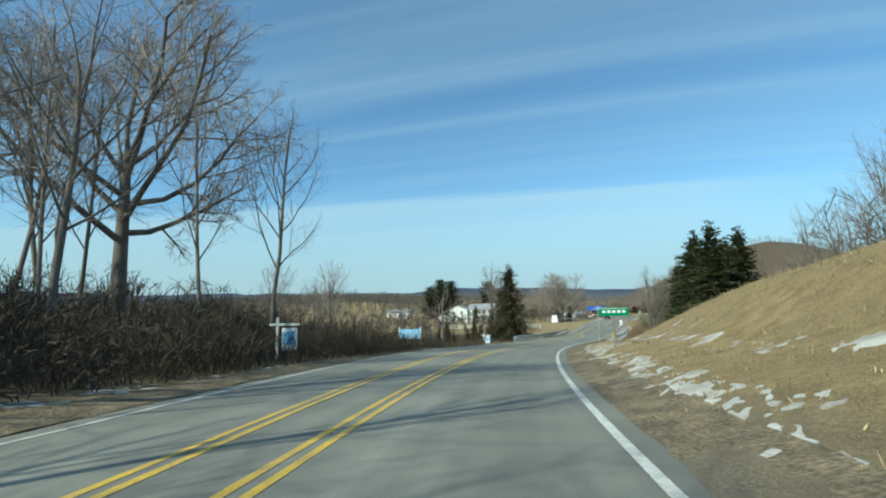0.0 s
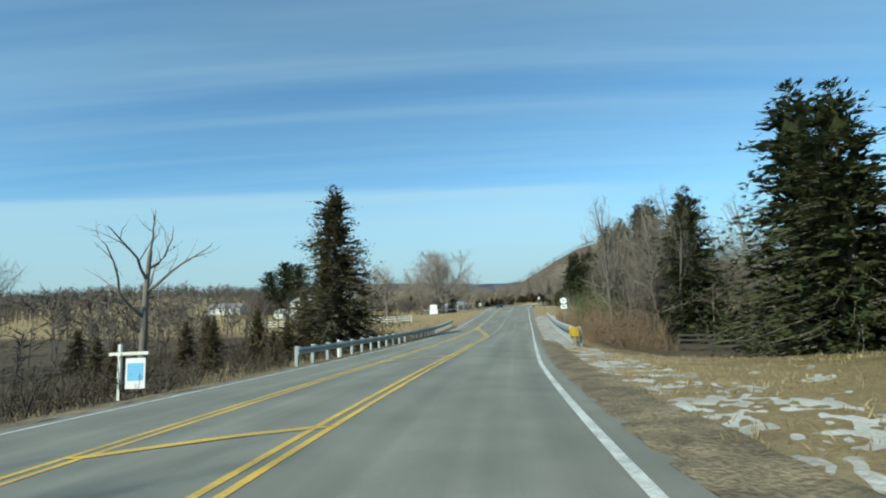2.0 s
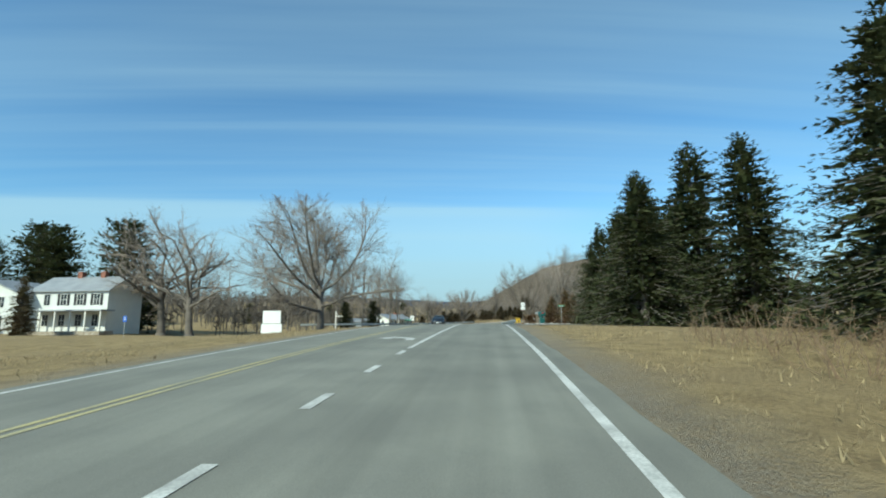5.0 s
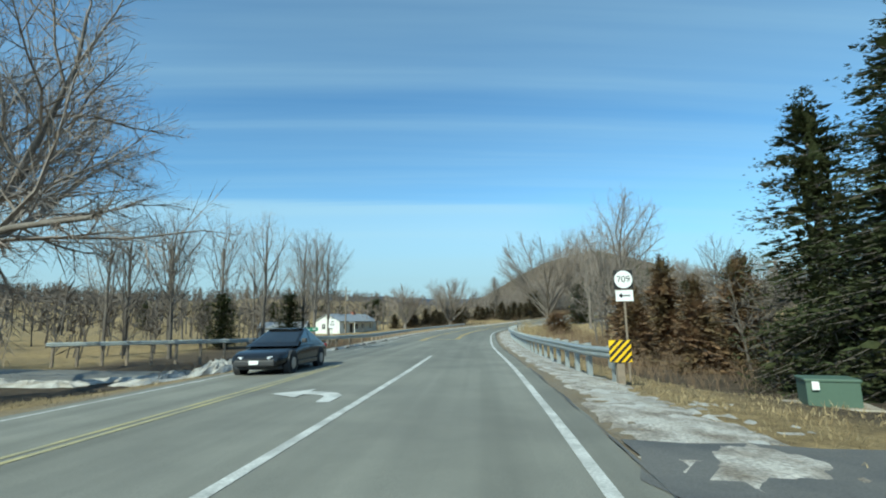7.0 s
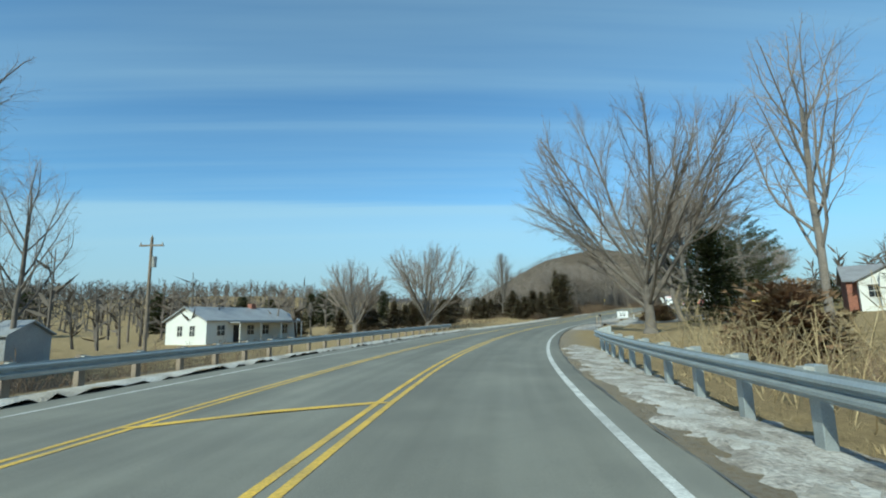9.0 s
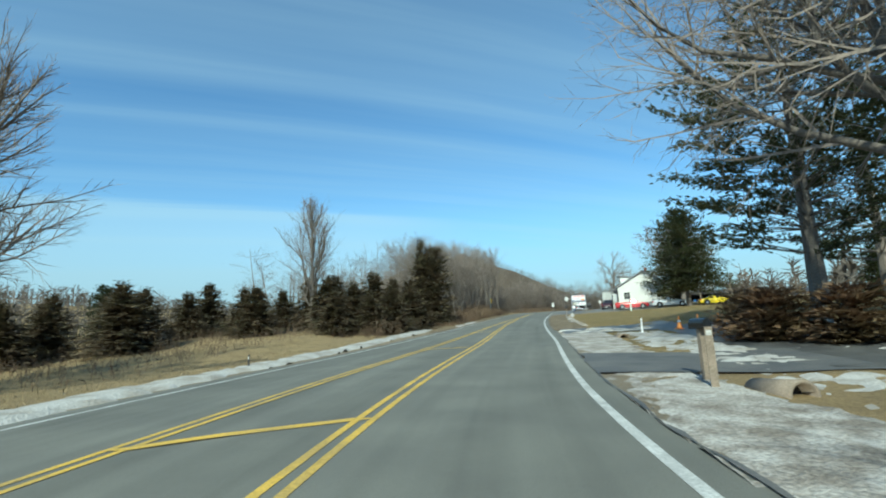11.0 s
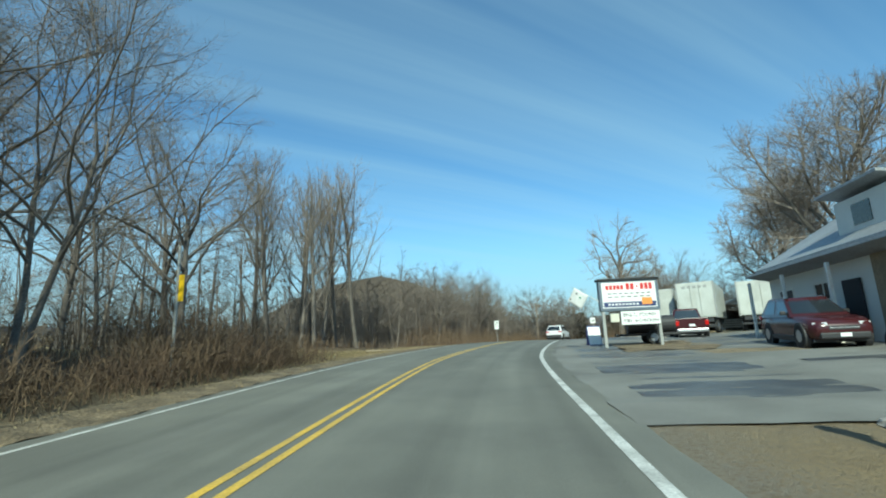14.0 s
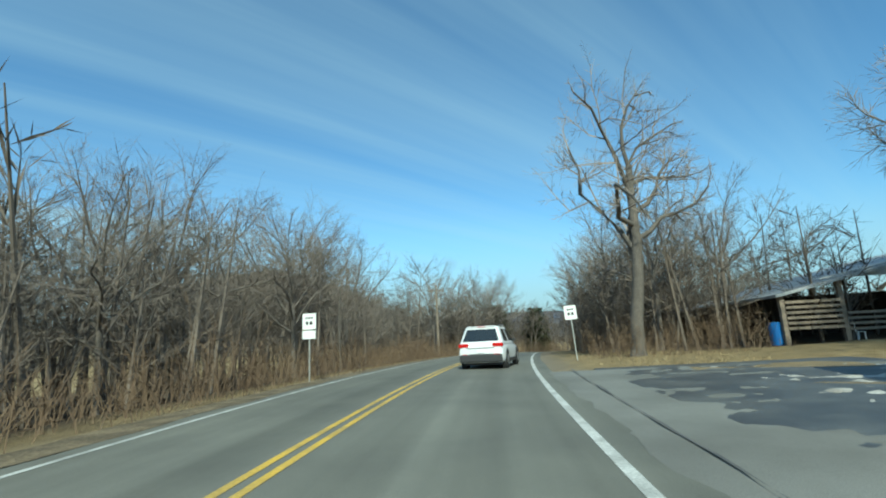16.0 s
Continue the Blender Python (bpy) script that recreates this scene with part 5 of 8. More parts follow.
def guardrail(pts, face, label, step=1.905, post="wood", lift=0.0):
    """A steel W-beam rail along (s, d) points, on posts with blocks. face: +1 if its ribs point to the right of the road's run."""
    line_ = []
    for (s0, d0), (s1, d1) in zip(pts, pts[1:]):
        n = max(2, int(abs(s1 - s0) + abs(d1 - d0)))
        for i in range(n):
            u = i / n
            line_.append((s0 + (s1 - s0) * u, d0 + (d1 - d0) * u))
    line_.append(pts[-1])
    xy = np.array([offset_point(s, d) for s, d in line_])
    z = np.array([float(road_frame(s)[0][2]) for s, d in line_]) - 0.02 + lift
    t = np.gradient(xy, axis=0)
    t = t / np.linalg.norm(t, axis=1)[:, None]
    rail = empty("guardrail", label, "guardrail", Matrix.Translation((xy[0][0], xy[0][1], z[0])))
    o = np.array((xy[0][0], xy[0][1], z[0]))
    verts, faces, k = [], [], len(W_BEAM)
    for (x, y), zz, (tx, ty) in zip(xy, z, t):
        for a, h in W_BEAM:
            verts.append((x + ty * a * face - o[0], y - tx * a * face - o[1], zz + h - o[2]))
        for a, h in reversed(W_BEAM):
            verts.append((x + ty * (a - 0.012) * face - o[0], y - tx * (a - 0.012) * face - o[1], zz + h - o[2]))
    for i in range(len(xy) - 1):
        for j in range(2 * k):
            j2 = (j + 1) % (2 * k)
            faces.append((i * 2 * k + j, i * 2 * k + j2, (i + 1) * 2 * k + j2, (i + 1) * 2 * k + j))
    faces += [tuple(range(2 * k)), tuple(range((len(xy) - 1) * 2 * k, len(xy) * 2 * k))]
    mesh_object("rail_beam", verts, faces, M_STEEL, rail)
    run = np.concatenate([[0], np.cumsum(np.linalg.norm(np.diff(xy, axis=0), axis=1))])
    pm = bm_b = None
    for q in np.arange(0.4, run[-1], step):
        x, y, zz = (float(np.interp(q, run, c)) for c in (xy[:, 0], xy[:, 1], z))
        tx, ty = float(np.interp(q, run, t[:, 0])), float(np.interp(q, run, t[:, 1]))
        a = math.atan2(-tx, ty)
        m = Matrix.Translation((x - ty * 0.2 * face - o[0], y + tx * 0.2 * face - o[1], zz - o[2])) @ pose(0, 0, 0, 0, 0, math.degrees(a))
        if pm is None:
            pm = part("post", boxed(-0.075, 0.075, -0.1, 0.1, -1.2, 0.80, 0.01), M_POST if post == "wood" else M_STEEL, rail)
            bm_b = part("block", boxed(-0.0, 0.19, -0.09, 0.09, 0.44, 0.78, 0.01) if face > 0 else boxed(-0.19, 0.0, -0.09, 0.09, 0.44, 0.78, 0.01), M_BLOCK, rail)
            pm.matrix_basis = bm_b.matrix_basis = m
        else:
            for src, nm in ((pm, "post"), (bm_b, "block")):
                ob = new(nm, src.data)
                ob.parent, ob.matrix_basis = rail, m
    return rail


M_BLOCK = material("pale_weathered_block", (0.40, 0.40, 0.37), 0.9, 0.0, 0.2, 3.0, 30.0, 0.3)
guardrail([(72.6, -9.4), (75, -9.5), (122, -9.8)], 1, "grey steel guardrail on posts along the culvert", 1.905, "steel")
guardrail([(85.2, 4.3), (87, 3.95), (128.5, 3.9)], -1, "grey steel guardrail on posts beside a snowy shoulder", post="steel", lift=0.13)
guardrail([(197, 4.0), (199, 3.6), (240, 3.6), (262, 3.9), (268, 5.2)], -1, "long grey steel guardrail with pale blocks", 1.905, "steel")
guardrail([(219, -34), (221, -20), (226, -12.5), (231, -10.4), (262, -10.6), (290, -11.2)], 1, "weathered steel guardrail curving off to a side road", 1.905)


def board_fence(pts, label, mat, rails=3, high=1.3, step=2.4):
    """A post and board fence between (s, d) corners."""
    p = [spot(s, d) for s, d in pts]
    fence = empty("fence", label, "fence", Matrix.Translation(p[0]))
    o = p[0]
    for a, b in zip(p, p[1:]):
        n = max(1, round((b - a).length / step))
        for i in range(n + (b == p[-1])):
            q = a + (b - a) * (i / n)
            q.z = float(ground_z(q.x, q.y)[0])
            part("post", boxed(q.x - o.x - 0.07, q.x - o.x + 0.07, q.y - o.y - 0.07, q.y - o.y + 0.07, q.z - o.z - 0.3, q.z - o.z + high, 0.012), mat, fence)
        for i in range(n):
            c, d = a + (b - a) * (i / n), a + (b - a) * ((i + 1) / n)
            for k in range(rails):
                h = high * (0.32 + 0.6 * k / max(1, rails - 1))
                bm = bmesh.new()
                c2, d2 = Vector((c.x - o.x, c.y - o.y, float(ground_z(c.x, c.y)[0]) + h - o.z)), Vector((d.x - o.x, d.y - o.y, float(ground_z(d.x, d.y)[0]) + h - o.z))
                w = (d2 - c2)
                m = Matrix.Translation((c2 + d2) / 2) @ w.to_track_quat("Y", "Z").to_matrix().to_4x4()
                box(bm, -0.02, 0.02, -w.length / 2, w.length / 2, -0.07, 0.07, 0, m)
                part("board", bm, mat, fence)
    return fence


M_WHITE_WOOD = material("white_painted_wood", (0.72, 0.70, 0.64), 0.7, 0.0, 0.15, 2.0, 30.0, 0.2)
M_DARK_WOOD = material("black_stained_wood", (0.05, 0.045, 0.04), 0.85, 0.0, 0.2, 2.0, 30.0, 0.3)
board_fence([(136, -19.5), (133, -30), (128, -46)], "white four-board paddock fence on grass", M_WHITE_WOOD, 3, 1.3)
board_fence([(91.5, 12.2), (86, 22), (78, 33)], "black three-board paddock fence on grass", M_DARK_WOOD, 3, 1.25)


def privacy_fence(s0, s1, d, top, label):
    """Upright grey boards on posts, their tops level along the road."""
    o = spot(s0, d)
    ob = empty("board_fence", label, "fence", Matrix.Translation(o))
    r = random.Random(17)
    s = s0
    while s < s1:
        p = spot(s, d) - o
        z1 = float(road_frame(s)[0][2]) + top - o.z + r.gauss(0, 0.015)
        part("board", box(bmesh.new(), -0.012, 0.012, -0.09, 0.09, p.z - 0.2, z1, 0.0, Matrix.Translation((p.x, p.y, 0)) @ pose(0, 0, 0, 0, 0, heading(s))), M_GREY_BOARD, ob)
        s += 0.2
    return ob


M_GREY_BOARD = material("silvered_boards", (0.20, 0.18, 0.155), 0.9, 0.0, 0.2, 1.0, 16.0, 0.3, obj=0.2)
privacy_fence(117.5, 127.0, 8.3, 1.75, "silvered upright board fence behind the guardrail")


def delineator(s, d, label, mat, h=1.1, w=0.1):
    m = Matrix.Translation(spot(s, d)) @ pose(0, 0, 0, 0, 0, heading(s))
    ob = empty("marker_post", label, "marker post", m)
    part("stake", boxed(-w / 2, w / 2, -0.012, 0.012, -0.2, h, 0.006), mat, ob)
    part("reflector", boxed(-w * 0.35, w * 0.35, -0.018, -0.012, h - 0.16, h - 0.06), M_WHITE_LINE, ob)
    return ob


M_PLASTIC_W = paint("white_plastic", (0.75, 0.75, 0.73), 0.5)
for s, d in ((99, 4.3), (124, 4.6), (80.5, -10.6), (119.5, 4.6)):
    delineator(s, d, "white plastic marker post behind a guardrail", M_PLASTIC_W)
delineator(300.4, 3.95, "leaning grey wooden stake with red tape", M_POST, 1.15, 0.14)
delineator(306.3, -9.3, "short dark marker stake on the verge", M_DARK, 0.5, 0.06)
delineator(318.5, 6.4, "white plastic marker post by a driveway", M_PLASTIC_W, 0.8)
delineator(367.5, 13.5, "pale green plastic utility marker post", paint("pale_green_plastic", (0.5, 0.62, 0.55), 0.6), 1.1, 0.2)

# ---- signs ----
M_GALV = material("sign_post_steel", (0.38, 0.38, 0.36), 0.55, 0.4, 0.12, 3.0, 40.0, 0.05)
M_SIGN_GREEN, M_SIGN_BLUE, M_SIGN_WHITE = paint("sign_green", (0.0, 0.22, 0.10), 0.4), paint("sign_blue", (0.015, 0.09, 0.42), 0.4), paint("sign_white", (0.78, 0.78, 0.76), 0.45)
M_SIGN_YELLOW, M_SIGN_BLACK, M_SIGN_RED = paint("sign_yellow", (0.80, 0.50, 0.01), 0.45), paint("sign_black", (0.015, 0.015, 0.015), 0.5), paint("sign_red", (0.55, 0.03, 0.03), 0.45)
M_ORANGE, M_NAVY, M_PALE_BLUE = paint("orange_print", (0.75, 0.28, 0.06), 0.5), paint("navy_print", (0.03, 0.045, 0.14), 0.5), paint("faded_blue_board", (0.20, 0.47, 0.72), 0.5)


def lettering(body, size, mat, parent, x, y, z, label="", name="lettering"):
    """Words in the built-in font, standing upright and facing -y, centred on x."""
    cu = bpy.data.curves.new(name, "FONT")
    cu.body, cu.size, cu.align_x, cu.align_y, cu.extrude = body, size, "CENTER", "CENTER", 0.002
    tmp = new(name + "_tmp", cu)
    me = bpy.data.meshes.new_from_object(tmp)
    bpy.data.objects.remove(tmp)
    bpy.data.curves.remove(cu)
    me.materials.clear()
    me.materials.append(mat)
    ob = new(name, me)
    ob.parent, ob.matrix_basis = parent, pose(x, y, z, 90, 0, 0)
    if label:
        ob["label"] = label
    return ob


def panel(parent, name, x0, x1, z0, z1, mat, y=-0.03, thick=0.012, label="", round_=0.0):
    return part(name, boxed(x0, x1, y - thick, y, z0, z1, round_), mat, parent, label)


def sign_at(name, s, d, label, turn=0.0, category="sign"):
    return empty(name, label, category, Matrix.Translation(spot(s, d)) @ pose(0, 0, 0, 0, 0, heading(s) + turn))


def sign_post(parent, x, h, w=0.06, mat=None):
    return part("post", boxed(x - w / 2, x + w / 2, -0.02, 0.03, -0.4, h, 0.006), mat or M_GALV, parent)


def bars(parent, name, mat, x0, x1, z, h, n, y, gap=0.35):
    """A row of plain bars in place of writing that cannot be read."""
    w = (x1 - x0) / n
    for i in range(n):
        part(name, boxed(x0 + w * (i + gap / 2), x0 + w * (i + 1 - gap / 2), y - 0.004, y, z - h / 2, z + h / 2), mat, parent)


def green_sign(s, d, w, h, z, label, n=4, turn=0.0, posts=1):
    ob = sign_at("guide_sign", s, d, label, turn)
    for k in range(posts):
        sign_post(ob, 0 if posts == 1 else (-w / 3, w / 3)[k], z + h * 0.9, 0.09, M_POST)
    panel(ob, "face", -w / 2, w / 2, z, z + h, M_SIGN_GREEN)
    panel(ob, "border", -w / 2 + 0.03, w / 2 - 0.03, z + h - 0.05, z + h - 0.035, M_SIGN_WHITE, -0.042, 0.003)
    bars(ob, "writing", M_SIGN_WHITE, -w * 0.42, w * 0.42, z + h * 0.5, h * 0.3, n, -0.044)
    return ob


green_sign(24, 4.1, 1.35, 0.38, 1.5, "green guide sign with white lettering on a wooden post", 5, 8)
green_sign(226, -15, 1.2, 0.32, 1.9, "small green street sign beyond the guardrail", 2, 10)

blue = sign_at("guide_sign", 53, 3.9, "blue guide sign with white capitals on a thin post", 6)
sign_post(blue, 0.12, 3.9, 0.06)
panel(blue, "face", -0.85, 0.85, 3.45, 3.9, M_SIGN_BLUE)
lettering("EDIBLE", 0.19, M_SIGN_WHITE, blue, 0.22, -0.047, 3.78)
lettering("LANDSCAPING", 0.19, M_SIGN_WHITE, blue, 0.22, -0.047, 3.58)
lettering("1.3", 0.15, M_SIGN_WHITE, blue, -0.68, -0.047, 3.57)
panel(blue, "emblem", -0.72, -0.56, 2.80, 2.92, M_SIGN_WHITE, -0.043, 0.004)

def route_sign(s, d, arrow_turned):
    ob = sign_at("route_sign", s, d, "white round route sign over an arrow plate on a post")
    ob.matrix_world = ob.matrix_world @ pose(0, 0, 0.55)
    part("post", boxed(-0.03, 0.03, -0.02, 0.03, -1.0, 3.0, 0.006), M_POST, ob)
    panel(ob, "backplate", -0.31, 0.31, 2.42, 3.04, M_SIGN_BLACK)
    bm = bmesh.new()
    bmesh.ops.create_cone(bm, cap_ends=True, segments=40, radius1=0.29, radius2=0.29, depth=0.006, matrix=pose(0, -0.046, 2.73, 90, 0, 0))
    part("disc", bm, M_SIGN_WHITE, ob)
    lettering("709", 0.30, M_SIGN_BLACK, ob, 0, -0.053, 2.73)
    panel(ob, "arrow_plate", -0.28, 0.28, 2.02, 2.38, M_SIGN_WHITE)
    pts = [(-0.20, 2.20), (-0.08, 2.29), (-0.08, 2.22), (0.18, 2.22), (0.18, 2.18), (-0.08, 2.18), (-0.08, 2.11)]
    if arrow_turned:
        pts = [(-0.18, 2.22), (-0.07, 2.31), (-0.07, 2.25), (0.14, 2.25), (0.14, 2.09), (0.07, 2.09), (0.07, 2.19), (-0.07, 2.19), (-0.07, 2.13)]
    mesh_object("arrow", [(x, -0.048, z) for x, z in pts], [tuple(range(len(pts)))], M_SIGN_BLACK, ob)
    return ob


route_sign(97.5, 4.3, True)
route_sign(199, 5.0, False)


def hazard_marker(s, d):
    """Square marker with slanting black bars at a rail's end."""
    ob = sign_at("hazard_marker", s, d, "yellow and black striped hazard marker at a rail's end")
    ob.matrix_world = ob.matrix_world @ pose(0, 0, 0.27)
    part("post", boxed(-0.1, 0.1, 0.0, 0.18, -0.7, 0.55, 0.01), M_POST, ob)
    part("end_shoe", boxed(-0.16, 0.16, 0.2, 0.75, 0.14, 0.62, 0.04), M_STEEL, ob, "grey steel end shoe")
    panel(ob, "face", -0.30, 0.30, 0.36, 0.96, M_SIGN_YELLOW)
    for k in range(-2, 4):
        c = -0.30 + 0.2 * k
        quad = [(c, 0.36), (c + 0.10, 0.36), (c + 0.70, 0.96), (c + 0.60, 0.96)]
        # cut the bar to the panel
        out = []
        for x, z in [(a[0] + (b[0] - a[0]) * u / 12, a[1] + (b[1] - a[1]) * u / 12) for a, b in zip(quad, quad[1:] + quad[:1]) for u in range(12)]:
            if -0.301 <= x <= 0.301:
                out.append((x, z))
        if len(out) > 3:
            bm = bmesh.new()
            vs = [bm.verts.new((x, -0.046, z)) for x, z in out]
            bmesh.ops.convex_hull(bm, input=vs)
            part("bar", bm, M_SIGN_BLACK, ob)
    return ob


hazard_marker(85.0, 3.95)
hazard_marker(196.8, 4.1)

def hanging_sign(s, d, label, turn=0.0, k=1.0):
    ob = sign_at("hanging_sign", s, d, label, turn)
    part("post", boxed(-0.05 * k, 0.05 * k, -0.05 * k, 0.05 * k, -0.3, 1.75 * k, 0.01), M_WHITE_WOOD, ob)
    part("arm", boxed(-0.35 * k, 0.95 * k, -0.04 * k, 0.04 * k, 1.4 * k, 1.5 * k, 0.01), M_WHITE_WOOD, ob)
    part("board", boxed(0.2 * k, 0.85 * k, -0.015, 0.015, 0.35 * k, 1.3 * k, 0.005), M_SIGN_WHITE, ob)
    part("picture", boxed(0.26 * k, 0.79 * k, -0.021, -0.016, 0.6 * k, 1.15 * k), M_PALE_BLUE, ob)
    return ob


hanging_sign(19, -10.3, "white wooden yard post with a hanging board", 12)
hanging_sign(66, -12.2, "white wooden yard post with a hanging board", 5)

board = sign_at("notice_board", 52.5, -17.0, "faded pale blue notice board between white posts", 12)
for x in (-1.25, 1.25):
    part("post", boxed(x - 0.06, x + 0.06, -0.06, 0.06, -0.6, 2.6, 0.01), M_WHITE_WOOD, board)
panel(board, "face", -1.19, 1.19, 1.25, 2.4, M_PALE_BLUE, 0.02, 0.04)
for k, w in enumerate((0.9, 0.95, 0.7, 0.8)):
    bars(board, "writing", M_SIGN_WHITE, -w, w, 2.2 - 0.25 * k, 0.07, 5, -0.021)

pale = sign_at("yard_sign", 185.9, -24.9, "blank white two-panel sign on a stone base", 10)
part("base", boxed(-1.1, 1.1, -0.3, 0.3, -0.5, 0.35, 0.05), M_CONCRETE, pale)
panel(pale, "upper_board", -1.0, 1.0, 1.45, 2.9, M_SIGN_WHITE, 0.05, 0.12)
panel(pale, "lower_board", -1.15, 1.15, 0.35, 1.4, M_SIGN_WHITE, 0.05, 0.12)
part("post", boxed(-0.9, -0.75, -0.05, 0.1, 0.2, 2.8), M_POST, pale)
part("post", boxed(0.75, 0.9, -0.05, 0.1, 0.2, 2.8), M_POST, pale)
yard = sign_at("yard_post", 190, -18.6, "slim white wooden post with a bracket arm")
part("post", boxed(-0.05, 0.05, -0.05, 0.05, -0.3, 2.7, 0.01), M_WHITE_WOOD, yard)
part("arm", boxed(0.05, 0.85, -0.03, 0.03, 2.05, 2.13, 0.01), M_WHITE_WOOD, yard)
part("brace", tube(bmesh.new(), (0.04, 0, 2.45), (0.5, 0, 2.1), 0.025), M_WHITE_WOOD, yard)

def plate_sign(s, d, w, h, z, label, mat=None, turn=0.0, second=None, lean=0.0):
    ob = sign_at("road_sign", s, d, label, turn)
    ob.matrix_world = ob.matrix_world @ pose(0, 0, 0, 0, lean, 0)
    sign_post(ob, 0, z + h, 0.055)
    panel(ob, "face", -w / 2, w / 2, z, z + h, mat or M_SIGN_WHITE, round_=0.004)
    bars(ob, "writing", M_SIGN_BLACK if mat is None else M_SIGN_WHITE, -w * 0.3, w * 0.3, z + h * 0.72, h * 0.12, 3, -0.043)
    bars(ob, "writing", M_SIGN_BLACK if mat is None else M_SIGN_WHITE, -w * 0.3, w * 0.3, z + h * 0.4, h * 0.2, 2, -0.043)
    if second:
        panel(ob, "lower_face", -w / 2, w / 2, z - second - 0.04, z - 0.04, M_SIGN_WHITE)
    return ob


plate_sign(233, -15.5, 0.75, 0.95, 2.1, "white rectangular road sign on a steel post", lean=4)
plate_sign(423, -7.3, 0.55, 0.62, 2.0, "white road sign over a smaller plate on a post", second=0.32)
plate_sign(431, 3.6, 0.62, 0.72, 2.1, "white rectangular speed sign on a leaning post", lean=-3)
plate_sign(186, -43, 0.5, 0.7, 1.9, "small blue sign in a brown field", M_SIGN_BLUE)
plate_sign(296.5, 7.3, 1.2, 0.75, 0.95, "white sale board on a wooden post beside a driveway", turn=-12)
yt = sign_at("marker_pole", 378, -9.6, "tall grey steel pole with a yellow tag")
part("pole", tube(bmesh.new(), (0, 0, -0.4), (0, 0, 3.9), 0.05, 0.045), M_GALV, yt)
panel(yt, "tag", 0.05, 0.22, 2.2, 3.0, M_SIGN_YELLOW, 0.0, 0.02)

# roadside eatery sign
bb = sign_at("billboard", 389.1, 5.35, "painted eatery billboard with a letter board below", 10)
bb.matrix_world = bb.matrix_world @ pose(0, 0, 0.22) @ Matrix.Scale(0.86, 4)
for x in (-1.45, 1.5):
    part("post", boxed(x - 0.08, x + 0.08, -0.05, 0.12, -0.5, 3.2, 0.012), M_GALV, bb)
part("cabinet", boxed(-1.6, 1.6, -0.12, 0.28, 1.75, 3.45, 0.03), paint("grey_blue_metal", (0.12, 0.15, 0.19), 0.5), bb)
part("roof_cap", boxed(-1.68, 1.68, -0.2, 0.34, 3.4, 3.52, 0.02), M_SIGN_BLACK, bb)
panel(bb, "face", -1.45, 1.45, 1.9, 3.3, M_SIGN_WHITE, -0.121, 0.012)
for x0, x1, z, h in ((-1.25, -0.25, 3.02, 0.24), (-0.15, 0.32, 3.05, 0.34), (0.42, 0.52, 3.05, 0.12), (0.62, 1.3, 3.05, 0.34)):
    bars(bb, "emblem", M_SIGN_RED, x0, x1, z, h, max(1, int((x1 - x0) / 0.2)), -0.135, 0.22)
for z, n in ((2.68, 8), (2.5, 7)):
    bars(bb, "writing", M_SIGN_BLACK, -1.2, 1.2, z, 0.05, n, -0.135)
panel(bb, "band", -1.4, 1.4, 1.95, 2.22, M_NAVY, -0.134, 0.006)
bars(bb, "writing", M_SIGN_WHITE, -1.2, 0.5, 2.09, 0.10, 9, -0.142)
panel(bb, "patch", 0.65, 1.2, 2.05, 2.42, M_ORANGE, -0.142, 0.006)
lb = part("letter_board", boxed(-0.55, 1.5, -0.16, -0.06, 0.98, 1.7, 0.015), M_SIGN_WHITE, bb)
for word, size, x, z in (("BBQ", 0.25, -0.22, 1.50), ("BY", 0.12, 0.17, 1.56), ("THE", 0.12, 0.2, 1.43), ("POUND", 0.25, 0.86, 1.50), ("RIBS", 0.25, -0.22, 1.18), ("&", 0.22, 0.22, 1.18), ("CHICKEN", 0.25, 0.88, 1.18)):
    lettering(word, size, M_SIGN_BLACK, bb, x, -0.165, z)
panel(bb, "small_box", -1.1, -0.65, 1.15, 1.6, paint("cream_metal", (0.6, 0.58, 0.48), 0.5), 0.0, 0.12)

af = sign_at("sandwich_board", 392.8, 3.8, "blank white folding sandwich board with blue sides", 14)
for sgn in (-1, 1):
    bm = bmesh.new()
    box(bm, -0.36, 0.36, -0.02, 0.02, 0.0, 1.06, 0.01, pose(0, sgn * 0.24, 0, sgn * 12.5, 0, 0))
    part("leaf", bm, paint("navy_plastic", (0.03, 0.05, 0.22), 0.4), af)
bm = bmesh.new()
box(bm, -0.33, 0.33, -0.032, -0.022, 0.04, 1.0, 0.0, pose(0, -0.24, 0, -12.5, 0, 0))
part("poster", bm, M_SIGN_WHITE, af)

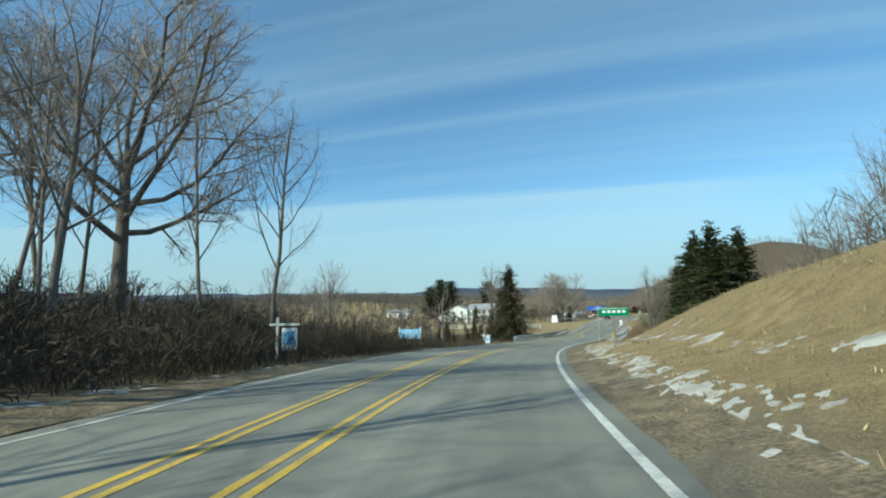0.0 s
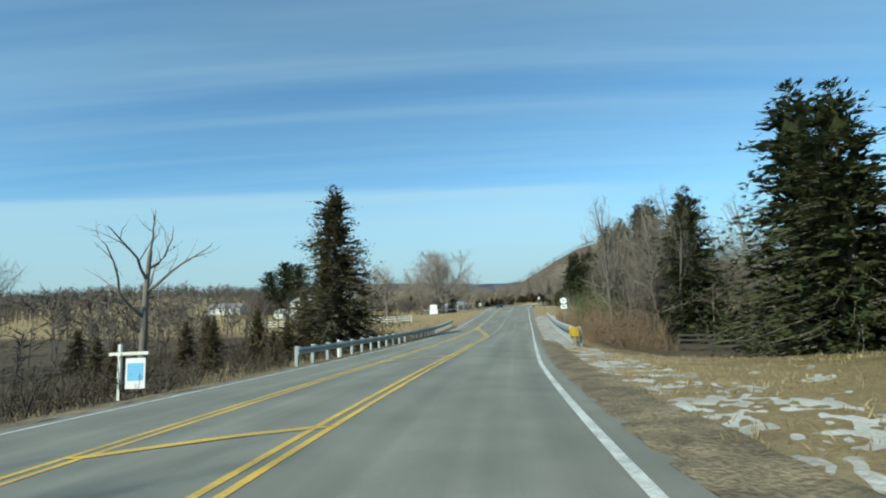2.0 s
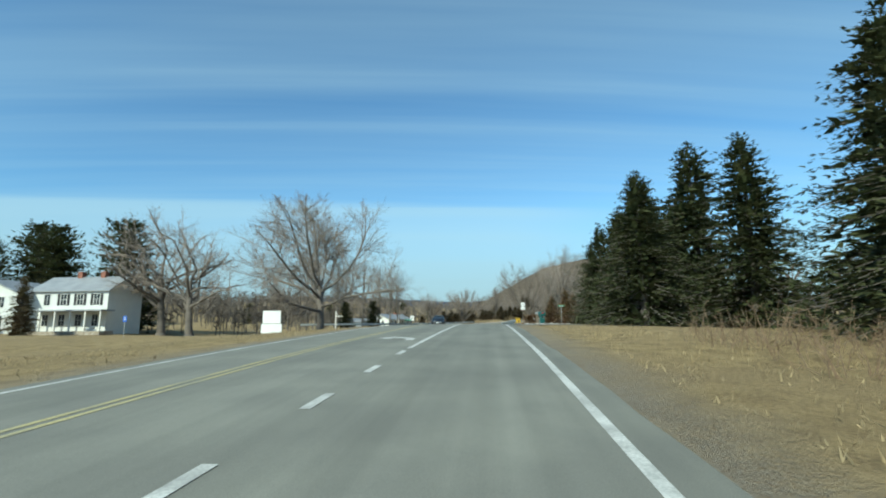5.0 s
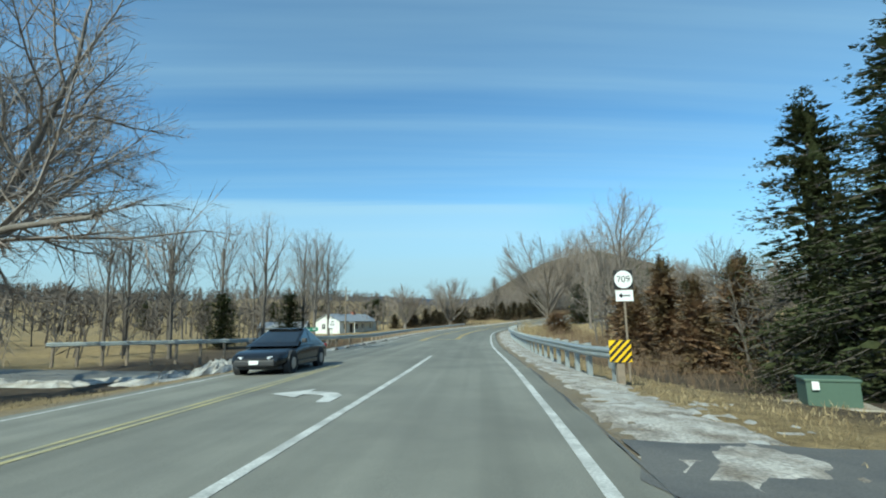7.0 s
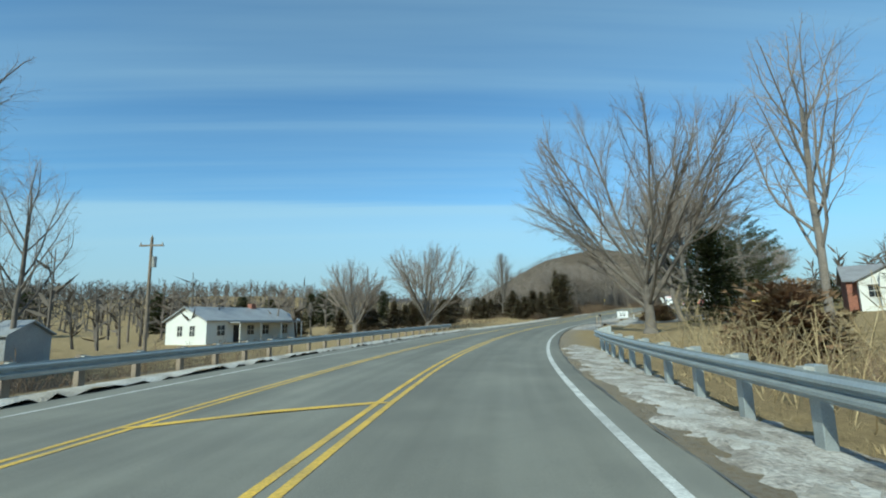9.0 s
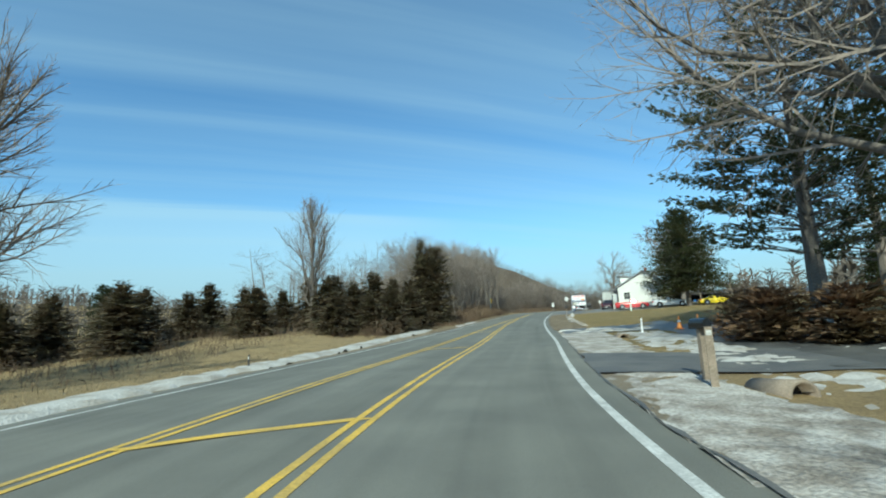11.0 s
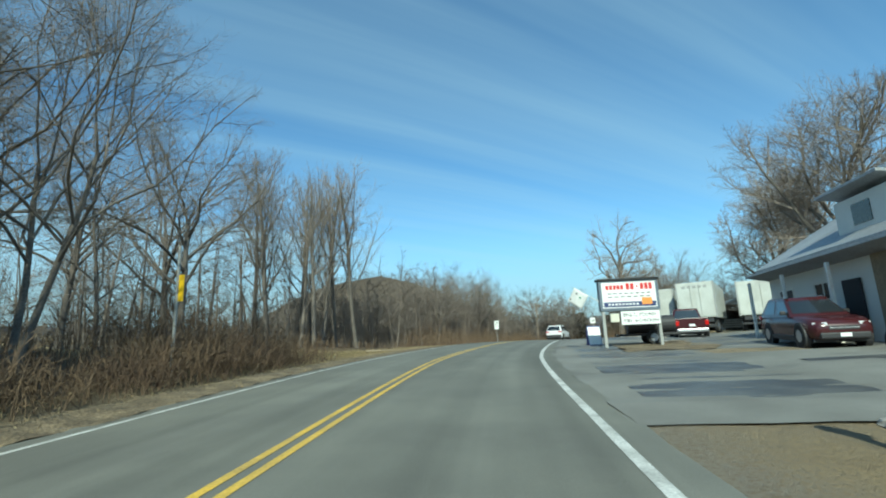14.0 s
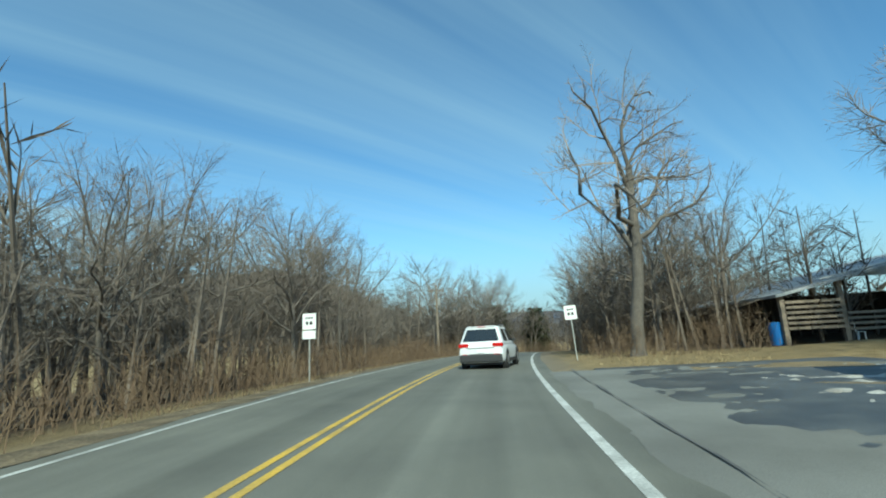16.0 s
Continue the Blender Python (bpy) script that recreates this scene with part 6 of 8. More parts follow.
# ---- shoulders, drives and old snow ----
def draped(name, s0, s1, d0, d1, mat, label, category, lift=0.05, step=0.8, ragged=0.3, kind="structure", seed=0):
    """A patch of paving laid over the ground; d0 and d1 may be functions of s."""
    f0, f1 = (d0 if callable(d0) else lambda s: d0), (d1 if callable(d1) else lambda s: d1)
    n = max(3, int((s1 - s0) / step))
    c = max(3, int(abs(float(f1(s0)) - float(f0(s0))) / step))
    c = min(c, 40)
    pts = []
    for i in range(n + 1):
        s = s0 + (s1 - s0) * i / n
        a, b = float(f0(s)), float(f1(s))
        a += ragged * (0.5 * noise.noise((s * 0.7, seed, 1.0)) + 0.5 * noise.noise((s * 2.9, seed, 4.0)))
        b += ragged * 1.5 * noise.noise((s * 0.5, seed, 7.0))
        p, t = road_frame(s)
        for j in range(c + 1):
            d = a + (b - a) * j / c
            e = ragged * noise.noise((d * 0.6, seed, 3.0)) * (1 if i in (0, n) else 0)
            pts.append((p[0] + t[1] * d + t[0] * e, p[1] - t[0] * d + t[1] * e))
    xy = np.array(pts)
    z = ground_z(xy[:, 0], xy[:, 1]) + lift
    faces = [(i * (c + 1) + j, i * (c + 1) + j + 1, (i + 1) * (c + 1) + j + 1, (i + 1) * (c + 1) + j) for i in range(n) for j in range(c)]
    ob = mesh_object(name, np.column_stack([xy, z]).tolist(), faces, mat)
    return tagged(ob, label, category, kind=kind)


M_OLD_TAR = material("old_dark_tar", (0.085, 0.085, 0.085), 0.8, 0.0, 0.2, 0.8, 40.0, 0.3, tint=(0.13, 0.125, 0.115))
M_WET_TAR = material("wet_dark_tar", (0.06, 0.06, 0.06), 0.5, 0.0, 0.25, 0.9, 40.0, 0.2, tint=(0.11, 0.108, 0.1), spec=0.4)
M_LOT = material("grey_lot_asphalt", (0.20, 0.195, 0.175), 0.9, 0.0, 0.15, 0.4, 60.0, 0.3, tint=(0.14, 0.135, 0.12))
M_SHOULDER = material("pale_gritty_shoulder", (0.44, 0.41, 0.365), 0.95, 0.0, 0.38, 1.7, 18.0, 0.7, tint=(0.21, 0.18, 0.145), fit_bump=0.05)
M_DIRT = material("brown_verge_dirt", (0.115, 0.088, 0.055), 0.95, 0.0, 0.4, 1.6, 14.0, 0.9, tint=(0.215, 0.165, 0.10), fit_bump=0.07)


def outside(k):
    return lambda s: d_edge(s) + k


def inside(k):
    return lambda s: d_left(s) - k


draped("verge_dirt", 4, 88, outside(0.42), outside(1.6), M_DIRT, "bare brown dirt beside the asphalt", "verge", 0.035, 0.4, 0.16, seed=1)
draped("verge_dirt", 326, 368, outside(0.42), outside(2.9), M_DIRT, "bare brown dirt beside the asphalt", "verge", 0.035, 0.4, 0.16, seed=2)
draped("verge_dirt", -10, 120, inside(1.6), inside(0.5), M_DIRT, "bare brown dirt beside the asphalt", "verge", 0.035, 0.4, 0.16, seed=3)
draped("verge_dirt", 330, 470, inside(1.5), inside(0.45), M_DIRT, "bare brown dirt beside the asphalt", "verge", 0.035, 0.4, 0.16, seed=4)
draped("wet_apron", 320.5, 326.5, outside(0.9), 9.5, M_WET_TAR, "dark wet asphalt apron with snow streaks", "apron", 0.05, 0.5, 0.4, seed=8)
draped("driveway", 167.5, 177.5, outside(0.45), 26, M_LOT, "wide grey asphalt drive leading off the road", "driveway", 0.04, 0.8, 0.3, seed=9)
draped("driveway", 181, 189.5, outside(0.6), 22, M_OLD_TAR, "dark patched asphalt drive", "driveway", 0.04, 0.8, 0.5, seed=10)
draped("driveway", 302.6, 307.8, outside(0.5), 8.5, M_OLD_TAR, "dark asphalt drive crossing a ditch", "driveway", 0.045, 0.6, 0.3, seed=11)
draped("parking_lot", 303, 322, 7.6, 27, M_WET_TAR, "wet dark asphalt yard with snow patches", "parking lot", 0.04, 0.8, 0.6, seed=12)
draped("side_road", 211.5, 218.0, -40, inside(0.3), M_LOT, "grey asphalt side road joining the highway", "side road", 0.04, 0.8, 0.3, seed=13)
draped("parking_lot", 372, 423, outside(0.45), lambda s: 24 - 15 * max(0.0, (s - 412) / 11), M_LOT, "open grey asphalt lot in front of an eatery", "parking lot", 0.03, 0.8, 0.4, seed=14)
draped("lot_island", 385.5, 393, 4.6, 8.0, M_DIRT, "worn grass island under the billboard", "verge", 0.07, 0.5, 0.7, seed=18)
for s0, s1, f in ((168, 322, lambda s: d_edge(s) + 0.5), (386, 424, lambda s: d_edge(s) + 0.52 + 0.02 * (s - 386))):
    draped("seam", s0, s1, f, lambda s: f(s) + 0.025, M_OLD_TAR, "dark cracked seam along the asphalt", "seam", 0.055, 0.6, 0.10, seed=19)


def snow(name, label, seed, patches):
    """Old snow: low humped patches with ragged edges. patches: rows of (s, d, length, width, height)."""
    rng = random.Random(seed)
    verts, faces, where = [], [], []
    for s, d, ln, wd, h in patches:
        p, t = road_frame(s)
        cx, cy = p[0] + t[1] * d, p[1] - t[0] * d
        base, rings, seg = len(where), 5, 26
        ph = rng.uniform(0, 100)
        where.append((cx, cy, h * 0.9))
        for i in range(1, rings + 1):
            for k in range(seg):
                a = 2 * math.pi * k / seg
                r = i / rings * (1 + 0.45 * noise.noise((math.cos(a) * 1.6 + ph, math.sin(a) * 1.6, 0)) + 0.45 * noise.noise((math.cos(a) * 4 + ph, math.sin(a) * 4, 5)))
                u, v = math.cos(a) * r * ln / 2, math.sin(a) * r * wd / 2
                hump = h * (1 - (i / rings) ** 2) * (0.7 + 0.7 * noise.noise((u * 1.3 + ph, v * 1.3, 2)) + 0.5 * noise.noise((u * 4.1 + ph, v * 4.1, 7)))
                where.append((cx + t[0] * u + t[1] * v, cy + t[1] * u - t[0] * v, hump - (0.04 if i == rings else 0)))
        faces += [(base, base + 1 + k, base + 1 + (k + 1) % seg) for k in range(seg)]
        for i in range(rings - 1):
            for k in range(seg):
                a, b = base + 1 + i * seg + k, base + 1 + i * seg + (k + 1) % seg
                faces.append((a, a + seg, b + seg, b))
    w = np.array(where)
    z = ground_z(w[:, 0], w[:, 1]) + w[:, 2] + 0.03
    ob = mesh_object(name, np.column_stack([w[:, :2], z]).tolist(), faces, M_SNOW, smooth=False)
    return tagged(ob, label, "snow", kind="stuff")


def crust(name, label, seed, areas, mat, cell=0.16, thick=0.035, grain=1.0, flat=0.0, category="snow", kind="stuff"):
    """A thin broken crust that breaks through the ground where the noise allows. areas: rows of (s0, s1, d0, d1, cover 0 to 1)."""
    verts, faces = [], []
    for s0, s1, d0, d1, cover in areas:
        ns_, nd = int((s1 - s0) / (cell * 1.5)) + 1, int((d1 - d0) / cell) + 1
        S, D = np.meshgrid(np.linspace(s0, s1, ns_), np.linspace(d0, d1, nd), indexing="ij")
        S, D = S.ravel(), D.ravel()
        P = [np.interp(S, RS, RP[:, k]) for k in range(3)]
        T = [np.interp(S, RS, RT[:, k]) for k in range(2)]
        x, y = P[0] + T[1] * D, P[1] - T[0] * D
        n = np.array([0.5 * noise.noise((a * 0.5 * grain, b * 0.5 * grain, seed)) + 0.5 * noise.noise((a * 2.0 * grain, b * 2.0 * grain, seed + 3)) + 0.4 * noise.noise((a * 5 * grain, b * 5 * grain, seed + 5)) for a, b in zip(x.tolist(), y.tolist())])
        u = np.minimum((D - d0) / (d1 - d0), (d1 - D) / (d1 - d0)) * 2
        v = np.minimum(np.minimum(S - s0, s1 - S) / 4, 1)
        c = (cover - 0.5) * 1.5 - 0.55 * (1 - np.clip(u * 2.2, 0, 1)) - 0.5 * (1 - v)
        h = np.clip((c + n) * thick * 3, -0.06, thick)
        on_paving = np.where((D < d_edge(S) + 0.5) & (D > d_left(S) - shoulder_left(S)), P[2] + crown(S, D), -99)
        z = (np.maximum(surface_z(x, y), on_paving) if not flat else ground_z(x, y) + flat) + h
        keep = (h > -0.055).reshape(ns_, nd)
        at_ = np.full(ns_ * nd, -1)
        use = np.zeros((ns_, nd), bool)
        live = keep[:-1, :-1] | keep[1:, :-1] | keep[:-1, 1:] | keep[1:, 1:]
        use[:-1, :-1] |= live
        use[1:, :-1] |= live
        use[:-1, 1:] |= live
        use[1:, 1:] |= live
        ids = np.flatnonzero(use.ravel())
        at_[ids] = np.arange(len(ids)) + len(verts)
        verts += np.stack([x, y, z], 1)[ids].tolist()
        g = at_.reshape(ns_, nd)
        a, b = np.nonzero(live)
        faces += np.stack([g[a, b], g[a, b + 1], g[a + 1, b + 1], g[a + 1, b]], 1).tolist()
    ob = mesh_object(name, verts, faces, mat, smooth=True)
    return tagged(ob, label, category, kind=kind)


rs = random.Random(5)
crust("verge_snow", "thin broken patches of old snow on the verge", 11, [(2, 32, 2.4, 4.2, 0.46), (2, 34, 4.6, 6.4, 0.32), (22, 88, 2.2, 5.6, 0.45), (14, 60, 5.0, 9.0, 0.12), (50, 88, 4.8, 12.0, 0.21), (-6, 62, -9.3, -7.9, 0.42)], M_SNOW, 0.12, 0.022, 2.1)
crust("shoulder", "pale gritty shoulder of packed snow and sand", 12, [(84, 136, 2.15, 4.5, 0.86), (177, 196, 1.9, 4.3, 0.72), (193, 264, 2.15, 4.3, 0.74), (286, 303, 2.15, 4.9, 0.9), (307.5, 323, 2.1, 4.7, 0.95)], M_SHOULDER, 0.15, 0.04, 1.3, category="shoulder")
crust("shoulder_snow", "dirty packed snow along the guardrail", 13, [(86, 132, 2.3, 4.0, 0.40), (188, 262, 2.3, 4.1, 0.58), (178, 184, 3.0, 9.5, 0.42), (184, 198, 2.4, 6.0, 0.36)], M_SNOW, 0.14, 0.05, 1.8)
crust("puddle", "dark wet patches and thawed tar on the lot", 15, [(398, 424, 3.4, 12, 0.55), (374, 392, 2.6, 6.5, 0.50), (372, 400, 8, 20, 0.36)], M_WET_TAR, 0.2, 0.006, 0.7, 0.034, "puddle")
crust("lot_snow", "melting heaps of dirty snow on the lot", 16, [(402, 424, 5.0, 12.5, 0.34), (386, 402, 5.5, 9, 0.30), (303.5, 321.5, 8, 20, 0.45), (296, 322, 5.0, 8.0, 0.5), (319.5, 327.5, 2.6, 8.5, 0.42)], M_SNOW, 0.17, 0.07, 0.9, 0.035)
crust("ploughed_snow", "long strip of ploughed snow below the guardrail", 14, [(212, 296, -10.9, -9.5, 0.95), (290, 336, -9.9, -8.4, 0.74), (336, 357, -7.8, -6.9, 0.5), (345, 369, 3.9, 5.1, 0.42)], M_SNOW, 0.2, 0.13)
snow("snow_bank", "ploughed heaps of dirty snow by the side road", 3, [(207.2 + rs.uniform(-1.2, 2.2) + 0.25 * k, -10.2 - 0.36 * k + rs.uniform(-0.5, 0.5), rs.uniform(1.0, 3.0), rs.uniform(1, 2.5), rs.uniform(0.3, 0.7) + (0.25 if 9 < k < 17 else 0.0)) for k in range(24)]
     + [(210.5 + rs.uniform(-1.5, 2), -17 - 1.9 * k, 2.2, rs.uniform(3, 5), 0.26) for k in range(10)]
     + [(rs.uniform(179.5, 182), rs.uniform(3.6, 8), rs.uniform(0.4, 1.0), rs.uniform(0.25, 0.8), rs.uniform(0.08, 0.2)) for _ in range(24)])
snow("apron_snow", "streaks of melting snow across a wet apron", 5, [(321.6 + 0.75 * (k % 5) + rs.uniform(-0.2, 0.2), 3.6 + 1.1 * (k // 5) - 0.14 * (k % 5) + rs.uniform(-0.3, 0.5), rs.uniform(0.25, 0.5), rs.uniform(0.9, 1.9), rs.uniform(0.04, 0.1)) for k in range(18)])
snow("kerb_snow", "small lumps of old snow along the kerb", 4, [(rs.uniform(338, 368), rs.uniform(4.0, 4.4), rs.uniform(0.5, 2), 0.25, 0.06) for _ in range(10)]
     + [(359.5 + 0.42 * k, 4.95 + rs.uniform(-0.14, 0.14), rs.uniform(0.35, 1.0), rs.uniform(0.22, 0.46), rs.uniform(0.08, 0.2)) for k in range(30)])


def kerb(s0, s1, d, label):
    """A worn kerb of separate concrete lengths."""
    top = empty("kerb", label, "kerb", Matrix.Translation(spot(s0, d)), kind="structure")
    o = spot(s0, d)
    s = s0
    while s < s1:
        ln = 2.9
        a, b = spot(s, d), spot(s + ln - 0.03, d)
        w = b - a
        m = Matrix.Translation((a + b) / 2 - o) @ w.to_track_quat("Y", "Z").to_matrix().to_4x4()
        part("kerbstone", box(bmesh.new(), -0.24, 0.24, -w.length / 2, w.length / 2, -0.2, 0.085 + 0.07 * noise.noise((s * 0.7, 0, 0)), 0.06, m @ pose(0, 0, 0, 0.6 * noise.noise((s, 3, 0)), 3 * noise.noise((s, 1, 0)), 1.5 * noise.noise((s, 2, 0)))), M_CONCRETE, top)
        s += ln
    return top


kerb(330, 359, 4.6, "worn concrete kerb along the lawn")

# ---- vehicles ----
M_TIRE, M_RIM = M_BLACK, material("grey_alloy", (0.45, 0.45, 0.46), 0.35, 0.8, 0.08, 3.0, 30.0, 0.0)
M_TAIL, M_HEAD = paint("red_lamp_lens", (0.45, 0.01, 0.01), 0.15), paint("clear_lamp_lens", (0.65, 0.66, 0.68), 0.1)
M_TRIM = paint("dark_plastic_trim", (0.03, 0.03, 0.032), 0.6)


def wheel(parent, x, y, r):
    side = 1 if x > 0 else -1
    w = part("wheel", tube(bmesh.new(), (x - 0.11, y, r), (x + 0.11, y, r), r, sides=22), M_TIRE, parent, "black tyre")
    part("rim", tube(bmesh.new(), (x + side * 0.08, y, r), (x + side * 0.118, y, r), r * 0.62, r * 0.55, 18), M_RIM, w)


def loft(sections, mat, name, parent, label=""):
    """A closed skin through cross sections. Each section: (y, [(x, z), ...]) of the right half, from bottom to top."""
    verts, faces = [], []
    n = 2 * len(sections[0][1])
    for y, half in sections:
        ring = list(half) + [(-x, z) for x, z in reversed(half)]
        verts += [(x, y, z) for x, z in ring]
    for i in range(len(sections) - 1):
        for j in range(n):
            faces.append((i * n + j, i * n + (j + 1) % n, (i + 1) * n + (j + 1) % n, (i + 1) * n + j))
    faces += [tuple(range(n - 1, -1, -1)), tuple(range((len(sections) - 1) * n, len(sections) * n))]
    ob = mesh_object(name, verts, faces, mat, parent, label)
    bm = bmesh.new()
    bm.from_mesh(ob.data)
    bmesh.ops.recalc_face_normals(bm, faces=bm.faces)
    bm.to_mesh(ob.data)
    bm.free()
    return ob


def cabin_ring(w, y0, y1, z, inset=0.0):
    """A rounded outline round the cabin at height z: right side, front, left side, rear."""
    w, y0, y1, c = w - inset, y0 + inset, y1 - inset, 0.13
    pts = [(w, y0 + c + (y1 - y0 - 2 * c) * k / 8) for k in range(9)]
    pts += [(w - c + c * math.cos(a), y1 - c + c * math.sin(a)) for a in (0.4, 0.785, 1.17)]
    front = [(x, y1 + 0.07 * (1 - (x / w) ** 2)) for x in [(w - c) * (1 - k / 3) for k in range(7)]]
    pts += front + [(-x, y) for x, y in pts[9:12]][::-1] + [(-x, y) for x, y in pts[:9]][::-1]
    rear = [(-x, y0 - 0.04 * (1 - (x / w) ** 2)) for x, _ in front]
    arc = [(w - c + c * math.cos(a), y0 + c - c * math.sin(a)) for a in (1.17, 0.785, 0.4)]
    pts += [(-x, y) for x, y in arc][::-1] + rear + arc
    return [(x, y, z) for x, y in pts]


def ring_skin(rings):
    """Faces that join closed rings of equal length, with the last one capped."""
    n = len(rings[0])
    verts = [p for r in rings for p in r]
    faces = [(i * n + j, i * n + (j + 1) % n, (i + 1) * n + (j + 1) % n, (i + 1) * n + j) for i in range(len(rings) - 1) for j in range(n)]
    return verts, faces + [tuple(range((len(rings) - 1) * n, len(rings) * n))]


def car(kind, colour, label, m, length=4.8, width=1.9, height=1.72, name="car"):
    """A vehicle: body, cabin, panes, wheels, lamps. kind: 'suv', 'sedan' or 'pickup'. Its front is at +y."""
    ob = empty(name, label, {"suv": "car", "sedan": "car", "pickup": "pickup truck"}[kind], m)
    L, W, top = length / 2, width / 2, height
    belt = {"suv": 1.07, "sedan": 0.93, "pickup": 1.04}[kind]
    r = {"suv": 0.37, "sedan": 0.33, "pickup": 0.37}[kind]
    low, nose = 0.25, belt - {"suv": 0.13, "sedan": 0.22, "pickup": 0.08}[kind]
    tail = belt - {"suv": 0.02, "sedan": 0.06, "pickup": 0.02}[kind]

    def sec(y, dw, z0, z1):
        w, h = W - dw, z1 - z0
        return (y, [(w - 0.16, z0), (w - 0.05, z0 + 0.07), (w - 0.005, z0 + 0.3 * h), (w, z0 + 0.6 * h), (w - 0.035, z0 + 0.85 * h), (w - 0.09, z0 + 0.95 * h), (w - 0.17, z1)])

    secs = [sec(-L, 0.16, 0.42, tail - 0.12), sec(-L + 0.05, 0.06, 0.32, tail - 0.04), sec(-L + 0.22, 0.01, low, tail), sec(-L * 0.5, 0.0, low - 0.03, belt), sec(L * 0.3, 0.0, low - 0.03, belt),
            sec(L * 0.46, 0.01, low, nose + 0.09), sec(L - 0.55, 0.03, low, nose + 0.02), sec(L - 0.2, 0.1, low + 0.02, nose - 0.06), sec(L - 0.04, 0.2, 0.36, nose - 0.16), sec(L, 0.32, 0.44, nose - 0.26)]
    body = loft(secs, colour, "body", ob)
    body.data.shade_smooth()
    body.data.set_sharp_from_angle(angle=radians(38))
    y0, y1, lean0, lean1, tuck = {"suv": (-L + 0.1, L * 0.36, 0.36, 0.85, 0.19), "sedan": (-L * 0.74, L * 0.42, 0.95, 1.05, 0.2), "pickup": (-L * 0.14, L * 0.4, 0.14, 0.72, 0.17)}[kind]
    eaves = top - 0.07

    def ring(z, out=0.0):
        k = (z - belt) / (eaves - belt)
        return cabin_ring(W - 0.06 - tuck * k, y0 + lean0 * k, y1 - lean1 * k, z, -out)

    verts, faces = ring_skin([ring(belt - 0.07), ring(belt + 0.2), ring(eaves), [(x * 0.97, y + (0.06 if y < 0 else -0.08) * 1.0, top - 0.02) for x, y, _ in ring(eaves)],
                              [(x * 0.80, (y0 + lean0 + y1 - lean1) / 2 + (y - (y0 + lean0 + y1 - lean1) / 2) * 0.82, top) for x, y, _ in ring(eaves)]])
    cab = mesh_object("cabin", verts, faces, colour, ob, smooth=True)
    cab.data.set_sharp_from_angle(angle=radians(38))

    def pane(name_, i0, i1, z0, z1):
        """A pane that follows the cabin from point i0 to i1 of its outline."""
        zs, n = [z0 + (z1 - z0) * k / 2 for k in range(3)], i1 - i0 + 1
        grid = [[ring(z, o)[(i0 + k) % 44] for k in range(n)] for o in (0.012, 0.002) for z in zs]
        vs = [p for row in grid for p in row]
        fs = [(b + i * n + j, b + i * n + j + 1, b + (i + 1) * n + j + 1, b + (i + 1) * n + j) for b in (0, 3 * n) for i in range(2) for j in range(n - 1)]
        rim = [j for j in range(n)] + [i * n + n - 1 for i in (1, 2)] + [2 * n + j for j in range(n - 2, -1, -1)] + [n]
        fs += [(a, b, b + 3 * n, a + 3 * n) for a, b in zip(rim, rim[1:] + rim[:1])]
        mesh_object(name_, vs, fs, M_GLASSD, ob, "dark tinted glass")

    zb, zt = belt + 0.05, eaves - 0.05
    pane("windscreen", 11, 19, zb, zt)
    pane("rear_window", 34, 40, zb + 0.02, zt)
    for a, b in ((1, 4), (5, 8)) if kind != "pickup" else ((1, 3), (4, 8)):
        pane("side_window", a, b, zb, zt)
        pane("side_window", 30 - b, 30 - a, zb, zt)
    axles = (-L + length * 0.2, L - length * 0.19)
    for sx in (-1, 1):
        for y in axles:
            part("wheel_arch", tube(bmesh.new(), (sx * (W - 0.2), y, r), (sx * (W + 0.004), y, r), r + 0.075, sides=24), M_TRIM, ob)
            wheel(ob, sx * (W - 0.09), y, r)
        part("sill", boxed(sx * (W - 0.02) - 0.03, sx * (W - 0.02) + 0.03, axles[0] + r + 0.1, axles[1] - r - 0.1, low - 0.02, low + 0.13, 0.02), M_TRIM if kind == "suv" else colour, ob)
        part("mirror", boxed(sx * (W + 0.03) - 0.09, sx * (W + 0.03) + 0.09, y1 - 0.5, y1 - 0.38, belt + 0.01, belt + 0.16, 0.04), M_TRIM, ob)
        lz, lw, lh = {"suv": (belt - 0.17, 0.21, 0.16), "sedan": (belt - 0.24, 0.2, 0.15), "pickup": (belt - 0.34, 0.1, 0.3)}[kind]
        part("tail_lamp", boxed(sx * (W - 0.04 - lw) - lw, sx * (W - 0.04 - lw) + lw, -L - 0.012, -L + 0.25, lz, lz + lh, 0.03), M_TAIL, ob, "red tail lamp")
        part("headlamp", box(bmesh.new(), -0.2, 0.2, -0.16, 0.04, -0.075, 0.075, 0.04, pose(sx * (W - 0.33), L - 0.12, nose - 0.2, 0, 0, -sx * 24)), M_HEAD, ob, "clear headlamp")
        part("door_handle", boxed(sx * (W + 0.005) - 0.015, sx * (W + 0.005) + 0.015, y0 + 1.15, y0 + 1.35, belt - 0.16, belt - 0.12, 0.01), colour, ob)
    part("rear_bumper", boxed(-W + 0.08, W - 0.08, -L - 0.06, -L + 0.18, low + 0.05, low + (0.36 if kind == "suv" else 0.26), 0.05), M_TRIM if kind == "suv" else M_RIM if kind == "pickup" else colour, ob)
    part("front_bumper", boxed(-W + 0.26, W - 0.26, L - 0.14, L + 0.035, low + 0.04, low + 0.24, 0.05), M_TRIM, ob)
    part("grille", boxed(-0.42, 0.42, L - 0.1, L + 0.012, nose - 0.38, nose - 0.24, 0.02), M_TRIM, ob)
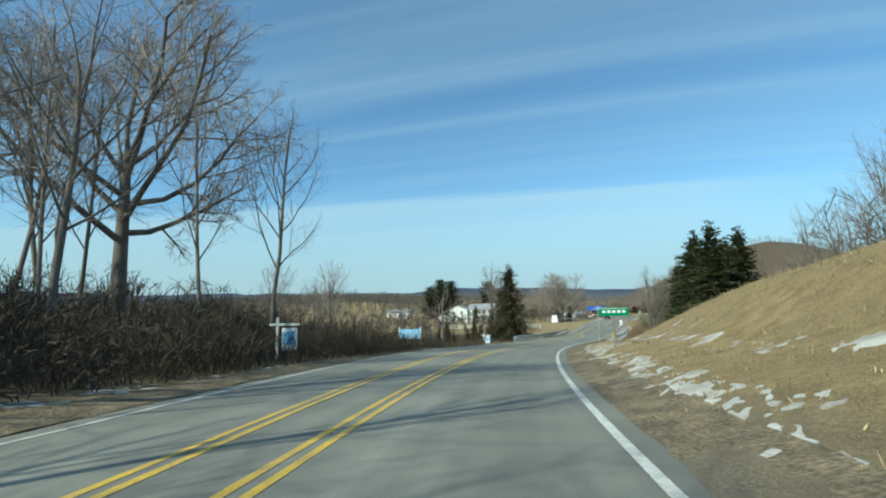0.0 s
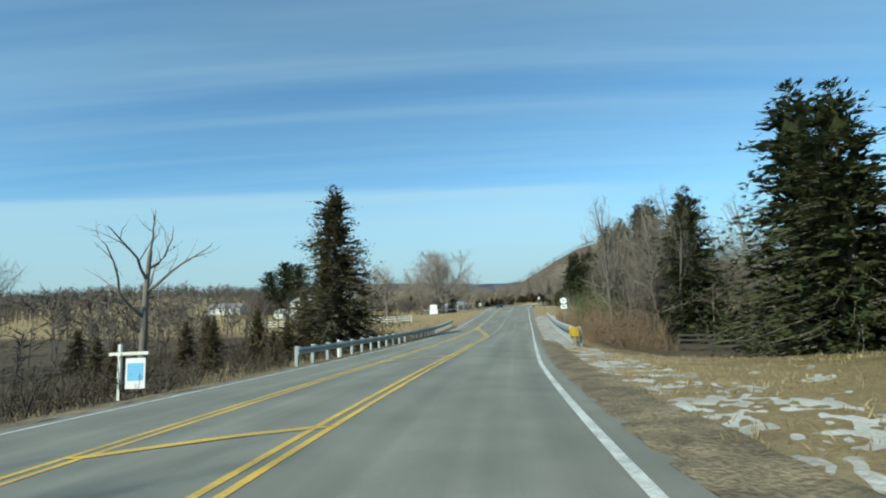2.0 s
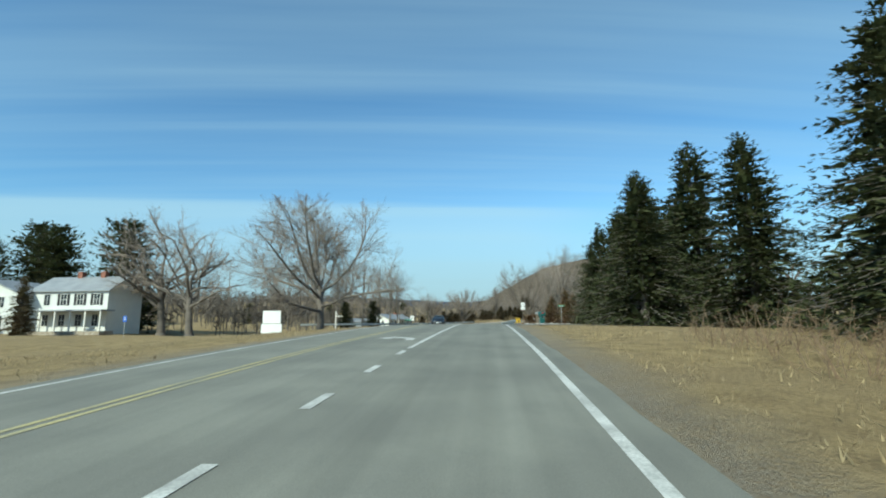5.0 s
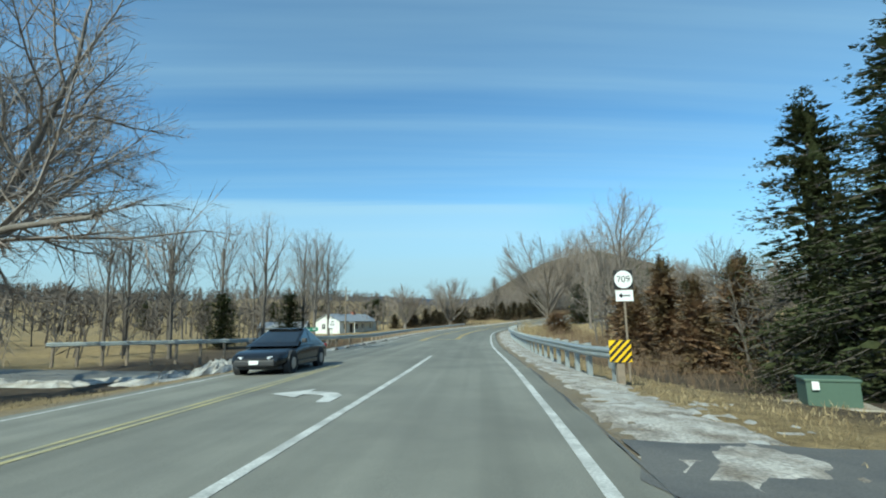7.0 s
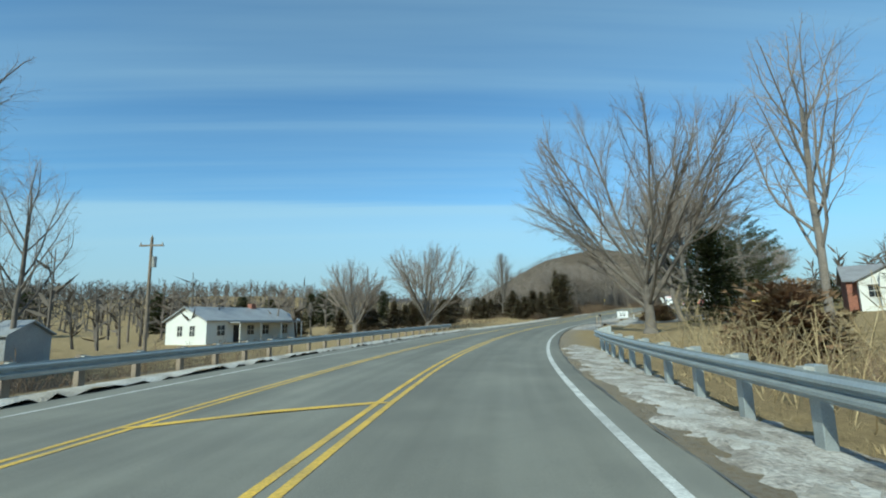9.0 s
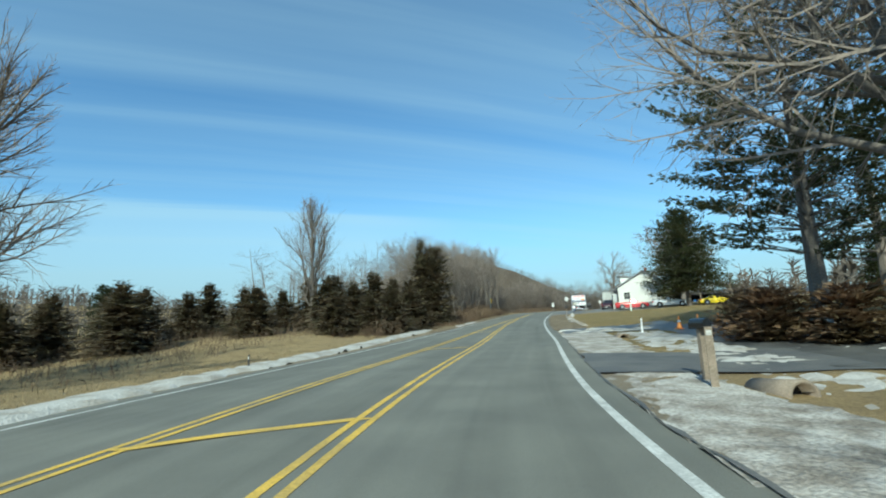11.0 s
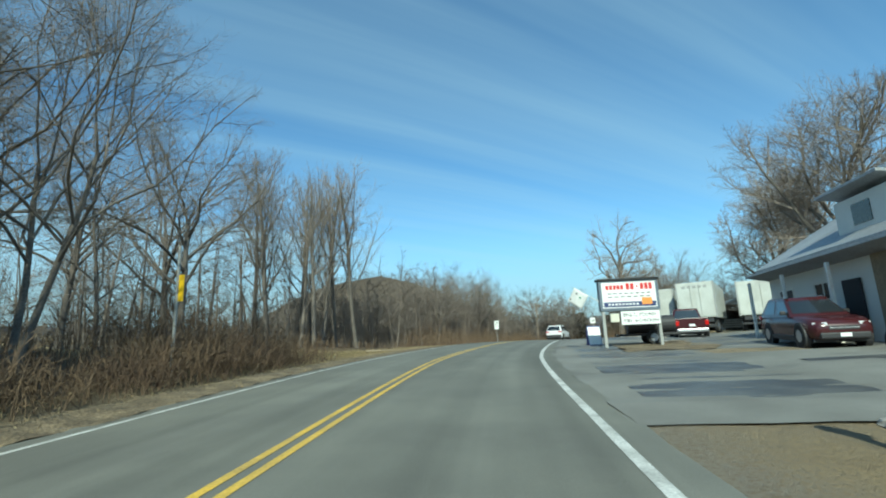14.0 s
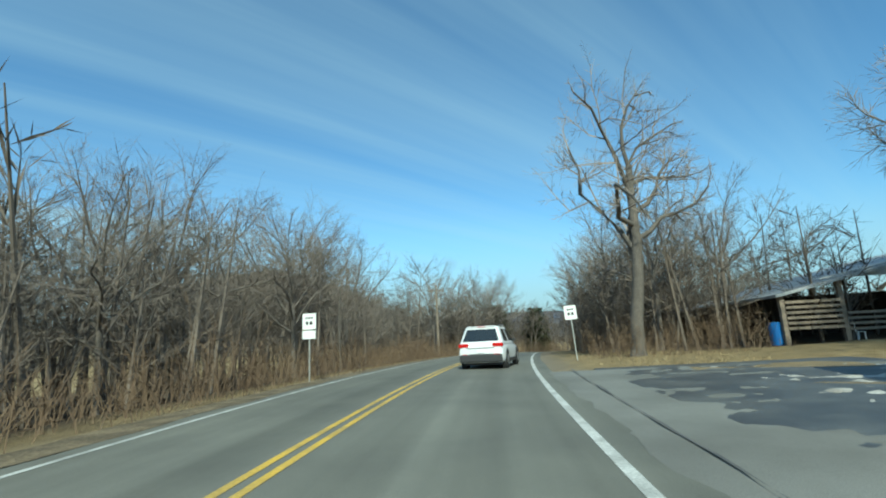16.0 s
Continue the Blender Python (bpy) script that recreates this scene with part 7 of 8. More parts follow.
    part("grille_bar", boxed(-0.4, 0.4, L, L + 0.022, nose - 0.32, nose - 0.295, 0.005), M_RIM, ob)
    part("number_plate", boxed(-0.16, 0.16, -L - 0.03, -L + 0.02, belt - 0.4, belt - 0.26), M_SIGN_WHITE, ob)
    part("number_plate", boxed(-0.15, 0.15, L + 0.03, L + 0.045, low + 0.1, low + 0.22), M_SIGN_WHITE, ob)
    part("underside", boxed(-W + 0.16, W - 0.16, -L + 0.2, L - 0.3, 0.17, low + 0.06, 0.03), M_TRIM, ob)
    if kind == "suv":
        part("spoiler", boxed(-W + 0.36, W - 0.36, y0 + lean0 - 0.06, y0 + lean0 + 0.22, top - 0.05, top + 0.012, 0.02), colour, ob)
        part("brake_lamp", boxed(-0.16, 0.16, y0 + lean0 - 0.075, y0 + lean0 - 0.055, top - 0.035, top - 0.01), M_TAIL, ob)
        part("chrome_strip", boxed(-0.6, 0.6, -L - 0.02, -L + 0.06, belt - 0.215, belt - 0.185), M_RIM, ob)
        part("plate_recess", boxed(-0.5, 0.5, -L - 0.012, -L + 0.06, belt - 0.52, belt - 0.44, 0.01), M_TRIM, ob)
        part("wiper", boxed(-0.25, 0.3, y0 + 0.02, y0 + 0.035, zb + 0.05, zb + 0.07), M_TRIM, ob)
        for sx in (-1, 1):
            part("roof_rail", tube(bmesh.new(), (sx * (W - 0.3), y0 + 0.75, top + 0.03), (sx * (W - 0.3), y1 - lean1 - 0.3, top + 0.03), 0.018), M_RIM, ob)
            part("reflector", boxed(sx * (W - 0.3) - 0.12, sx * (W - 0.3) + 0.12, -L - 0.02, -L + 0.05, low + 0.33, low + 0.38, 0.01), M_TAIL, ob)
    if kind == "pickup":
        part("bed_floor", boxed(-W + 0.16, W - 0.16, -L + 0.12, y0 - 0.05, belt - 0.04, belt + 0.012), M_TRIM, ob)
        for sx in (-1, 1):
            part("bed_side", boxed(sx * (W - 0.1) - 0.07, sx * (W - 0.1) + 0.07, -L + 0.05, y0 - 0.01, belt - 0.12, belt + 0.1, 0.04), colour, ob)
        part("tailgate", boxed(-W + 0.12, W - 0.12, -L - 0.005, -L + 0.09, belt - 0.42, belt + 0.1, 0.03), colour, ob)
    return ob


def parked(s, d, turn):
    """Pose of a vehicle standing on the road or lot, its front turned from the road's run."""
    p, t = road_frame(s)
    x, y = p[0] + t[1] * d, p[1] - t[0] * d
    on_road = d_left(s) - 0.4 < d < d_edge(s) + 0.5
    z = p[2] + float(crown(s, d)) if on_road else float(ground_z(x, y)[0]) + 0.04
    slope = math.degrees(math.atan2(road_frame(s + 2)[0][2] - road_frame(s - 2)[0][2], 4.0)) * math.cos(radians(turn))
    return Matrix.Translation((x, y, z)) @ pose(0, 0, 0, 0, 0, heading(s) + turn) @ pose(0, 0, 0, slope)


P_WHITE, P_BLACK, P_RED = paint("white_car_paint", (0.72, 0.73, 0.74), 0.22), paint("black_car_paint", (0.012, 0.014, 0.017), 0.2), paint("red_car_paint", (0.42, 0.025, 0.03), 0.3)
P_YELLOW, P_MAROON, P_GREY = paint("yellow_car_paint", (0.72, 0.55, 0.01), 0.3), paint("dark_maroon_paint", (0.05, 0.012, 0.014), 0.25), paint("charcoal_paint", (0.025, 0.027, 0.03), 0.3)
car("suv", P_WHITE, "white family SUV driving ahead on the asphalt", parked(427.6, -0.55, -7), 4.8, 1.94, 1.76)
car("sedan", P_BLACK, "black sedan in the oncoming lane", parked(199.9, -6.75, 180), 4.6, 1.82, 1.45)
car("pickup", P_RED, "red pickup truck parked before a white gable", parked(375.8, 14.5, -92), 5.2, 1.85, 1.68, "pickup_truck")
car("pickup", P_WHITE, "white pickup truck parked on the lawn's edge", parked(374.6, 20.2, -100), 5.3, 1.9, 1.72, "pickup_truck")
car("sedan", P_YELLOW, "bright yellow coupe parked beside a pine", parked(371.3, 26.0, -92), 4.7, 1.85, 1.32)
car("suv", P_MAROON, "dark maroon SUV parked facing the road", parked(385, 10.9, 175), 4.7, 1.88, 1.7)
car("pickup", P_MAROON, "dark red pickup truck parked beside box trailers", parked(400.2, 9.9, -4), 5.2, 1.9, 1.78, "pickup_truck")


def trailer(m, label, w=2.5, ln=9.0, h=2.8, base=1.15):
    """A box trailer on its legs and wheels, its door end at -y."""
    ob = empty("box_trailer", label, "trailer", m)
    skin = material("trailer_skin", (0.52, 0.53, 0.49), 0.5, 0.0, 0.1, 0.8, 25.0, 0.1, tint=(0.43, 0.43, 0.39))
    part("box", boxed(-w / 2, w / 2, -ln / 2, ln / 2, base, base + h, 0.03), skin, ob)
    for sx in (-1, 1):
        part("door", boxed(0.02 if sx > 0 else -w / 2 + 0.06, w / 2 - 0.06 if sx > 0 else -0.02, -ln / 2 - 0.03, -ln / 2 - 0.003, base + 0.08, base + h - 0.08, 0.01), skin, ob)
        part("corner_post", boxed(sx * w / 2 - 0.05, sx * w / 2 + 0.05, -ln / 2 - 0.05, -ln / 2 + 0.05, base - 0.05, base + h + 0.02, 0.01), M_GALV, ob)
        part("lock_bar", tube(bmesh.new(), (sx * 0.3, -ln / 2 - 0.05, base + 0.15), (sx * 0.3, -ln / 2 - 0.05, base + h - 0.15), 0.02), M_GALV, ob)
        part("leg", boxed(sx * 0.8 - 0.06, sx * 0.8 + 0.06, ln / 2 - 2.2, ln / 2 - 2.05, 0, base), M_TRIM, ob)
        for y in (-ln / 2 + 1.2, -ln / 2 + 2.3):
            wheel(ob, sx * (w / 2 - 0.2), y, 0.48)
    part("chassis", boxed(-w / 2 + 0.25, w / 2 - 0.25, -ln / 2 + 0.1, ln / 2 - 0.2, base - 0.35, base, 0.02), M_TRIM, ob)
    part("bumper", boxed(-w / 2 + 0.1, w / 2 - 0.1, -ln / 2 - 0.02, -ln / 2 + 0.08, 0.45, 0.6, 0.01), M_TRIM, ob)
    return ob


trailer(parked(411.4, 10.2, -14), "white box trailer standing on the lot", 2.5, 8.0, 2.5)
tr = trailer(parked(409.9, 13.1, -17), "large pale box trailer with faded lettering", 2.5, 10, 2.65)
bars(tr, "writing", M_GALV, -0.9, 0.9, 3.45, 0.2, 5, -5.04)
trailer(parked(411, 17.2, -14), "pale box trailer beside the others", 2.5, 8, 2.6)

# ---- buildings ----
M_BRICK = material("red_brick", (0.27, 0.12, 0.08), 0.9, 0.0, 0.2, 4.0, 30.0, 0.3, tint=(0.2, 0.085, 0.06))
M_TAN = material("tan_wood_siding", (0.26, 0.21, 0.14), 0.85, 0.0, 0.2, 2.0, 24.0, 0.3)
M_TIN = material("weathered_tin_roof", (0.34, 0.35, 0.36), 0.55, 0.3, 0.2, 0.7, 12.0, 0.1)
M_BARN = material("dark_barn_boards", (0.07, 0.06, 0.052), 0.9, 0.0, 0.3, 1.5, 20.0, 0.4)
M_PANE = material("window_glass", (0.03, 0.035, 0.04), 0.08, 0.0, 0.05, 1.0, 5.0, 0.0, spec=0.7)


def window(parent, x, z, w, h, y, face=-1, axis="y", shutters=None):
    """A framed window with two sashes on a wall. axis 'y': wall at y, facing face; axis 'x': wall at x = y."""
    def bx(a0, a1, b0, b1, z0, z1):
        lo, hi = sorted((y + face * b0, y + face * b1))
        return boxed(a0, a1, lo, hi, z0, z1) if axis == "y" else boxed(lo, hi, a0, a1, z0, z1)
    pane_ = part("window", bx(x - w / 2, x + w / 2, -0.03, 0.012, z, z + h), M_PANE, parent, "dark window pane")
    for a0, a1, z0, z1 in ((x - w / 2 - 0.07, x - w / 2, z - 0.07, z + h + 0.07), (x + w / 2, x + w / 2 + 0.07, z - 0.07, z + h + 0.07), (x - w / 2, x + w / 2, z + h, z + h + 0.07), (x - w / 2, x + w / 2, z - 0.07, z),
                           (x - w / 2, x + w / 2, z + h / 2 - 0.025, z + h / 2 + 0.025), (x - 0.02, x + 0.02, z, z + h)):
        part("frame", bx(a0, a1, -0.02, 0.04, z0, z1), M_WHITE_WOOD, pane_)
    if shutters:
        for sx in (-1, 1):
            c = x + sx * (w / 2 + 0.28)
            part("shutter", bx(c - 0.18, c + 0.18, 0.0, 0.04, z - 0.05, z + h + 0.05), shutters, pane_)
    return pane_


def gable_block(parent, x0, x1, y0, y1, eave, ridge, along, wall=None, roof=None, over=0.35, base=-0.6):
    """Walls with gable ends and a pitched roof of thickness. along: the axis of the ridge."""
    wall, roof = wall or M_SIDING, roof or M_ROOF
    bm = bmesh.new()
    if along == "x":
        my = (y0 + y1) / 2
        out = [(y0, base), (y1, base), (y1, eave), (my, ridge), (y0, eave)]
        bm.free()
        bm = prism(out, x0, x1)
    else:
        mx = (x0 + x1) / 2
        out = [(x0, base), (x1, base), (x1, eave), (mx, ridge), (x0, eave)]
        bm.free()
        bm = prism(out, y0, y1)
        for v in bm.verts:
            v.co.x, v.co.y = v.co.y, v.co.x
        bmesh.ops.recalc_face_normals(bm, faces=bm.faces)
    body = part("wall", bm, wall, parent)
    a0, a1 = (x0, x1) if along == "x" else (y0, y1)
    b0, b1 = (y0, y1) if along == "x" else (x0, x1)
    mid = (b0 + b1) / 2
    k = (ridge - eave) / (mid - b0)
    for sgn in (-1, 1):
        be = mid + sgn * (mid - b0 + over)
        ze = eave - k * over
        slab = [(mid, ridge + 0.03), (be, ze + 0.03), (be, ze + 0.15), (mid, ridge + 0.17)]
        bm = prism(slab, a0 - over, a1 + over)
        if along == "y":
            for v in bm.verts:
                v.co.x, v.co.y = v.co.y, v.co.x
        bmesh.ops.recalc_face_normals(bm, faces=bm.faces)
        part("roof", bm, roof, parent)
    return body


def door(parent, x, y, w=0.95, h=2.05, mat=None, axis="y", face=-1, z=0.05):
    lo, hi = sorted((y - face * 0.02, y + face * 0.05))
    d = part("door", boxed(x - w / 2, x + w / 2, lo, hi, z, z + h, 0.01) if axis == "y" else boxed(lo, hi, x - w / 2, x + w / 2, z, z + h, 0.01), mat or M_DARK, parent)
    return d


def house_at(name, s, d, label, turn=0.0, lift=0.0, category="house"):
    return empty(name, label, category, Matrix.Translation(spot(s, d, lift)) @ pose(0, 0, 0, 0, 0, heading(s) + turn))


# farmhouse
fh = house_at("farmhouse", 196, -61, "white two-storey farmhouse with a porch and grey roof", 0, 0.1)
gable_block(fh, -1, 10, -3, 3.5, 5.6, 7.6, "x", roof=M_TIN)
gable_block(fh, -9.5, -1, -5, 1.5, 5.2, 7.0, "y", roof=M_TIN)
for x in (1.2, 3.6, 6.0, 8.4):
    window(fh, x, 3.6, 0.85, 1.5, -3, shutters=M_DARK if x > 2 else None)
    window(fh, x, 0.8, 0.85, 1.5, -3)
for x in (-7.4, -3.4):
    window(fh, x, 3.3, 0.85, 1.4, -5)
    window(fh, x, 0.8, 0.85, 1.4, -5)
part("porch_roof", boxed(0.3, 11.2, -5.4, -3, 2.7, 2.9, 0.03), M_TIN, fh)
for x in (0.5, 2.6, 4.7, 6.8, 8.9, 11.0):
    part("porch_post", boxed(x - 0.08, x + 0.08, -5.3, -5.14, -0.3, 2.7), M_WHITE_WOOD, fh)
part("porch_floor", boxed(0.3, 11.2, -5.4, -3, -0.4, 0.1), M_CONCRETE, fh)
for x in (3.0, 6.5):
    part("chimney", boxed(x - 0.35, x + 0.35, -0.1, 0.6, 6.6, 8.5, 0.02), M_BRICK, fh)
sh_ = house_at("garden_shed", 183, -69.5, "white round-topped garden shed on a lawn", 5, category="shed")
arch = [(-1.3, -0.3), (1.3, -0.3), (1.3, 1.9)] + [(1.3 * math.cos(a), 1.9 + 1.1 * math.sin(a)) for a in np.linspace(0.2, 2.94, 9)] + [(-1.3, 1.9)]
bm = prism(arch, -2.2, 2.2)
for v in bm.verts:
    v.co.x, v.co.y = v.co.y, v.co.x
bmesh.ops.recalc_face_normals(bm, faces=bm.faces)
part("wall", bm, M_SIDING, sh_)
door(sh_, 0, -2.2, 1.2, 1.9, M_WHITE_WOOD)
sh2 = house_at("garden_shed", 188, -66.5, "small white gabled garden shed", 5, category="shed")
gable_block(sh2, -1.6, 1.6, -2, 2, 2.1, 3.0, "y", roof=M_ROOF, over=0.2)
door(sh2, 0, -2, 0.9, 1.8, M_DARK)
sh3 = house_at("stable", 212, -104, "low white stable at the field's end", 0, category="shed")
gable_block(sh3, -6, 6, -2.5, 2.5, 2.4, 3.8, "x", roof=M_ROOF)
for x in (-4, -1.3, 1.3, 4):
    window(sh3, x, 0.9, 1.0, 0.9, -2.5)

# low house in the field
rh = house_at("ranch_house", 289, -41, "low white ranch house with grey roof and porch", -6, 0.0)
gable_block(rh, -3.6, 3.6, -7.5, 7.5, 2.7, 4.3, "y", roof=M_TIN)
for x in (-1.0, 1.2):
    window(rh, x, 0.9, 0.9, 1.2, -7.5)
for y in (-5.5, -1.0, 1.5, 5.0):
    window(rh, y, 0.9, 1.1, 1.2, 3.6, 1, "x")
door(rh, -3.2, 3.6, 0.95, 2.05, M_DARK, "x", 1)
part("porch_roof", boxed(3.6, 5.6, -4.5, 6.5, 2.35, 2.5, 0.03), M_TIN, rh)
for y in (-4.3, -1.0, 2.5, 6.3):
    part("porch_post", boxed(5.4, 5.5, y - 0.06, y + 0.06, -0.4, 2.4), M_WHITE_WOOD, rh)
part("chimney", boxed(-0.4, 0.4, 2.0, 2.8, 3.6, 5.0, 0.02), M_BRICK, rh)
gs = house_at("farm_shed", 262, -37, "long grey tin shed in a field", 20, category="shed")
gable_block(gs, -4, 4, -2.2, 2.2, 2.0, 2.9, "x", M_TIN, M_TIN, 0.2)

# brick house on the bank
bh = house_at("brick_house", 310, 37, "brick house with white gable and porch", -8, 0.2)
gable_block(bh, -6.5, 6.5, -4, 4, 2.8, 4.6, "x", M_BRICK, M_ROOF)
gable_block(bh, -5.6, -0.6, -5.6, -3.9, 2.7, 4.1, "y", M_SIDING, M_ROOF)
for x in (-4.4, -1.9):
    window(bh, x, 0.9, 0.9, 1.3, -5.6)
for x in (1.5, 4.6):
    window(bh, x, 0.9, 1.2, 1.2, -4, shutters=M_WHITE_WOOD)
door(bh, 0.2, -4, 0.95, 2.05, M_WHITE_WOOD)
part("porch_roof", boxed(-0.4, 7.0, -5.6, -4, 2.4, 2.55, 0.02), M_SIDING, bh)
for x in (0.8, 3.8, 6.8):
    part("porch_post", boxed(x - 0.07, x + 0.07, -5.5, -5.36, -0.4, 2.45), M_WHITE_WOOD, bh)
wh = house_at("white_house", 322, 44, "pale house half hidden by trees", -10, 0.2)
gable_block(wh, -5, 5, -3.5, 3.5, 3.0, 4.8, "x")
for x in (-3, 0, 3):
    window(wh, x, 0.9, 0.9, 1.3, -3.5)

# roadside eatery
eat = house_at("eatery_building", 390.2, 16.5, "white gabled roadside eatery with dormer and porch", 4.5, -0.1, "restaurant")
gable_block(eat, -4.0, 4.2, -9, 2, 3.5, 5.9, "y", roof=M_TIN, over=0.4)
window(eat, -2.7, 1.3, 0.95, 1.1, -9)
window(eat, 2.6, 1.3, 0.95, 1.1, -9)
part("side_wall", boxed(-4.06, -4.0, -8.9, -5.2, 0.0, 3.2), M_TAN, eat, "tan board wall under the eave")
door(eat, -4.0, -4.06, 1.0, 2.1, M_DARK, "x", -1)
for y in (-2.2, 0.6):
    window(eat, y, 0.9, 1.1, 1.3, -4.0, -1, "x")
part("porch_roof", box(bmesh.new(), -0.55, 0.55, -7.6, 2.2, -0.05, 0.05, 0.02, pose(-4.45, 0, 3.0, 0, 12, 0)), M_TIN, eat)
for y in (-7.4, -4.2, -1.0, 2.1):
    part("porch_post", boxed(-4.95, -4.83, y - 0.06, y + 0.06, -0.3, 2.8), M_WHITE_WOOD, eat)
dorm = part("dormer", boxed(-3.4, -0.6, -5.8, -2.8, 3.9, 5.3, 0.01), M_SIDING, eat)
part("dormer_roof", box(bmesh.new(), -1.9, 1.6, -1.8, 1.8, -0.06, 0.06, 0.02, pose(-2.0, -4.3, 5.42, 0, 8, 0)), M_TIN, dorm)
part("dormer_window", boxed(-3.43, -3.4, -4.8, -3.8, 4.2, 5.0), M_PANE, dorm)
part("gutter", tube(bmesh.new(), (-4.15, -9.3, 3.3), (-4.15, 2.3, 3.3), 0.06), M_WHITE_WOOD, eat)
part("downpipe", tube(bmesh.new(), (-4.08, -9.05, 0.1), (-4.08, -9.05, 3.3), 0.045), M_WHITE_WOOD, eat)
part("chimney", boxed(0.6, 1.1, -7.6, -7.1, 4.5, 6.6, 0.02), M_BRICK, eat)

# open barn at the crest
barn = house_at("open_barn", 444, 29, "open-fronted dark barn with a long tin roof", 4, 0.3, "barn")
roof_l = [(-15, 2.1), (-15, 2.25), (0, 5.6), (13, 3.0), (13, 2.85), (0, 5.45)]
bm = bmesh.new()
bm.free()
bm = prism(roof_l, -9, 9)
for v in bm.verts:
    v.co.x, v.co.y = v.co.y, v.co.x
bmesh.ops.recalc_face_normals(bm, faces=bm.faces)
part("roof", bm, M_TIN, barn)
part("back_wall", boxed(-14.6, 12.6, 8.6, 8.75, -0.6, 3.0), M_BARN, barn)
part("end_wall", boxed(12.4, 12.6, -8.5, 8.6, -0.6, 2.9), M_BARN, barn)
part("gable_wall", prism([(-1.5, 3.1), (12.5, 3.0), (12.5, 3.02), (0, 5.4), (-1.5, 5.05)], -0.05, 0.05), M_TIN, barn).matrix_basis = pose(0, -8.6, 0, 0, 0, -90) @ Matrix.Scale(-1, 4, (0, 1, 0))
for x in (-14.6, -11.6, -8.6, -1.6, 5, 12.4):
    h = 2.1 + 3.35 * (1 - abs(x) / 15) if x < 0 else 5.4 - 0.19 * x
    part("post", boxed(x - 0.12, x + 0.12, -8.7, -8.46, -0.6, h), M_POST, barn)
for k in range(6):
    part("slat", boxed(-14.5, -11.7, -8.78, -8.72, 0.35 + 0.28 * k, 0.5 + 0.28 * k), M_POST, barn, "pale weathered slat")
for k in range(4):
    part("rail", boxed(-11.5, -8.6, -8.76, -8.7, 0.2 + 0.28 * k, 0.34 + 0.28 * k), M_POST, barn)


def barrel(s, d, mat, label, h=0.95, r=0.3):
    ob = empty("barrel", label, "barrel", Matrix.Translation(spot(s, d, 0.3)) )
    bm = bmesh.new()
    tube(bm, (0, 0, -0.3), (0, 0, h), r, sides=20)
    bmesh.ops.bevel(bm, geom=[e for e in bm.edges if abs(e.verts[0].co.z - e.verts[1].co.z) < 1e-4], offset=0.03, segments=2, affect="EDGES")
    part("drum", bm, mat, ob)
    for z in (0.3, 0.62):
        part("hoop", tube(bmesh.new(), (0, 0, z), (0, 0, z + 0.04), r + 0.012, sides=20), mat, ob)
    return ob


P_BLUE_PLASTIC = paint("blue_plastic", (0.03, 0.16, 0.45), 0.4)
barrel(434.5, 14.6, P_BLUE_PLASTIC, "blue plastic barrel beside the barn")
for d in (24.2, 25.2, 26.4):
    barrel(435.3, d, P_BLUE_PLASTIC if d > 24.5 else P_WHITE, "plastic barrel standing before the barn")


def lawn_chair(s, d, turn):
    ob = empty("lawn_chair", "white plastic chair beside the barn", "chair", Matrix.Translation(spot(s, d, 0.05)) @ pose(0, 0, 0, 0, 0, turn))
    part("seat", boxed(-0.24, 0.24, -0.22, 0.22, 0.40, 0.44, 0.01), M_PLASTIC_W, ob)
    part("backrest", box(bmesh.new(), -0.24, 0.24, -0.02, 0.02, 0.0, 0.48, 0.01, pose(0, 0.22, 0.42, -12)), M_PLASTIC_W, ob)
    for x in (-0.22, 0.22):
        for y in (-0.2, 0.2):
            part("leg", boxed(x - 0.025, x + 0.025, y - 0.025, y + 0.025, -0.15, 0.41), M_PLASTIC_W, ob)
    return ob


lawn_chair(434.4, 18.5, heading(434) + 20)


def picnic_table(s, d, turn, label="weathered wooden picnic table on the lot"):
    ob = empty("picnic_table", label, "table", Matrix.Translation(spot(s, d, 0.04)) @ pose(0, 0, 0, 0, 0, heading(s) + turn))
    for k in range(4):
        part("board", boxed(-0.9, 0.9, -0.36 + 0.18 * k, -0.2 + 0.18 * k, 0.72, 0.76), M_POST, ob)
    for sy in (-1, 1):
        part("bench", boxed(-0.9, 0.9, sy * 0.72 - 0.13, sy * 0.72 + 0.13, 0.42, 0.46, 0.01), M_POST, ob)
    for x in (-0.65, 0.65):
        for sy in (-1, 1):
            part("leg", tube(bmesh.new(), (x, sy * 0.7, -0.05), (x, sy * 0.2, 0.72), 0.045, sides=6), M_POST, ob)
        part("brace", boxed(x - 0.04, x + 0.04, -0.78, 0.78, 0.34, 0.42), M_POST, ob)
    return ob


picnic_table(401, 16.5, 20)
picnic_table(403.5, 18.6, 70)


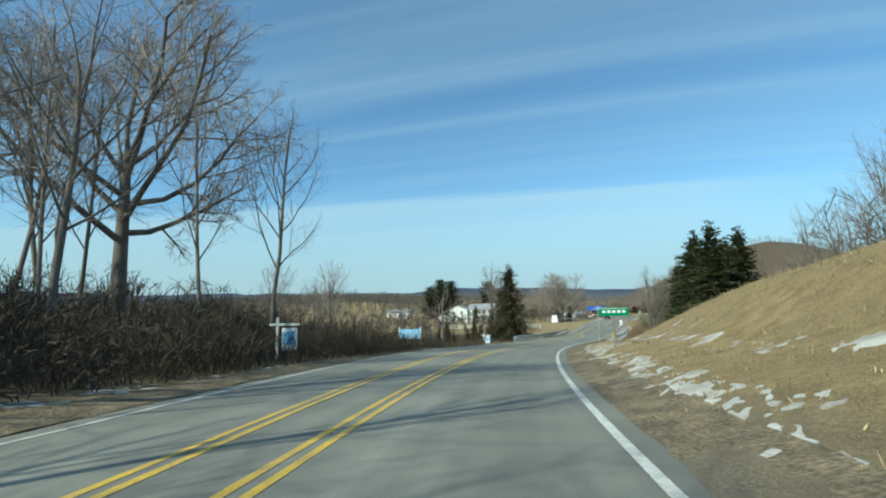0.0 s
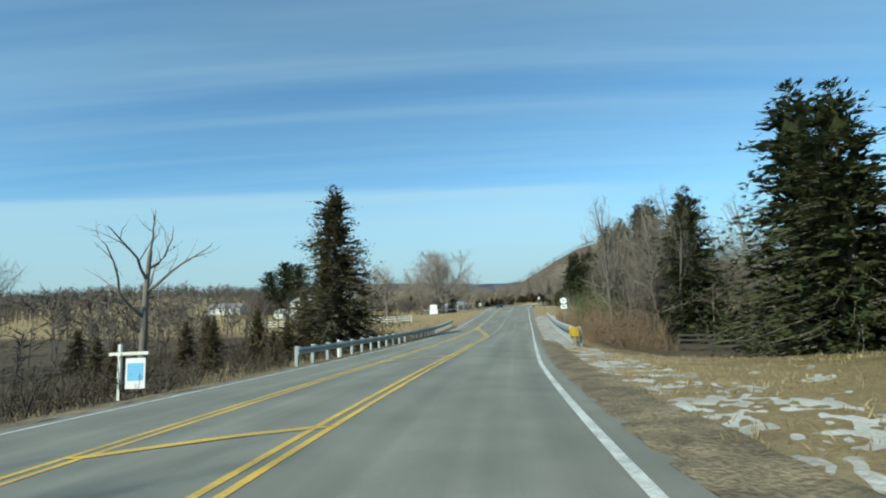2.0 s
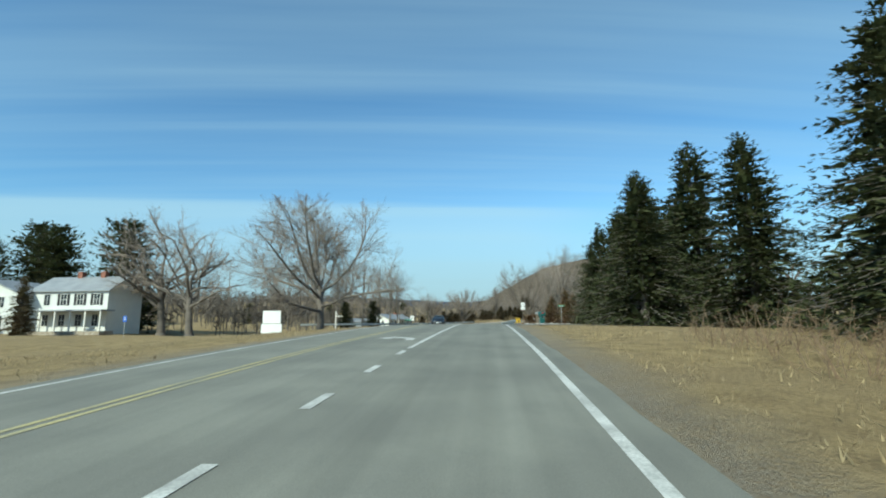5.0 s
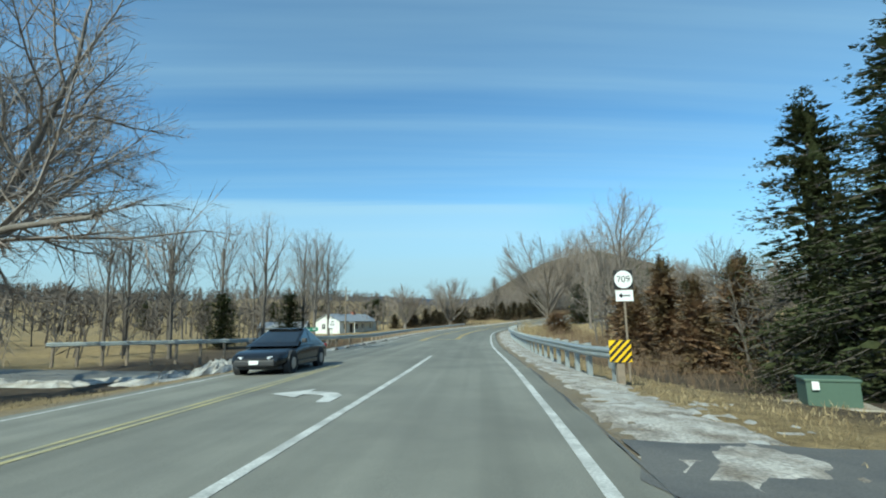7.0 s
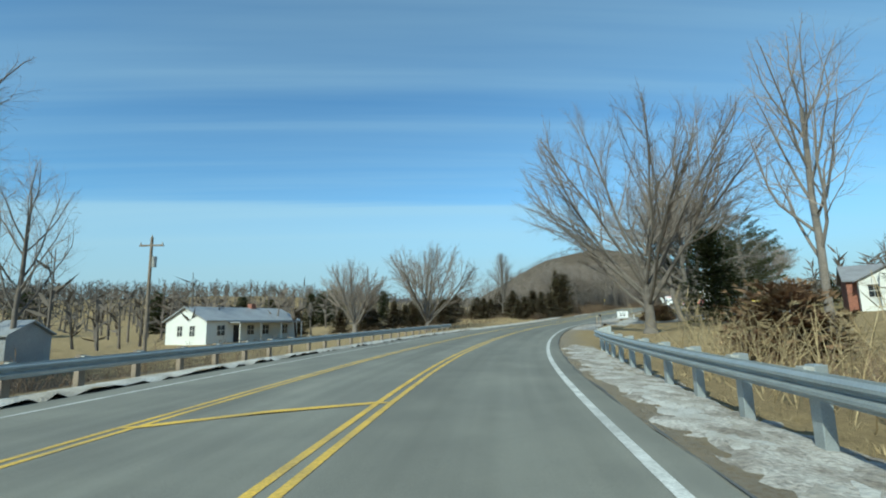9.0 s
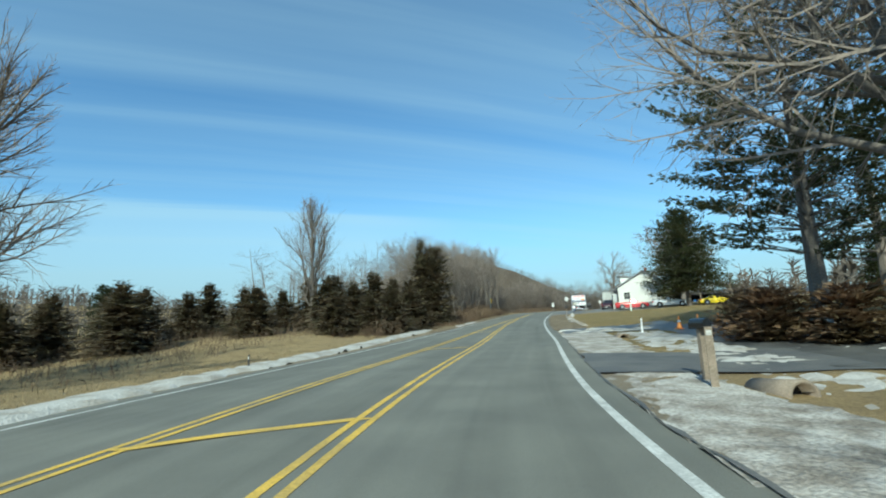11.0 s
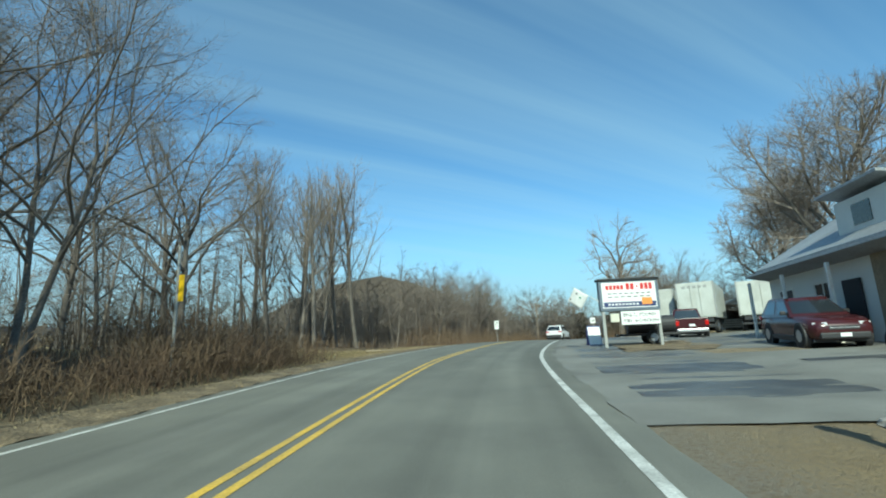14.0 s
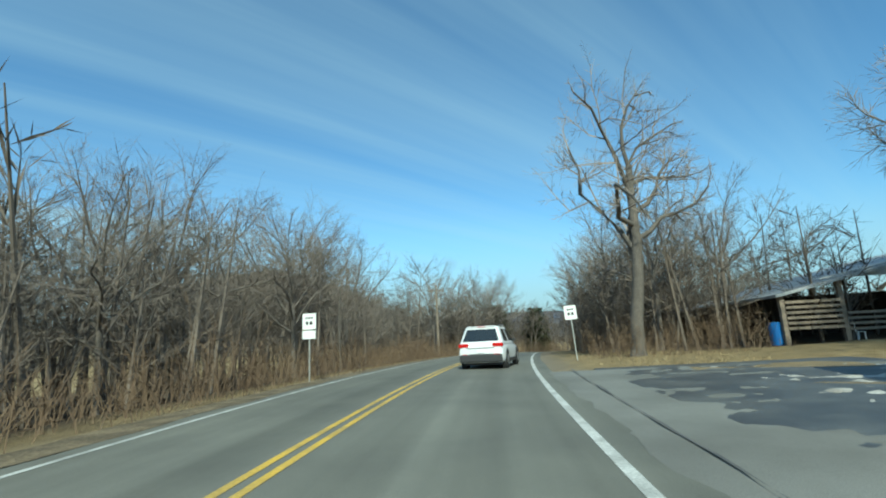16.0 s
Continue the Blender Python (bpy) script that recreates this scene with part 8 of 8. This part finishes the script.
def smoker(s, d):
    """A dark barrel smoker on a two-wheeled trailer."""
    ob = empty("smoker_trailer", "black barbecue smoker on a small trailer", "smoker", Matrix.Translation(spot(s, d, 0.05)) @ pose(0, 0, 0, 0, 0, heading(s) + 95))
    part("drum", tube(bmesh.new(), (0, -1.1, 0.95), (0, 1.1, 0.95), 0.42, sides=18), M_TRIM, ob)
    part("frame", boxed(-0.45, 0.45, -1.3, 1.6, 0.42, 0.52, 0.01), M_TRIM, ob)
    part("stack", tube(bmesh.new(), (0, 1.0, 1.3), (0, 1.0, 1.9), 0.07), M_TRIM, ob)
    for x in (-0.55, 0.55):
        wheel(ob, x, 0, 0.32)
    part("hub_disc", tube(bmesh.new(), (0.66, 0, 0.32), (0.68, 0, 0.32), 0.26, sides=18), M_SIGN_RED, ob, "red and white disc")
    return ob


smoker(390.8, 6.4)


def flag():
    """A cloth flag hanging from a short slanting pole on the billboard's post."""
    ob = empty("hanging_flag", "white cloth flag with dark spots on a slanting pole", "flag", bb.matrix_world @ pose(-1.5, 0, 0))
    foot, tip = (-0.05, -0.02, 2.25), (-1.3, 0.5, 3.2)
    part("pole", tube(bmesh.new(), foot, tip, 0.018, 0.014), M_WHITE_WOOD, ob)
    part("bracket", boxed(-0.09, 0.06, -0.09, 0.05, 2.14, 2.34, 0.01), M_GALV, ob)
    verts, faces, n, m = [], [], 10, 8
    for i in range(n + 1):
        u = i / n
        k = 0.45 + 0.53 * u
        p = [foot[j] + (tip[j] - foot[j]) * k for j in range(3)]
        for j in range(m + 1):
            v = j / m
            verts.append((p[0] - 0.38 * v, p[1] + 0.28 * v + 0.07 * v * math.sin(7 * u + 2 * v), p[2] - 0.72 * v - 0.01))
    for i in range(n):
        for j in range(m):
            k = i * (m + 1) + j
            faces.append((k, k + 1, k + m + 2, k + m + 1))
    cloth = mesh_object("cloth", verts, faces, paint("white_cloth", (0.62, 0.62, 0.6), 0.9), ob, smooth=True)
    so = cloth.modifiers.new("thick", "SOLIDIFY")
    so.thickness = 0.006
    for (u, v), c in (((0.75, 0.35), M_SIGN_BLACK), ((0.9, 0.8), M_SIGN_BLACK), ((0.45, 0.4), M_SIGN_GREEN)):
        x, y, z = verts[int(u * n) * (m + 1) + int(v * m)]
        part("spot", tube(bmesh.new(), (x, y - 0.02, z), (x, y + 0.02, z), 0.055, sides=14), c, ob)
    return ob


flag()

# ---- poles, boxes and small things ----
def utility_pole(s, d, h, label):
    ob = empty("utility_pole", label, "utility pole", Matrix.Translation(spot(s, d)) @ pose(0, 0, 0, 0, 0, heading(s) + 15))
    part("pole", tube(bmesh.new(), (0, 0, -0.5), (0, 0, h), 0.15, 0.1), M_POST, ob)
    part("crossarm", boxed(-0.9, 0.9, -0.06, 0.06, h - 0.7, h - 0.58), M_POST, ob)
    for x in (-0.8, 0.0, 0.8):
        part("insulator", tube(bmesh.new(), (x, 0, h - 0.58 if x else h), (x, 0, h - 0.42 if x else h + 0.16), 0.035, 0.05), M_CONCRETE, ob)
    part("transformer", tube(bmesh.new(), (0.28, 0, h - 2.3), (0.28, 0, h - 1.5), 0.17), M_GALV, ob)
    return ob


utility_pole(266.5, -27.5, 9.2, "wooden utility pole with a crossarm in a field")
utility_pole(458, -9.5, 8.0, "wooden utility pole at the wood's edge")
utility_pole(152, -98, 9.0, "wooden utility pole in a far field")

gb = empty("utility_box", "green metal utility box on rough grass", "utility box", Matrix.Translation(spot(196, 8.9)) @ pose(0, 0, 0, 0, 0, heading(195) - 18))
M_UTIL = paint("utility_green", (0.075, 0.12, 0.085), 0.6)
part("cabinet", boxed(-0.55, 0.55, -0.42, 0.42, -0.1, 0.66, 0.03), M_UTIL, gb)
part("lid", boxed(-0.58, 0.58, -0.45, 0.45, 0.63, 0.71, 0.03), M_UTIL, gb)
part("plinth", boxed(-0.9, 0.9, -0.65, 0.65, -0.3, 0.04, 0.02), M_CONCRETE, gb)
part("label", boxed(-0.45, -0.3, -0.51, -0.502, 0.45, 0.65), M_SIGN_WHITE, gb)


def mailbox(s, d, mat, label, turn=0.0, boxy=False):
    ob = empty("mailbox", label, "mailbox", Matrix.Translation(spot(s, d)) @ pose(0, 0, 0, 0, 0, heading(s) + turn))
    if boxy:
        part("pedestal", boxed(-0.2, 0.2, -0.2, 0.2, -0.3, 0.85, 0.04), mat, ob)
        part("box", boxed(-0.27, 0.27, -0.34, 0.34, 0.8, 1.25, 0.08), mat, ob)
        part("door", boxed(-0.22, 0.22, -0.36, -0.335, 0.86, 1.18, 0.02), mat, ob)
        bars(ob, "writing", M_SIGN_WHITE, -0.18, 0.18, 0.74, 0.1, 4, -0.205)
        part("sticker", boxed(-0.2, 0.02, -0.372, -0.362, 1.08, 1.15), M_SIGN_RED, ob)
    else:
        part("post", boxed(-0.06, 0.06, -0.06, 0.06, -0.4, 1.05, 0.01), M_POST, ob)
        arch = [(-0.1, 1.05), (0.1, 1.05), (0.1, 1.17)] + [(0.1 * math.cos(a), 1.17 + 0.1 * math.sin(a)) for a in np.linspace(0.3, 2.84, 6)] + [(-0.1, 1.17)]
        bm = prism(arch, -0.25, 0.25)
        for v in bm.verts:
            v.co.x, v.co.y = v.co.y, v.co.x
        bmesh.ops.recalc_face_normals(bm, faces=bm.faces)
        part("box", bm, mat, ob)
        part("flag", boxed(0.105, 0.115, 0.0, 0.16, 1.14, 1.2), M_SIGN_RED, ob)
    return ob


mailbox(180.6, 5.3, paint("mailbox_green", (0.02, 0.09, 0.085), 0.4), "large dark green plastic mailbox on a pedestal", 20, True)
mailbox(182.2, 5.0, M_GALV, "grey metal mailbox on a wooden post", 30)
mailbox(182.8, 5.5, P_BLACK, "black metal mailbox on a wooden post", 30)
mailbox(301.6, 4.2, P_BLACK, "black metal mailbox on a wooden post", 15)
mailbox(370.2, 4.1, P_BLACK, "black metal mailbox at the lawn's corner", 15)
street = sign_at("street_sign", 191.1, 8.9, "small green street name blade on a post")
sign_post(street, 0, 2.8, 0.05)
panel(street, "blade", -0.35, 0.35, 2.7, 2.86, M_SIGN_GREEN, 0.01, 0.02)
bars(street, "writing", M_SIGN_WHITE, -0.28, 0.28, 2.78, 0.07, 2, -0.012)


def culvert(s, d, turn):
    ob = empty("culvert", "short grey concrete culvert pipe in a ditch", "pipe", Matrix.Translation(spot(s, d, -0.2)) @ pose(0, 0, 0, -4, 0, heading(s) + turn))
    bm = bmesh.new()
    prof = [(0.27, 0), (0.27, 1.2), (0.21, 1.2), (0.21, 0)]
    vs = [bm.verts.new((r, y, 0.2)) for r, y in prof]
    es = [bm.edges.new((a, b)) for a, b in zip(vs, vs[1:] + vs[:1])]
    bmesh.ops.spin(bm, geom=vs + es, cent=(0, 0, 0.2), axis=(0, 1, 0), angle=2 * math.pi, steps=22)
    bmesh.ops.remove_doubles(bm, verts=bm.verts, dist=0.001)
    bmesh.ops.recalc_face_normals(bm, faces=bm.faces)
    part("pipe", bm, M_POST, ob, smooth=True)
    # near-black plug stands in for the shade inside the pipe
    part("inner_shade_plug", tube(bmesh.new(), (0, 0.35, 0.2), (0, 1.1, 0.2), 0.21, sides=20), M_DARK, ob)
    return ob


culvert(299.5, 5.0, 10)
culvert(315.4, 4.9, 10)


def cone(s, d):
    ob = empty("traffic_cone", "orange traffic cone with a white band", "traffic cone", Matrix.Translation(spot(s, d, 0.06)), group="traffic cones")
    part("base", boxed(-0.18, 0.18, -0.18, 0.18, 0.0, 0.04, 0.01), M_ORANGE, ob)
    part("cone", tube(bmesh.new(), (0, 0, 0.03), (0, 0, 0.7), 0.13, 0.03, 16), M_ORANGE, ob)
    part("band", tube(bmesh.new(), (0, 0, 0.36), (0, 0, 0.48), 0.088, 0.071, 16), M_SIGN_WHITE, ob)
    return ob


first_cone = cone(318.8, 8.4)
for s, d in ((318.6, 9.3), (319.4, 10.6)):
    copy_thing(first_cone, Matrix.Translation(spot(s, d, 0.06)))


def log(s, d, ln, turn):
    ob = empty("fallen_log", "bleached fallen log on the grass", "log", Matrix.Translation(spot(s, d, 0.1)) @ pose(0, 0, 0, 0, 0, heading(s) + turn))
    part("stem", tube(bmesh.new(), (-ln / 2, 0, 0.0), (ln / 2, 0, 0.02), 0.06, 0.035, 8), M_TAN, ob)
    return ob


log(392.4, -8.3, 2.0, 22)
